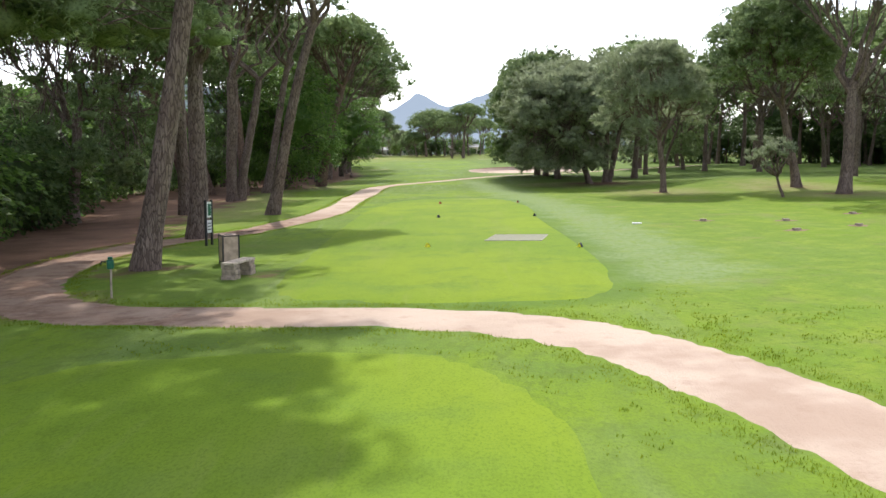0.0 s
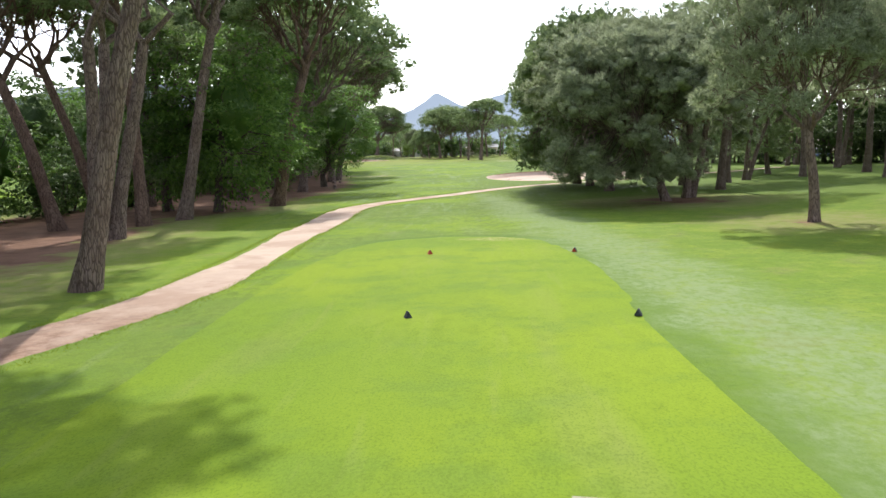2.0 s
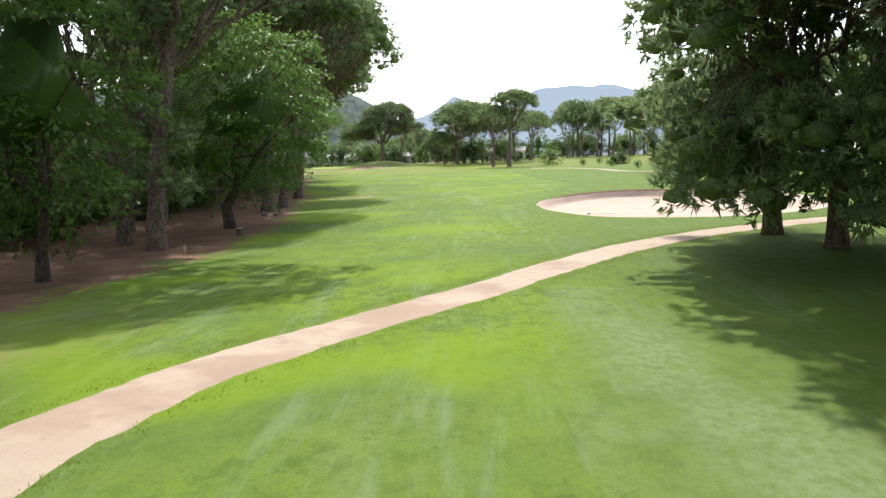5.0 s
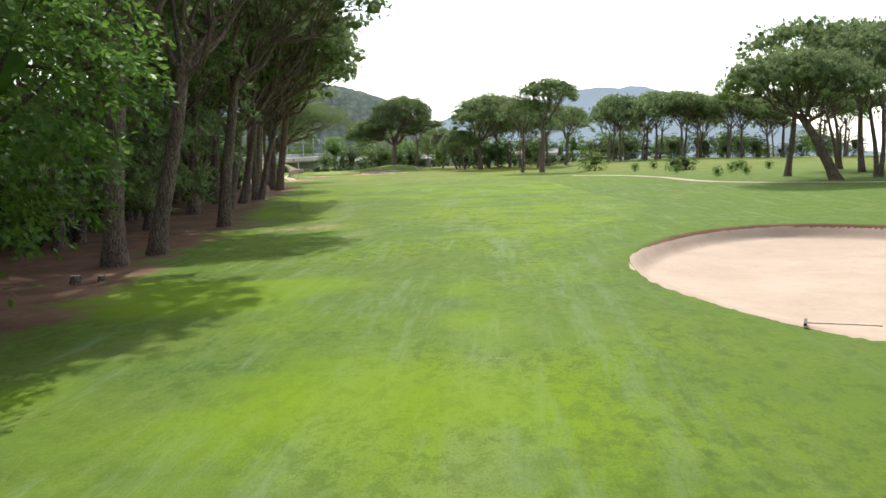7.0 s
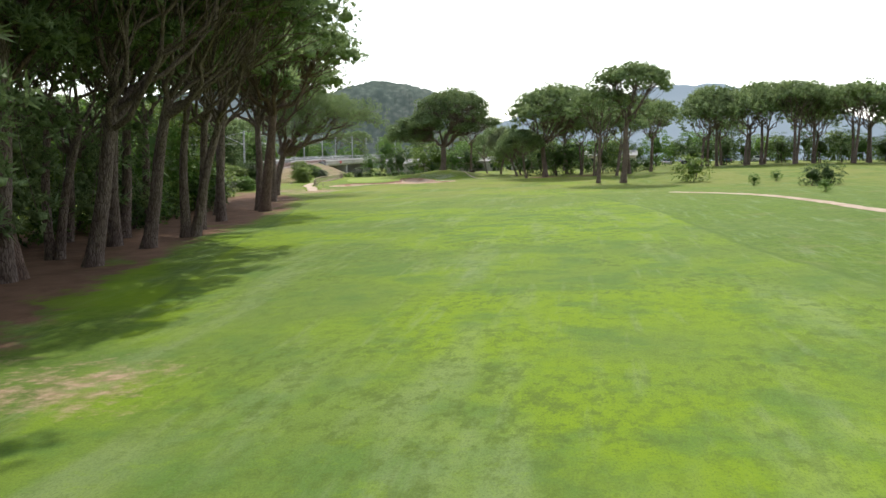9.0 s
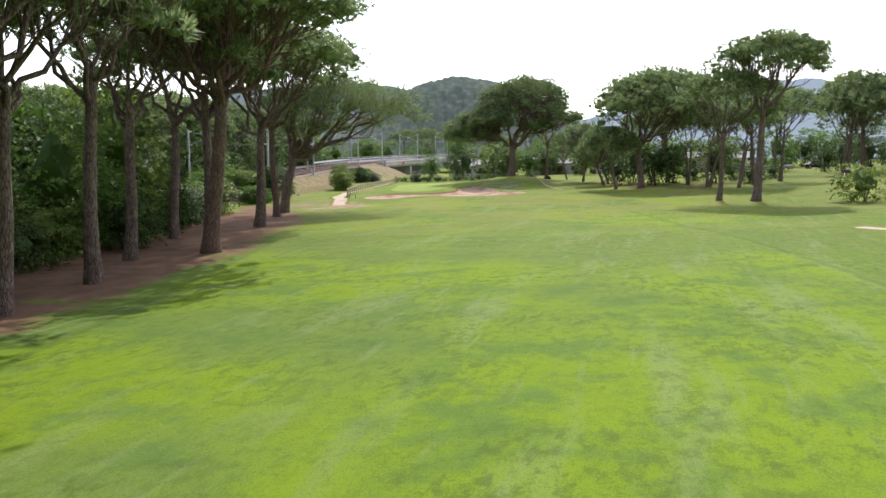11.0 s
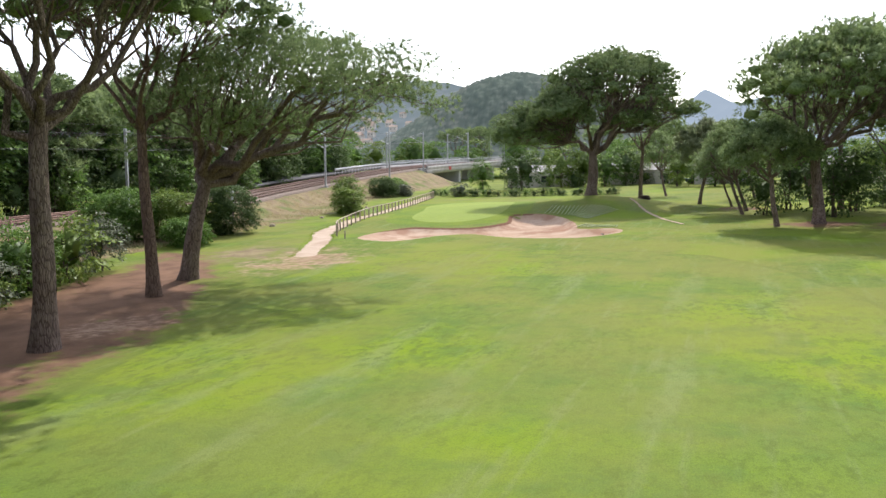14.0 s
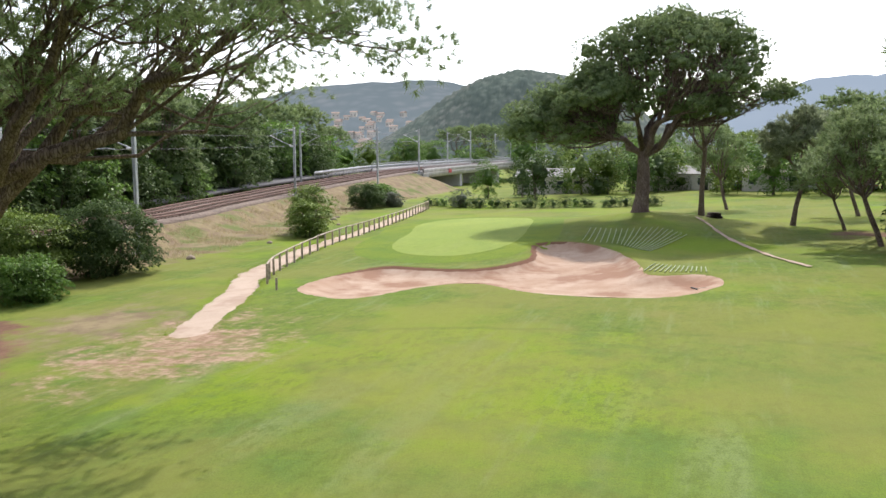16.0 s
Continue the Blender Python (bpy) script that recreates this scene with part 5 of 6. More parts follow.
# wood behind the row
for i in range(46):
    y = -6 + i * 5.1 + RNG.uniform(-2, 2)
    x0 = np.interp(y, DIRT_Y, DIRT_X)
    d = RNG.uniform(9, 13) if y < 55 else RNG.uniform(13, 18) if y < 180 else RNG.uniform(11, 14)
    far_leafy(x0 - d - 1.5 * (y > 150), y, RNG.choice([0, 1, 3]), RNG.uniform(0.6, 0.85) if y < 130 else RNG.uniform(0.8, 1.1), (M_LEAF_DARK, M_LEAF_DARK if 60 < y < 130 else M_LEAF_LIGHT, M_LEAF)[i % 3])
    far_leafy(x0 - d + RNG.uniform(-1.5, 3.0), y + 2.5, 2, RNG.uniform(0.7, 1.3), (M_LEAF if y > 60 else M_LEAF_DARK, M_LEAF_DARK)[i % 2], "low shrub at the edge of the wood", "shrub", "undergrowth")
    if i % 2 == 0 and y < 190:
        far_leafy(x0 - d - 9, y + 1, 3, RNG.uniform(0.75, 0.95), (M_LEAF_DARK, M_LEAF)[i % 4 // 2])
# dark leaf colour here also stands for the shade at the wood's edge
for i, (x, y, k, sc) in enumerate(((-16.6, 21.5, 1, 0.7), (-17.6, 27.0, 1, 0.8), (-19.0, 33.0, 1, 0.85), (-20.4, 38.6, 1, 0.9), (-22.4, 45.0, 1, 0.9), (-24.6, 52.0, 0, 0.75), (-26.6, 59.0, 1, 0.95),
                                   (-28.6, 66.0, 0, 0.8), (-18.2, 30.0, 2, 1.2), (-21.4, 42.0, 2, 1.2), (-25.6, 55.5, 2, 1.2))):
    far_leafy(x, y, k, sc, (M_LEAF_DARK, M_LEAF_DARK, M_LEAF)[i % 3], "dense dark shrub beside the bare earth", "shrub", "undergrowth")
for i in range(44):
    y = 128 + i * 2.9
    x0 = np.interp(y, DIRT_Y, DIRT_X)
    far_leafy(x0 - RNG.uniform(8.5, 12.0) - (1.5 if y > 190 else 0), y, RNG.choice([1, 2, 2]), RNG.uniform(0.7, 1.05) * (0.75 if y > 190 else 1), (M_LEAF_DARK, M_LEAF, M_LEAF_DARK, M_LEAF_LIGHT)[i % 4], "thick shrub behind the pine trunks", "shrub",
              "undergrowth")
for i, (x, y, k, sc) in enumerate(((-37.6, 204.0, 1, 0.5), (-39.4, 208.2, 2, 1.15), (-41.4, 212.6, 1, 0.55), (-43.6, 218.4, 2, 1.2), (-44.2, 223.4, 1, 0.5), (-45.2, 228.6, 2, 1.1), (-47.2, 233.0, 1, 0.62),
                                   (-48.2, 238.0, 2, 1.3), (-49.6, 242.2, 1, 0.55), (-44.6, 207.5, 1, 0.62), (-47.2, 215.5, 1, 0.58), (-49.4, 224.5, 1, 0.66), (-40.2, 199.0, 1, 0.6), (-36.0, 198.0, 2, 1.1))):
    far_leafy(x, y, k, sc, (M_LEAF, M_LEAF_LIGHT, M_LEAF_OLIVE)[i % 3], "bushy green shrub behind the pine trunks", "shrub", "undergrowth")
# beyond the railway
for i in range(40):
    y = 150 + i * 5.6 + RNG.uniform(-2, 2)
    d, w = line_distance(np.array([-80.0]), np.array([y]), TRACK)
    tx = np.interp(y, TRACK[:, 1], TRACK[:, 0])
    far_leafy(tx - RNG.uniform(10, 14), y, RNG.choice([3, 3, 0]), RNG.uniform(1.1, 1.35) if y < 320 else RNG.uniform(0.9, 1.1), (M_LEAF_DARK, M_LEAF_DARK, M_LEAF_DARK, M_LEAF)[i % 4])
    if 215 < y < 330:
        far_pine(tx - RNG.uniform(12, 17), y + 2.5, 4, RNG.uniform(1.0, 1.2))
    if i % 2:
        far_pine(tx - RNG.uniform(17, 24), y, scale=RNG.uniform(0.85, 1.0), coarse=True)
    far_leafy(tx - RNG.uniform(8.0, 10.0) - 6 * (y > 320), y + 2.8, 1, RNG.uniform(0.8, 1.15), M_LEAF_DARK if i % 4 else M_LEAF, "thick shrub beyond the railway", "shrub", "undergrowth")

# wood behind the bridge
for i in range(46):
    x = -150 + 3.0 * i + RNG.uniform(-2, 2)
    y = 440 + 0.12 * x + RNG.uniform(0, 46)
    if i % 4 == 1:
        far_pine(x, y, scale=RNG.uniform(0.72, 0.95), coarse=True)
    else:
        far_leafy(x, y, RNG.choice([0, 3]), RNG.uniform(0.85, 1.15), (M_LEAF, M_LEAF_DARK, M_LEAF_LIGHT, M_LEAF)[i % 4], "broadleaf tree in the wood behind the bridge")
# dark undergrowth among the pines across the course
for x, y in ((-9, 276), (-6.5, 282), (-1.5, 279), (1.5, 284), (4, 277), (6.5, 283), (9.5, 279), (12, 284), (-3.5, 273.5), (8, 272)):
    far_leafy(x, y, RNG.choice([1, 2]), RNG.uniform(0.6, 0.9), M_LEAF_DARK, "dark shrub among the pines", "shrub", "undergrowth")

# ---------------------------------------------------------------- far hills
def hill_material(name, a, b, c3, scale, haze_glow=0.0):
    k = Nodes(name)
    v = k.add("ShaderNodeTexVoronoi", Vector=k.obj, Scale=scale)
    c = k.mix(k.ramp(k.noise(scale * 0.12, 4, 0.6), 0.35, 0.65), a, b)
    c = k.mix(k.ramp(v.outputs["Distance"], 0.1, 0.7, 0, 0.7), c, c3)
    # haze drawn as emission, so the far ridges ignore the sun
    if haze_glow:
        e = k.add("ShaderNodeEmission", Color=c, Strength=haze_glow)
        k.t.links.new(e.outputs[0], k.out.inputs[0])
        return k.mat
    return k.surface(c, 1.0, k.bump(v.outputs["Distance"], 0.3, 1.5), 0, 0.0)


# aerial haze put into the colours: greyed hill, pale ridge, blue mountains
M_HILL = hill_material("wooded_hill", (0.15, 0.185, 0.15), (0.205, 0.225, 0.19), (0.09, 0.12, 0.105), 0.14)
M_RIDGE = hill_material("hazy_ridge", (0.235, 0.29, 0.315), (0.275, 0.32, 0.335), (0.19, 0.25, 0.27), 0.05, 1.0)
M_HAZE_BLUE = hill_material("haze_blue_mountain", (0.47, 0.59, 0.70), (0.49, 0.61, 0.71), (0.45, 0.57, 0.68), 0.01, 0.8)


def ridge(name, centre, length, depth, profile, turn, material, label, rough=0.03):
    """A long hill whose crest follows heights given at even steps along it."""
    nx, ny = (240, 70) if depth < 200 else (90, 26)
    u = np.linspace(-0.5, 0.5, nx)
    v = np.linspace(-1, 1, ny)
    hp = np.interp(u + 0.5, np.linspace(0, 1, len(profile)), profile)
    U, Vv = np.meshgrid(u, v)
    Hh = np.tile(hp, (ny, 1)) * (0.5 + 0.5 * np.cos(Vv * math.pi)) ** 0.8
    Hh = Hh + rough * max(profile) * (fuzz(U * 40, Vv * 9, 1.0, 4) + 0.6 * fuzz(U * 110, Vv * 22, 1.0, 8)) * (Hh > 1)
    if depth < 200:
        Hh = Hh + np.random.RandomState(3).uniform(0, 3.2, Hh.shape) * (Hh > 2)
    P = np.stack([U.ravel() * length, Vv.ravel() * depth, Hh.ravel() - 2], -1)
    i, j = np.meshgrid(np.arange(ny - 1), np.arange(nx - 1), indexing="ij")
    a = (i * nx + j).ravel()
    me = mesh_of(name, P, np.stack([a, a + 1, a + nx + 1, a + nx], -1), material, True)
    ob = new(name, me)
    ob.matrix_basis = pose(*centre, 0, 0, turn)
    return tagged(ob, label, "hill", kind="structure")


ridge("backdrop", (-212, 990, 3), 420, 130, [0, 2, 4, 8, 11, 15, 19, 26, 34, 43, 52, 61, 69, 76, 81, 84.5, 86, 86, 85, 83, 80, 76, 71, 64, 56, 47, 38, 29, 21, 14, 8, 3, 0], 13, M_HILL,
      "wooded hill behind the green", 0.012)
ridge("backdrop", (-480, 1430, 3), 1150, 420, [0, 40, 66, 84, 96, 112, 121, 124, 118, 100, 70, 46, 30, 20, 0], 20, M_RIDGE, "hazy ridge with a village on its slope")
ridge("backdrop", (420, 3000, 3), 1500, 500, [0, 60, 120, 166, 208, 242, 250, 248, 231, 199, 176, 140, 102, 56, 0], -8, M_HAZE_BLUE, "mountain ridge pale blue with haze")
ridge("backdrop", (-120, 3900, 3), 1500, 400, [0, 60, 100, 130, 150, 180, 215, 290, 236, 205, 190, 165, 130, 80, 0], 0, M_HAZE_BLUE, "pale blue peak in the haze", 0.012)
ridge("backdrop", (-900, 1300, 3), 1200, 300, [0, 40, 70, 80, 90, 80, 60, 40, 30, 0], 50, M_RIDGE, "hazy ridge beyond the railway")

# ---------------------------------------------------------------- railway
M_BALLAST = simple("ballast", (0.21, 0.165, 0.13), 0.95, 0, 0.35, 3.0, 0.8)
M_RAIL = simple("rusty_rail", (0.17, 0.10, 0.075), 0.6, 0.4, 0.25, 2.0)
M_SLEEPER = simple("stained_sleeper", (0.22, 0.165, 0.125), 0.9)
M_STEEL = simple("galvanised_steel", (0.46, 0.48, 0.48), 0.5, 0.5, 0.12, 2.0)
M_WIRE = simple("wire", (0.10, 0.105, 0.11), 0.7, 0.2)
M_CONCRETE = simple("bridge_concrete", (0.42, 0.41, 0.39), 0.9, 0, 0.15, 0.6)
M_WHITE = simple("white_paint", (0.75, 0.75, 0.73), 0.6, 0, 0.06, 2.0)
M_RED = simple("red_paint", (0.5, 0.05, 0.05), 0.5)
M_DARK = simple("dark_metal", (0.035, 0.035, 0.035), 0.5, 0.2)
M_WOOD = simple("weathered_wood", (0.50, 0.42, 0.33), 0.85, 0, 0.3, 5.0, 0.5)
M_WOOD_DARK = simple("old_fence_wood", (0.36, 0.30, 0.235), 0.9, 0, 0.3, 4.0, 0.5)
M_BOARD = simple("stained_board", (0.46, 0.35, 0.26), 0.85, 0, 0.25, 4.0, 0.4)
M_STONE = simple("rough_stone_block", (0.34, 0.275, 0.21), 0.9, 0, 0.35, 7.0, 0.9)
M_GREEN_PAINT = simple("dark_green_paint", (0.012, 0.11, 0.06), 0.4)
M_YELLOW = simple("yellow_plastic", (0.85, 0.74, 0.02), 0.45)
M_REDP = simple("red_plastic", (0.42, 0.06, 0.03), 0.45)
M_BLACKP = simple("black_plastic", (0.03, 0.035, 0.05), 0.45)
M_MAT = simple("grey_mat", (0.235, 0.240, 0.165), 0.95, 0, 0.12, 5.0, 0.6)
M_ROOF = simple("terracotta_roof", (0.45, 0.22, 0.13), 0.9, 0, 0.2, 0.4)
M_WALL = simple("cream_wall", (0.66, 0.58, 0.46), 0.9, 0, 0.1, 0.3)
M_WALL_PALE = simple("pale_rendered_wall", (0.60, 0.56, 0.50), 0.9, 0, 0.1, 0.3)
M_GLASS = simple("dark_window", (0.03, 0.04, 0.05), 0.12, 0, 0.1)
M_TYRE = simple("tyre_rubber", (0.02, 0.02, 0.02), 0.8)


def along(line, step):
    """Points at even steps along a line, with the heading in degrees."""
    L = np.asarray(line, float)
    seg = np.linalg.norm(np.diff(L[:, :2], axis=0), axis=1)
    s = np.r_[0, np.cumsum(seg)]
    for d in np.arange(0, s[-1], step):
        i = min(np.searchsorted(s, d, side="right") - 1, len(seg) - 1)
        t = (d - s[i]) / seg[i]
        p = L[i] + (L[i + 1] - L[i]) * t
        h = math.degrees(math.atan2(L[i + 1][1] - L[i][1], L[i + 1][0] - L[i][0]))
        yield p, h


def offset_line(line, off):
    L = np.asarray(line, float)
    T = unit(np.gradient(L[:, :2], axis=0))
    out = L.copy()
    out[:, 0] += T[:, 1] * off
    out[:, 1] -= T[:, 0] * off
    return out


def strip(line, section):
    """A solid drawn along a line from a cross section of (side, up) points."""
    n = len(section)
    rows = [offset_line(line, a) + np.array([0, 0, b]) for a, b in section]
    V = np.stack(rows, 1).reshape(-1, 3)
    F = []
    for i in range(len(line) - 1):
        for j in range(n):
            a, b = i * n + j, i * n + (j + 1) % n
            F.append((a, b, b + n, a + n))
    return V, np.array(F)


DECK = curve_through([(-80.5, 374, 6.2), (-80.3, 392, 6.6), (-78.6, 415, 7.1), (-77.5, 445, 7.6), (-78, 480, 8.0)], 5)
RAILWAY = np.vstack([TRACK[:-1], DECK])
bed = thing("railway_track", pose(0, 0, 0), "rusty double railway track on a ballast bank", "railway track")
part("ballast", mesh_of("ballast", *strip(TRACK, [(-3.9, -0.6), (-3.0, -0.1), (3.0, -0.1), (3.9, -0.6)]), M_BALLAST), None, bed)
for mid in (-1.75, 1.75):
    for side in (-0.75, 0.75):
        part("rail", mesh_of("rail", *strip(RAILWAY, [(mid + side - 0.035, -0.02), (mid + side - 0.035, 0.14), (mid + side + 0.035, 0.14), (mid + side + 0.035, -0.02)]), M_RAIL), None, bed)
_bm = bmesh.new()
for mid in (-1.75, 1.75):
    for p, h in along(offset_line(RAILWAY[16:], mid), 0.62):
        box(0.26, 2.4, 0.14, p[0], p[1], p[2] - 0.13, rot=pose(0, 0, 0, 0, 0, h), bm=_bm)
tagged(part("sleeper_layer", _bm, M_SLEEPER, bed), kind="stuff")

bridge = thing("railway_bridge", pose(0, 0, 0), "concrete railway bridge with metal parapets over a road", "bridge")
part("deck", mesh_of("deck", *strip(DECK, [(-5.2, -1.5), (-5.6, -0.2), (5.6, -0.2), (5.2, -1.5)]), M_CONCRETE), None, bridge)
for side in (-5.4, 5.4):
    part("edge_beam", mesh_of("edge_beam", *strip(DECK, [(side - 0.18, -0.4), (side - 0.18, 0.35), (side + 0.18, 0.35), (side + 0.18, -0.4)]), M_CONCRETE), None, bridge)
    rail = part("parapet", mesh_of("parapet", *strip(DECK, [(side - 0.04, 1.25), (side - 0.04, 1.35), (side + 0.04, 1.35), (side + 0.04, 1.25)]), M_STEEL), None, bridge)
    _b = bmesh.new()
    for p, h in along(offset_line(DECK, side), 0.45):
        box(0.05, 0.05, 1.0, p[0], p[1], p[2] + 0.3, bm=_b)
    tagged(part("bars", _b, M_STEEL, rail), kind="stuff")
part("abutment", box(11.4, 3.0, 5.3, -80.4, 374.6, 0.4, 0.1), M_CONCRETE, bridge)
part("pier", box(9, 1.6, 5.2, -79.6, 398, 0.4, 0.1), M_CONCRETE, bridge)
part("pier", box(9, 1.6, 5.6, -78.2, 424, 0.4, 0.1), M_CONCRETE, bridge)
part("sign_board", box(0.1, 1.6, 0.8, -74.3, 388, 5.6), M_RED, bridge, "red and white clearance board")

# retaining road beyond the bank and its guard rail
ROAD2 = offset_line(RAILWAY, -9.5)
part_road = tagged(new("road", mesh_of("road", *strip(ROAD2[32:], [(-2.8, -0.3), (-2.8, 0.05), (2.8, 0.05), (2.8, -0.3)]), simple("asphalt", (0.14, 0.14, 0.14), 0.9))),
                   "pale asphalt road running beside the railway", "road", kind="structure")
GUARD_LINE = offset_line(RAILWAY, -6.4)
GUARD_LINE = GUARD_LINE[GUARD_LINE[:, 1] > 344]
guard = thing("guard_rail", pose(0, 0, 0), "grey metal guard rail beside the road", "guard rail")
part("rail", mesh_of("rail", *strip(GUARD_LINE, [(-0.05, 0.5), (-0.05, 0.95), (0.05, 0.95), (0.05, 0.5)]), M_STEEL), None, guard)
_b = bmesh.new()
for p, h in along(GUARD_LINE, 2.0):
    box(0.1, 0.1, 1.2, p[0], p[1], p[2] - 0.3, bm=_b)
tagged(part("posts", _b, M_STEEL, guard), kind="stuff")


def mast(x, y, z, height, side, lamp=True):
    """A catenary mast; side: which way the arm points, in degrees."""
    t = thing("catenary_mast", pose(x, y, z, 0, 0, side), "grey steel catenary mast with a slanting cantilever arm", "mast", "catenary masts")
    b = bmesh.new()
    for dx in (-0.11, 0.11):
        box(0.03, 0.24, height, dx, 0, 0, bm=b)
    box(0.20, 0.03, height, 0, 0, 0, bm=b)
    box(0.6, 0.6, 0.5, 0, 0, -0.3, bm=b)
    part("pole", b, M_STEEL, t)
    part("arm", mesh_of("arm", *tube(np.array([[0, 0, height - 2.4], [1.3, 0, height - 1.9], [3.2, 0, height - 1.0]]), [0.045] * 3, 6), M_STEEL), None, t)
    part("stay", mesh_of("stay", *tube(np.array([[0, 0, height - 0.35], [1.6, 0, height - 0.6], [3.2, 0, height - 1.0]]), [0.02] * 3, 5), M_STEEL), None, t)
    part("steady_arm", mesh_of("steady_arm", *tube(np.array([[1.3, 0, height - 2.4], [2.2, 0, height - 2.3], [3.4, 0, height - 2.35]]), [0.025] * 3, 5), M_STEEL), None, t)
    for zz in (height - 0.35, height - 2.35):
        part("insulator", mesh_of("insulator", *tube(np.array([[0.15, 0, zz], [0.35, 0, zz], [0.6, 0, zz - 0.05 + 0.1]]), [0.09, 0.11, 0.08], 8), M_WHITE), None, t)
    return t


MASTS = [(-58.2, 270.8), (-70.4, 315.4), (-71.6, 344)]
for x, y in MASTS:
    tx = np.interp(y, RAILWAY[:, 1], RAILWAY[:, 0])
    tz = np.interp(y, RAILWAY[:, 1], RAILWAY[:, 2])
    zz = min(lift(x, y), tz)
    mast(x, y, zz, tz + 8.0 - zz, 185)
mast(-72.4, 273.0, lift(-72.4, 273.0), 9.2, 5)
for p, h in list(along(offset_line(RAILWAY[26:], -4.4), 38.0))[1:]:
    if p[1] < 315:
        continue
    mast(p[0], p[1], p[2] - 0.4, 8.2, h - 90)
for p, h in list(along(offset_line(DECK, 4.6), 30.0)):
    mast(p[0], p[1], p[2] - 0.3, 8.2, h + 90)
for mid in (-1.75, 1.75):
    for up, r in ((5.7, 0.008), (7.0, 0.008)):
        L = offset_line(RAILWAY, mid) + np.array([0, 0, up])
        w = thing("overhead_wire", pose(0, 0, 0), "thin overhead contact wire above the track", "wire", "overhead wires")
        part("wire", mesh_of("wire", *tube(L, [r] * len(L), 4), M_WIRE), None, w)
for off, up in ((5.0, 6.9), (5.1, 7.6)):
    L = offset_line(RAILWAY, off) + np.array([0, 0, up])
    w = thing("overhead_wire", pose(0, 0, 0), "thin feeder wire strung between masts", "wire", "overhead wires")
    part("wire", mesh_of("wire", *tube(L, [0.007] * len(L), 4), M_WIRE), None, w)

# ---------------------------------------------------------------- fence by the green
FENCE = offset_line(np.column_stack([PATH_C, np.zeros(len(PATH_C))]), 1.15)
FENCE = FENCE[(FENCE[:, 1] > 260) & (FENCE[:, 1] < 320)]
fence = thing("wooden_fence", pose(0, 0, 0), "low wooden post fence with a single top rail along the path", "fence")
_posts = []
_post_mesh = None
for p, h in along(FENCE, 1.75):
    z = lift(p[0], p[1])
    _posts.append((p[0], p[1], z + 1.0))
    if _post_mesh is None:
        ob = part("post", box(0.12, 0.12, 1.35, 0, 0, -0.3, 0.02), M_WOOD_DARK, fence)
        _post_mesh = ob.data
    else:
        ob = part("post", _post_mesh, None, fence)
    ob.matrix_basis = pose(p[0], p[1], z, 0, 0, h)
for a, b in zip(_posts[:-1], _posts[1:]):
    a, b = np.array(a), np.array(b)
    part("rail", mesh_of("rail", *tube(np.array([a, (a + b) / 2, b]), [0.05] * 3, 6, 3, 0.08), M_WOOD, True), None, fence)
stake = thing("wooden_stake", at(-40.2, 258.6), "short dark wooden stake in the turf", "stake")
part("stake", box(0.09, 0.09, 0.75, 0, 0, -0.1, 0.01), M_WOOD_DARK, stake)


# ---------------------------------------------------------------- things by the tee
def bench(m):
    t = thing("stone_bench", m, "rustic bench of a plank on two rough stone blocks", "bench")
    for y in (-0.5, 0.5):
        leg = part("leg", box(0.44, 0.36, 0.18, 0, y, -0.05, 0.035), M_STONE, t)
        part("block", box(0.42, 0.34, 0.15, 0.01, y, 0.13, 0.035), M_STONE, leg)
        part("block", box(0.40, 0.35, 0.13, -0.01, y, 0.28, 0.03), M_STONE, leg)
    part("seat", box(0.38, 1.45, 0.07, 0, 0, 0.41, 0.018), M_WOOD, t, "weathered grey-brown plank")


bench(at(-5.85, 23.8, -12, sink=0.0))


def litter_bin(m):
    t = thing("litter_bin", m, "square wooden litter bin in a dark metal frame", "bin")
    h = 0.25
    for i in range(4):
        a = radians(i * 90)
        part("panel", box(0.024, 2 * h - 0.03, 0.80, h * math.cos(a), h * math.sin(a), 0.10, 0.004, rot=pose(0, 0, 0, 0, 0, i * 90)), M_BOARD, t)
        b = radians(i * 90 + 45)
        part("upright", box(0.045, 0.045, 0.97, h * 1.43 * math.cos(b), h * 1.43 * math.sin(b), 0.0, 0.004), M_DARK, t)
        for z in (0.07, 0.91):
            part("crossbar", box(0.04, 2 * h, 0.035, (h + 0.004) * math.cos(a), (h + 0.004) * math.sin(a), z, 0.003, rot=pose(0, 0, 0, 0, 0, i * 90)), M_DARK, t)
    part("top", box(2 * h, 2 * h, 0.03, 0, 0, 0.93, 0.004), M_BOARD, t)
    # solid dark disc painted for the shade inside the hole
    bm = bmesh.new()
    bmesh.ops.create_cone(bm, cap_ends=True, segments=24, radius1=0.15, radius2=0.15, depth=0.03)
    bmesh.ops.translate(bm, vec=(0, 0, 0.955), verts=bm.verts[:])
    part("opening", bm, M_DARK, t, "dark disc standing for the round opening")


litter_bin(at(-6.88, 26.8, 28, sink=0.0))


def hole_sign(m):
    t = thing("hole_sign", m, "narrow upright hole sign with pale panels between dark posts", "sign")
    for x in (-0.2, 0.2):
        part("post", box(0.08, 0.08, 1.95, x, 0, -0.15, 0.01), M_DARK, t)
    part("panel", box(0.32, 0.03, 0.62, 0, -0.01, 1.1, 0.004), M_WHITE, t)
    part("panel", box(0.32, 0.03, 0.5, 0, -0.01, 0.5, 0.004), M_WHITE, t)
    pic = part("picture", box(0.2, 0.012, 0.46, 0.02, -0.032, 1.18), M_GREEN_PAINT, t, "green plan of the hole")
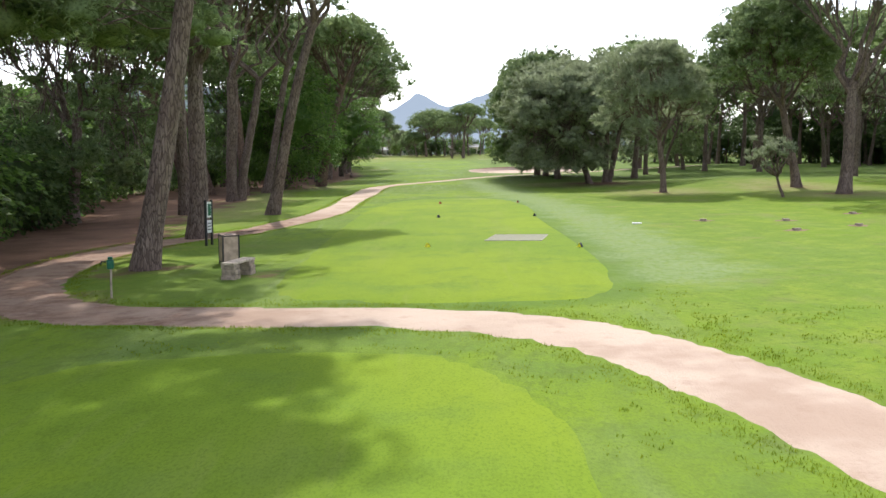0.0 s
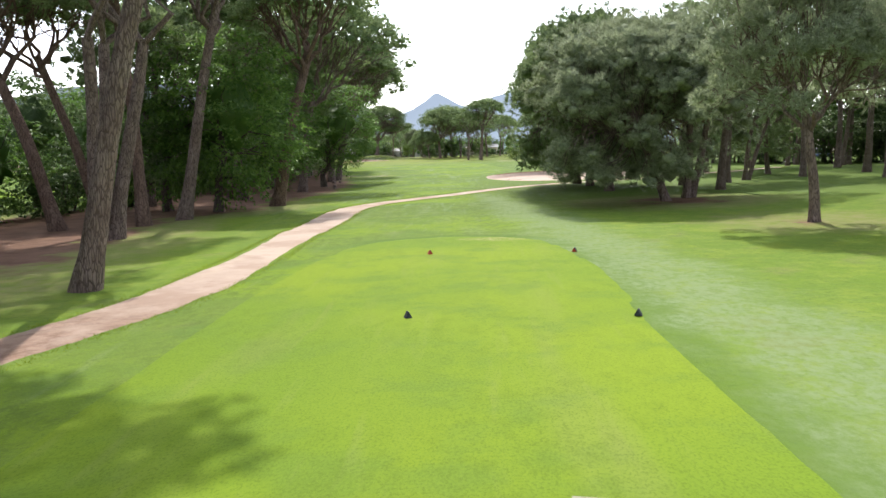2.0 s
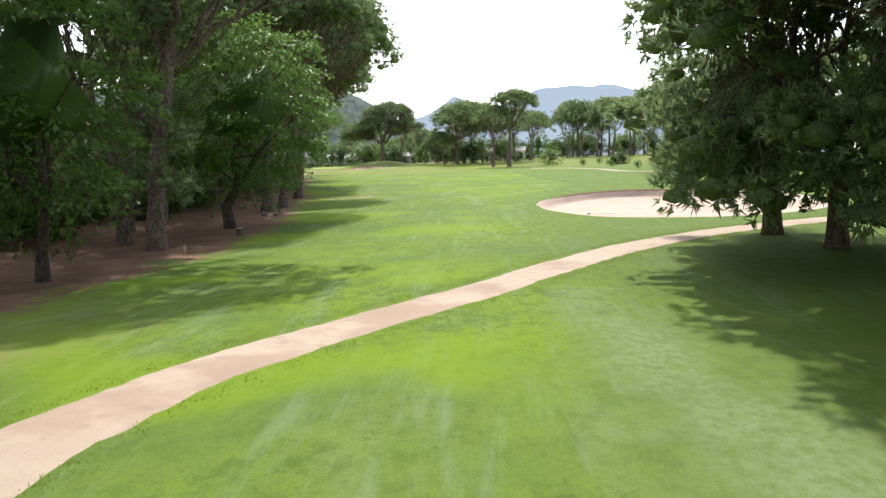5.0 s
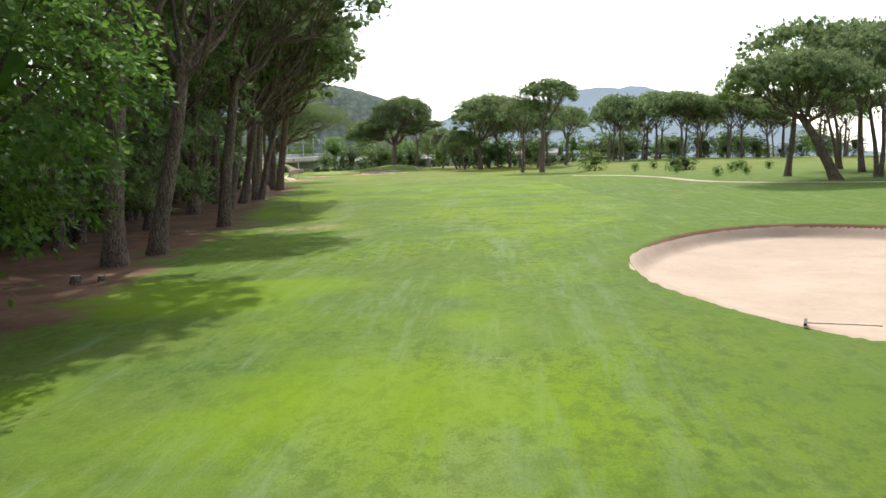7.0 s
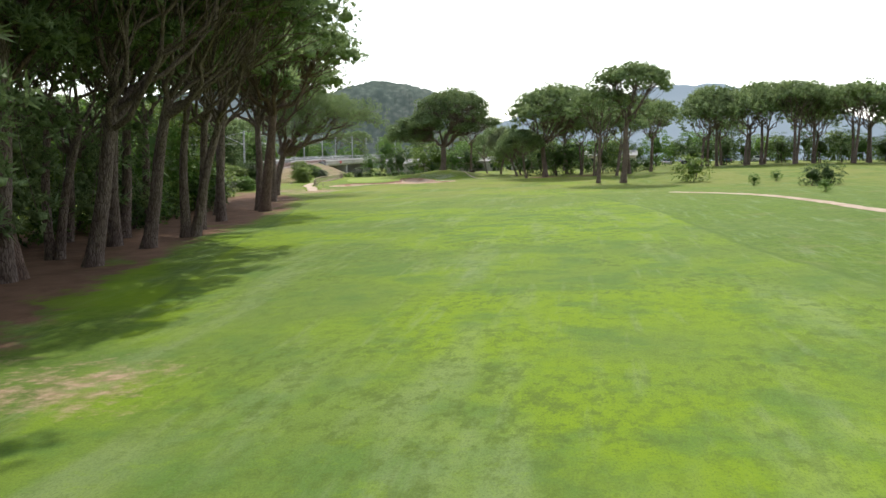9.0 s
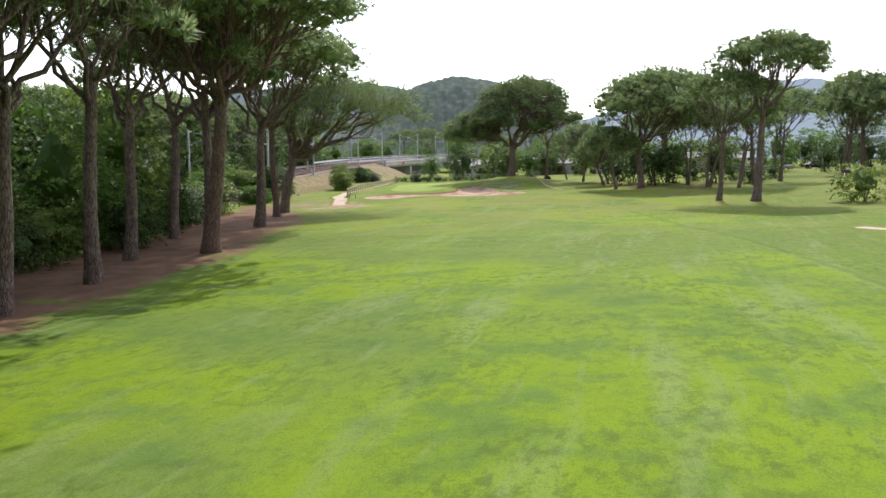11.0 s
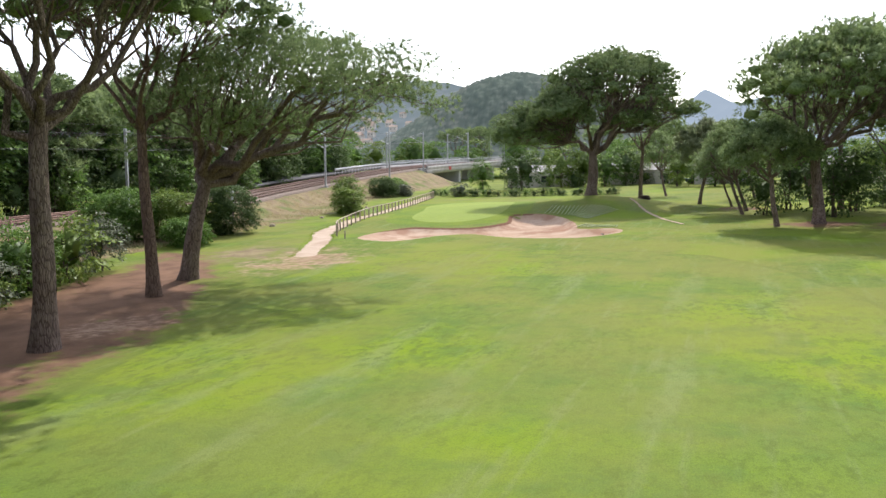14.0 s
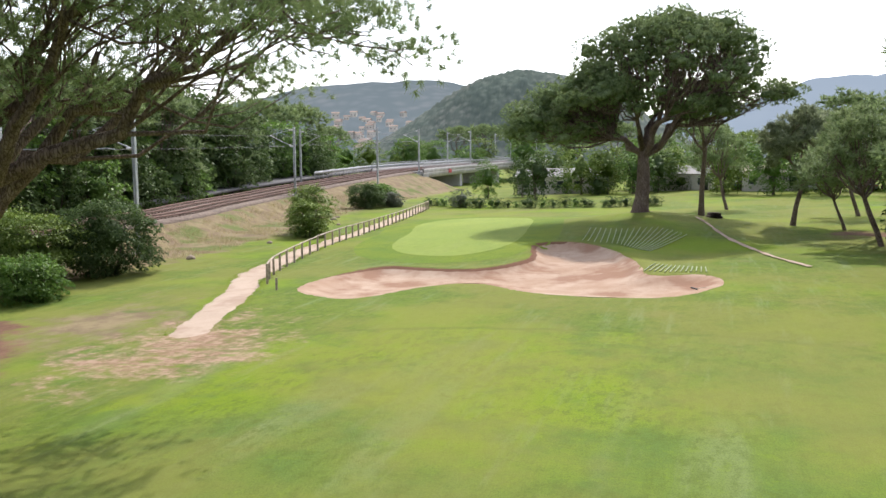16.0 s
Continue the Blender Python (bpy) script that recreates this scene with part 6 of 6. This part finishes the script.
    for z in (0.62, 0.74, 0.86):
        part("text_bar", box(0.2, 0.012, 0.035, 0, -0.032, z), M_DARK, t)


hole_sign(at(-9.25, 33.0, 72, sink=0.0))


def ball_washer(m):
    t = thing("ball_washer", m, "green ball washer on a weathered wooden post", "ball washer")
    part("post", mesh_of("post", *tube(np.array([[0, 0, -0.2], [0, 0, 0.3], [0.01, 0, 0.75]]), [0.026] * 3, 8), M_WOOD_DARK, True), None, t)
    part("housing", box(0.17, 0.17, 0.24, 0, 0, 0.72, 0.045), M_GREEN_PAINT, t)
    part("crank", mesh_of("crank", *tube(np.array([[-0.1, 0, 0.9], [-0.2, 0, 0.92], [-0.22, 0, 0.84]]), [0.02] * 3, 6), M_DARK), None, t)
    part("cap", box(0.12, 0.12, 0.06, 0, 0, 0.97, 0.02), M_GREEN_PAINT, t)


ball_washer(at(-8.2, 20.5, 20, sink=0.0))


def tee_marker(m, material, words):
    t = thing("tee_marker", m, words, "tee marker", "tee markers")
    bm = bmesh.new()
    a = [bm.verts.new(p) for p in ((-0.09, -0.1, 0.0), (0.09, -0.1, 0.0), (0.0, -0.1, 0.17), (-0.09, 0.1, 0.0), (0.09, 0.1, 0.0), (0.0, 0.1, 0.17))]
    for f in ((0, 1, 2), (5, 4, 3), (0, 3, 4, 1), (1, 4, 5, 2), (2, 5, 3, 0)):
        bm.faces.new([a[i] for i in f])
    bmesh.ops.bevel(bm, geom=bm.edges[:], offset=0.012, segments=2, affect='EDGES')
    part("block", bm, material, t)
    bm = bmesh.new()
    q = [bm.verts.new(p) for p in ((0.097, -0.09, 0.0), (0.097, 0.09, 0.0), (0.012, 0.09, 0.158), (0.012, -0.09, 0.158), (0.085, -0.09, 0.0), (0.085, 0.09, 0.0), (0.0, 0.09, 0.158), (0.0, -0.09, 0.158))]
    for f in ((0, 1, 2, 3), (7, 6, 5, 4), (0, 3, 7, 4), (1, 5, 6, 2), (3, 2, 6, 7), (0, 4, 5, 1)):
        bm.faces.new([q[i] for i in f])
    part("plate", bm, M_BLACKP, t, "black side plate")


for x, y, r in ((-0.55, 30.0, 30), (4.75, 28.9, -30)):
    tee_marker(at(x, y, r, 0.9, sink=-0.01), M_YELLOW, "yellow wedge-shaped tee marker on the turf")
for x, y, r in ((-0.25, 44.0, 20), (4.75, 43.5, -20)):
    tee_marker(at(x, y, r, 0.9, sink=-0.01), M_BLACKP, "dark blue wedge-shaped tee marker on the turf")
for x, y, r in ((-0.2, 55.5, 20), (4.9, 55.0, -20)):
    tee_marker(at(x, y, r, 0.9, sink=-0.01), M_REDP, "red wedge-shaped tee marker on the turf")

mat_ob = thing("practice_mat", pose(2.9, 32.6, lift(2.9, 32.6) + 0.010, 0.4, -1.72, -13), "flat grey-green practice mat set into the tee", "mat")
part("mat", box(2.1, 2.36, 0.03, 0, 0, -0.02, 0.006), M_MAT, mat_ob)
_b = bmesh.new()
for sx, sy, ox, oy in ((2.18, 0.04, 0, -1.2), (2.18, 0.04, 0, 1.2), (0.04, 2.4, -1.07, 0), (0.04, 2.4, 1.07, 0)):
    box(sx, sy, 0.028, ox, oy, -0.012, bm=_b)
part("border", _b, simple("mat_border", (0.30, 0.28, 0.21), 0.9), mat_ob)

for x, y, r in ((14.0, 33.1, 10), (17.1, 34.4, 40), (12.0, 38.6, -20), (15.4, 37.6, 0), (19.8, 40.5, 15)):
    t = thing("valve_box", at(x, y, r, 0.8, sink=0.02), "small brown irrigation valve box in a ring of bare soil", "valve box", "valve boxes")
    part("body", box(0.34, 0.26, 0.12, 0, 0, 0, 0.02), M_WOOD_DARK, t)
    part("lid", box(0.36, 0.28, 0.03, 0, 0, 0.115, 0.008), M_STONE, t)
    bm = bmesh.new()
    bmesh.ops.create_circle(bm, cap_ends=True, segments=18, radius=0.48)
    for v in bm.verts:
        v.co.x *= 1.35 + 0.25 * math.sin(v.co.y * 9 + x)
        v.co.y *= 0.9 + 0.2 * math.sin(v.co.x * 7 + y)
        v.co.z = lift(x, y) * 0 + 0.035 + 0.03 * v.co.x * math.cos(radians(r)) - 0.0
    part("soil_ring", bm, simple("bare_soil", (0.2, 0.13, 0.085), 0.95, 0, 0.3, 8.0, 0.8), t)
stone = thing("white_stone", at(8.8, 38.0), "flat white marker stone in the rough", "stone")
part("stone", box(0.42, 0.24, 0.1, 0, 0, 0.0, 0.04), M_WHITE, stone)

# ---------------------------------------------------------------- round the green
# thin pale strips fanned over the mound's face
net = thing("slope_slats", pose(0, 0, 0), "thin pale strips laid in a fan down the mound", "slats")
_slat = simple("pale_slat", (0.44, 0.50, 0.31), 0.9)
SLAT_FEET, SLAT_TOPS = curve_through([(-28.4, 277.8), (-26.0, 276.9), (-24.7, 275.1), (-23.7, 274.1)], 6), curve_through([(-28.6, 282.8), (-26.3, 282.0), (-23.9, 282.6), (-21.9, 280.8)], 6)
for a, b in zip(SLAT_FEET, SLAT_TOPS):
    P = np.array([[*(a + (b - a) * u), 0] for u in (0, 0.33, 0.67, 1)])
    for p in P:
        p[2] = lift(p[0], p[1]) + 0.05
    part("slat", mesh_of("slat", *tube(P, [0.03] * 4, 5), _slat), None, net)
for i in range(13):
    f = i / 12
    a = np.array([-23.2 + 3.0 * f, 265.6 + 0.1 * f])
    b = np.array([-22.9 + 2.6 * f, 268.6 - 0.9 * f])
    P = np.array([[*(a + (b - a) * u), 0] for u in (0, 0.5, 1)])
    for p in P:
        p[2] = lift(p[0], p[1]) + 0.05
    part("slat", mesh_of("slat", *tube(P, [0.03] * 3, 5), _slat), None, net)

rake = thing("bunker_rake", at(-20.6, 261.3, 30, sink=-0.1), "wooden rake lying on the edge of the bunker", "rake")
part("handle", mesh_of("handle", *tube(np.array([[0, 0, 0.02], [0.6, 0, 0.05], [1.3, 0, 0.1]]), [0.018] * 3, 6), M_WOOD), None, rake)
part("head", box(0.06, 0.55, 0.06, 0, 0, 0), M_DARK, rake)
rake2 = thing("bunker_rake", at(6.0, 116.6, -20, sink=-0.05), "pale wooden rake beside the bunker", "rake")
part("handle", mesh_of("handle", *tube(np.array([[0, 0, 0.02], [0.7, 0, 0.04], [1.4, 0, 0.05]]), [0.014] * 3, 6), M_WOOD), None, rake2)
part("head", box(0.06, 0.55, 0.06, 0, 0, 0), M_DARK, rake2)


def small_shrub(x, y, s, leaf, label, kind=2, name="shrub", group="shrubs"):
    return from_kind(SHRUBS, kind, name, at(x, y, RNG.uniform(0, 360), s), label, "shrub", group, leaf, M_BARK_B)


for i in range(26):
    f = i / 25
    x, y = -56 + 29 * f, 325.5 - 7.5 * math.sin(f * 2.2)
    small_shrub(x + RNG.uniform(-0.3, 0.3), y + RNG.uniform(-0.8, 0.8), RNG.uniform(0.28, 0.46), (M_LEAF_DARK, M_LEAF_DARK, M_LEAF)[i % 3], "low clipped round shrub in a bed behind the green", group="clipped shrubs")
small_shrub(-51.0, 322.5, 0.8, M_LEAF_OLIVE, "small silvery olive tree among clipped shrubs")
for seed, x, y, high, wide_, leaves, words in (
        (81, -53.4, 262.2, 4.6, 2.9, M_LEAF_DARK, "large dark leafy shrub on the railway bank"), (82, -55.6, 258.4, 4.2, 3.0, M_LEAF_LIGHT, "large light green shrub on the railway bank"),
        (83, -58.5, 255.0, 4.4, 3.0, M_LEAF, "large leafy shrub on the railway bank"), (84, -51.8, 254.5, 2.4, 1.7, M_LEAF, "low leafy shrub at the foot of the bank"),
        (85, -52.0, 284.2, 3.2, 1.5, M_LEAF_LIGHT, "bright green upright bush on the railway bank"), (86, -53.6, 287.6, 4.4, 1.8, M_LEAF_LIGHT, "bright green upright bush on the railway bank"),
        (87, -62.0, 318.0, 3.2, 2.2, M_LEAF_DARK, "dark tangled bush on the railway bank"), (88, -60.2, 321.5, 2.0, 1.5, M_LEAF_OLIVE, "grey-green bush on the railway bank"),
        (89, -63.6, 326.0, 3.0, 2.0, M_LEAF, "leafy bush on the railway bank")):
    broadleaf(at(x, y), "shrub", words, seed, None, leaves, "shrub", "bank shrubs", height=high, r0=0.07, R=wide_, low=0.1, clusters=int(64 * wide_ * wide_ ** 0.6), per=58, leaf=0.17, spread=0.46, stems=3)
small_shrub(13.97, 238.8, 1.15, M_LEAF_LIGHT, "pale feathery shrub on the rough")
small_shrub(23.4, 219.7, 0.72, M_LEAF_DARK, "dark rounded shrub on the rough")
small_shrub(25.0, 220.5, 0.78, M_LEAF_DARK, "dark rounded shrub on the rough")
for x, y, s in ((18.5, 224, 0.34), (22, 190, 0.3), (20.8, 206, 0.3), (26.5, 202, 0.32), (25.5, 192, 0.28), (28.5, 207, 0.34), (31, 214, 0.34), (33, 209, 0.3), (22.5, 232, 0.34)):
    from_kind(SHRUBS, 1, "sapling", at(x, y, RNG.uniform(0, 360), s * 0.62), "young planted sapling in the rough", "sapling", "saplings", M_LEAF, M_BARK_B)


def stump(x, y, r, h, seed):
    t = thing("tree_stump", at(x, y, seed * 40, sink=0.02), "low weathered pine stump in bare earth", "stump", "stumps")
    part("bole", mesh_of("bole", *tube(np.array([[0, 0, -0.1], [0, 0, 0.05], [0.01, 0, h * 0.6], [0.02, 0.01, h]]), [r * 1.35, r * 1.15, r, r * 0.92], 12, seed, 0.08), M_BARK, True), None, t)
    bm = bmesh.new()
    bmesh.ops.create_cone(bm, cap_ends=True, segments=12, radius1=r * 0.93, radius2=r * 0.85, depth=0.04)
    bmesh.ops.translate(bm, vec=(0.02, 0.01, h), verts=bm.verts[:])
    part("cut_face", bm, M_WOOD, t, "pale sawn face")


for i, (x, y, r, h) in enumerate(((-14.4, 125.9, 0.2, 0.3), (-13.8, 126.5, 0.14, 0.2), (-12.4, 113.2, 0.17, 0.42))):
    stump(x, y, r, h, i + 3)


def rock(x, y, size, seed):
    rng = np.random.RandomState(seed)
    V, F = BIG_HEAD
    V = V * (1 + rng.normal(0, 0.10, (len(V), 1))) * np.array([1.0, 0.8, 0.62]) * size
    ob = new("rock", mesh_of("rock", V, F, M_STONE))
    ob.matrix_basis = at(x, y, seed * 37, sink=-0.1 * size)
    return tagged(ob, "brown rough rock lying on the dry bank", "rock", "rocks")


for i, (x, y, size) in enumerate(((-53.0, 269.5, 0.36), (-52.6, 279.0, 0.28), (-55.6, 292.0, 0.34), (-57.6, 300.0, 0.40), (-58.6, 303.0, 0.26), (-54.6, 295.0, 0.24))):
    rock(x, y, size, i + 2)
logs = thing("log_pile", at(-20.4, 291.0, 20), "small heap of cut pine logs on bare earth", "log pile")
for i, (dx, dz) in enumerate(((-0.36, 0.13), (-0.1, 0.13), (0.17, 0.13), (0.42, 0.12), (-0.22, 0.35), (0.05, 0.35), (0.3, 0.34))):
    part("log", mesh_of("log", *tube(np.array([[dx, -0.5, dz], [dx + 0.02, 0, dz], [dx, 0.5, dz]]), [0.13, 0.135, 0.12], 9, i, 0.06), M_BARK, True), None, logs)
# leafy trees behind the green
for x, y, k, s, m in ((-54, 345, 0, 0.62, M_LEAF), (-49.5, 349, 0, 0.62, M_LEAF_DARK), (-41, 352, 0, 0.85, M_LEAF_LIGHT), (-37.5, 355, 0, 0.9, M_LEAF_LIGHT), (-30, 357, 0, 0.8, M_LEAF_DARK),
                      (-20, 345, 0, 0.85, M_LEAF_LIGHT), (-14, 340, 0, 0.8, M_LEAF), (-8, 335, 0, 0.9, M_LEAF_LIGHT), (0, 330, 0, 0.85, M_LEAF), (8, 326, 0, 0.9, M_LEAF_LIGHT), (17, 322, 0, 0.9, M_LEAF)):
    far_leafy(x, y, k, s, m, "light green broadleaf tree behind the green")


# ---------------------------------------------------------------- buildings and cars beyond
def low_house(x, y, turn, w, d, h, wall, roof, label):
    t = thing("low_building", pose(x, y, lift(x, y) - 0.1, 0, 0, turn), label, "building", "buildings")
    wl = part("wall", box(w, d, h, 0, 0, 0), wall, t)
    bm = bmesh.new()
    e = 0.4
    v = [bm.verts.new(p) for p in ((-w / 2 - e, -d / 2 - e, h), (w / 2 + e, -d / 2 - e, h), (w / 2 + e, d / 2 + e, h), (-w / 2 - e, d / 2 + e, h), (-w / 2 - e, 0, h + d * 0.22), (w / 2 + e, 0, h + d * 0.22))]
    for f in ((0, 1, 5, 4), (2, 3, 4, 5), (0, 4, 3), (1, 2, 5), (3, 2, 1, 0)):
        bm.faces.new([v[i] for i in f])
    part("roof", bm, roof, t)
    n = max(2, int(w / 2.6))
    for i in range(n):
        fx = -w / 2 + (i + 0.5) * w / n
        win = part("window", box(1.0, 0.06, 1.1, fx, -d / 2 - 0.02, h * 0.38), M_GLASS, t)
        part("sill", box(1.2, 0.14, 0.06, fx, -d / 2 - 0.07, h * 0.38 - 0.07), M_WHITE, win)
    part("door", box(0.95, 0.06, 2.05, w / 2 - 0.9, -d / 2 - 0.02, 0.02), M_DARK, t)


low_house(-46, 362, 6, 14, 6, 3.0, M_WALL_PALE, M_CONCRETE, "low white lodge half hidden by trees")
low_house(-28, 366, -4, 12, 6, 2.8, M_WALL_PALE, M_CONCRETE, "low cream lodge half hidden by trees")
low_house(-12, 356, -4, 11, 5, 2.8, M_WALL_PALE, M_WALL, "low white lodge half hidden by trees")
low_house(8, 344, -6, 12, 6, 2.8, M_WALL, M_CONCRETE, "low cream lodge half hidden by trees")


def car(m, paint, label):
    t = thing("parked_car", m, label, "car", "parked cars")
    bm = box(4.2, 1.72, 0.62, 0, 0, 0.28, 0.16)
    part("body", bm, paint, t, smooth=True)
    bm = box(2.3, 1.5, 0.55, -0.15, 0, 0.86, 0.02)
    for v in bm.verts:
        if v.co.z > 1.1:
            v.co.x = -0.15 + (v.co.x + 0.15) * 0.72
            v.co.y *= 0.86
    part("cabin", bm, M_GLASS, t)
    part("roof", box(1.62, 1.3, 0.06, -0.15, 0, 1.39, 0.03), paint, t)
    for x in (-1.3, 1.3):
        for y in (-0.8, 0.8):
            bm = bmesh.new()
            bmesh.ops.create_cone(bm, cap_ends=True, segments=16, radius1=0.32, radius2=0.32, depth=0.2)
            bmesh.ops.transform(bm, matrix=pose(x, y, 0.32, 90, 0, 0), verts=bm.verts[:])
            w = part("wheel", bm, M_TYRE, t)
            bm = bmesh.new()
            bmesh.ops.create_cone(bm, cap_ends=True, segments=12, radius1=0.19, radius2=0.19, depth=0.22)
            bmesh.ops.transform(bm, matrix=pose(x, y, 0.32, 90, 0, 0), verts=bm.verts[:])
            part("rim", bm, M_STEEL, w)
    for y in (-0.6, 0.6):
        part("headlight", box(0.06, 0.3, 0.14, 2.08, y, 0.58, 0.02), M_WHITE, t)
        part("tail_light", box(0.06, 0.25, 0.14, -2.08, y, 0.62, 0.02), M_RED, t)
    return t


PAINTS = [simple("car_blue_grey", (0.10, 0.14, 0.20), 0.25, 0.3, 0.05), simple("car_white", (0.7, 0.7, 0.7), 0.25, 0, 0.03), simple("car_silver", (0.42, 0.43, 0.45), 0.3, 0.6, 0.05), simple("car_black", (0.03, 0.03, 0.035), 0.25, 0.1, 0.05)]
for i, (x, y, r) in enumerate(((-14.5, 331, 8), (-5.5, 322, 10), (1, 318, 100), (7, 316, 12), (14.5, 312, 100), (19, 310, 15), (24, 309, 95), (29, 307, 10), (37, 305, 100), (44, 303, 12), (-24, 345, 10),
                               (58, 176, 10), (64, 168, 95))):
    car(at(x - 3, y + 30 if x < 50 else y, r, sink=0.0), PAINTS[i % 4], ("blue-grey hatchback parked beyond the course", "white hatchback parked beyond the course", "silver hatchback parked beyond the course",
                                              "black hatchback parked beyond the course")[i % 4])

# village on the slope
RIDGE_AT = pose(-480, 1430, 3, 0, 0, 20).inverted()
RIDGE_TOPS = [0, 40, 66, 84, 96, 112, 121, 124, 118, 100, 70, 46, 30, 20, 0]


def ridge_height(x, y):
    p = RIDGE_AT @ Vector((x, y, 0))
    v = max(-1.0, min(1.0, p.y / 420))
    return float(np.interp(p.x / 1150 + 0.5, np.linspace(0, 1, 15), RIDGE_TOPS)) * (0.5 + 0.5 * math.cos(v * math.pi)) ** 0.8 + 1


M_ROOF_PALE = simple("faded_tile_roof", (0.37, 0.29, 0.235), 0.9, 0, 0.2, 0.4)
for i in range(420):
    a, D_ = radians(RNG.uniform(16.5, 28.0)), RNG.uniform(820, 1180)
    x, y = -14 - D_ * math.sin(a), 205 + D_ * math.cos(a)
    z = ridge_height(x, y)
    if not 16 < z < 62 or RNG.uniform() > 0.95 - (z - 16) / 70:
        continue
    w, d, h = RNG.uniform(5.5, 10), RNG.uniform(5, 8), RNG.uniform(4, 6.5)
    t = thing("village_house", pose(x, y, z, 0, 0, RNG.uniform(-30, 30)), "cream house with a terracotta roof on the hillside", "house", "village houses")
    part("wall", box(w, d, h + 10, 0, 0, -10), M_WALL_PALE, t)
    bm = bmesh.new()
    q = [bm.verts.new(p) for p in ((-w / 2 - .4, -d / 2 - .4, h), (w / 2 + .4, -d / 2 - .4, h), (w / 2 + .4, d / 2 + .4, h), (-w / 2 - .4, d / 2 + .4, h), (-w / 2 - .4, 0, h + 2), (w / 2 + .4, 0, h + 2))]
    for f in ((0, 1, 5, 4), (2, 3, 4, 5), (0, 4, 3), (1, 2, 5), (3, 2, 1, 0)):
        bm.faces.new([q[k] for k in f])
    part("roof", bm, M_ROOF_PALE, t)
    for k in (-0.25, 0.25):
        part("window", box(1.1, 0.1, 1.3, k * w, -d / 2 - 0.03, h * 0.4), M_GLASS, t)


# ---------------------------------------------------------------- loose grass
M_TUFT = foliage_material("grass_blades", (0.150, 0.235, 0.018), (0.260, 0.330, 0.028), (0.205, 0.285, 0.024), 0.6, 0.0)
M_STRAW = foliage_material("dry_grass_blades", (0.36, 0.31, 0.17), (0.52, 0.46, 0.27), (0.28, 0.28, 0.11), 0.55, 0.0)


def tufts(name, x, y, height, blades, width, material, label, seed):
    """Short bent blades in small tufts, strewn on the ground as one body."""
    rng = np.random.RandomState(seed)
    z = land(x, y)
    k = len(x) * blades
    base = np.repeat(np.stack([x, y, z], -1), blades, 0) + rng.normal(0, 1, (k, 3)) * np.array([0.03, 0.03, 0])
    a = rng.uniform(0, 6.283, k)
    h = np.repeat(height, blades) * rng.uniform(0.6, 1.3, k)
    lean_ = rng.uniform(0.15, 0.9, k) * h
    side = np.stack([np.cos(a), np.sin(a), 0 * a], -1) * (width * rng.uniform(0.6, 1.3, k))[:, None]
    tip = base + np.stack([-np.sin(a) * lean_, np.cos(a) * lean_, h], -1)
    base[:, 2] -= 0.01
    V = np.stack([base - side, base + side, tip], 1).reshape(-1, 3)
    return tagged(new(name, mesh_of(name, V, np.arange(k * 3).reshape(-1, 3), material)), label, "grass", kind="stuff")


def off_course(x, y):
    """True where turf grows: off the paths, the sand and the mown tees and green."""
    ok = np.ones(len(x), bool)
    for poly in (TEE, TEE_LOW, BUNKER_FAIR, BUNKER_GREEN, GREEN):
        ok &= shape_distance(x, y, poly) > 0.05
    for line, half in ((PATH_A, 1.35), (PATH_B, 1.1), (PATH_C, 0.95)):
        ok &= line_distance(x, y, line)[0] > half
    return ok


GR = np.random.RandomState(77)
_x, _y = [], []
for line, half, per in ((PATH_A, 1.15, 120), (PATH_B, 1.03, 70), (PATH_C, 0.85, 40)):
    L = np.column_stack([line, np.zeros(len(line))])
    for side in (-1, 1):
        for p, h in along(offset_line(L, side * (half + 0.1)), 1.0):
            _x.append(p[0] + GR.normal(0, 0.13, per) + GR.uniform(-0.5, 0.5, per) * math.cos(radians(h)))
            _y.append(p[1] + GR.normal(0, 0.13, per) + GR.uniform(-0.5, 0.5, per) * math.sin(radians(h)))
_x, _y = np.concatenate(_x), np.concatenate(_y)
_k = np.minimum.reduce([line_distance(_x, _y, line)[0] - half for line, half in ((PATH_A, 1.15), (PATH_B, 1.03), (PATH_C, 0.85))]) > -0.06
_x, _y = _x[_k], _y[_k]
tufts("grass", _x, _y, GR.uniform(0.02, 0.05, len(_x)), 2, 0.009, M_TUFT, "short grass fringing the sandy paths", 1)
_n = 7000
_x = np.concatenate([GR.uniform(4.5, 14, _n), GR.uniform(-6, 6, 9000)])
_y = np.concatenate([8 + 9 * GR.uniform(0, 1, _n), GR.uniform(5.5, 20, 9000)])
_k = off_course(_x, _y) & (fuzz(_x, _y, 2.6, 5) + 0.6 * fuzz(_x, _y, 6.5, 6) > 0.2)
_x, _y = _x[_k], _y[_k]
tufts("grass", _x, _y, GR.uniform(0.02, 0.05, len(_x)), 2, 0.014, M_TUFT, "tufted rough grass beside the path and tee", 2)
_x, _y = GR.uniform(-70, -44, 40000), GR.uniform(235, 345, 40000)
_d, _w = line_distance(_x, _y, TRACK)
_k = off_course(_x, _y) & (_d > 4.4) & (_d < 12.5) & (_x > np.interp(_y, TRACK[:, 1], TRACK[:, 0])) & (fuzz(_x, _y, 0.8, 3) > -0.2)
_x, _y = _x[_k], _y[_k]
tufts("dry_grass", _x, _y, GR.uniform(0.10, 0.34, len(_x)), 3, 0.014, M_STRAW, "tall dry straw-coloured grass on the railway bank", 3)
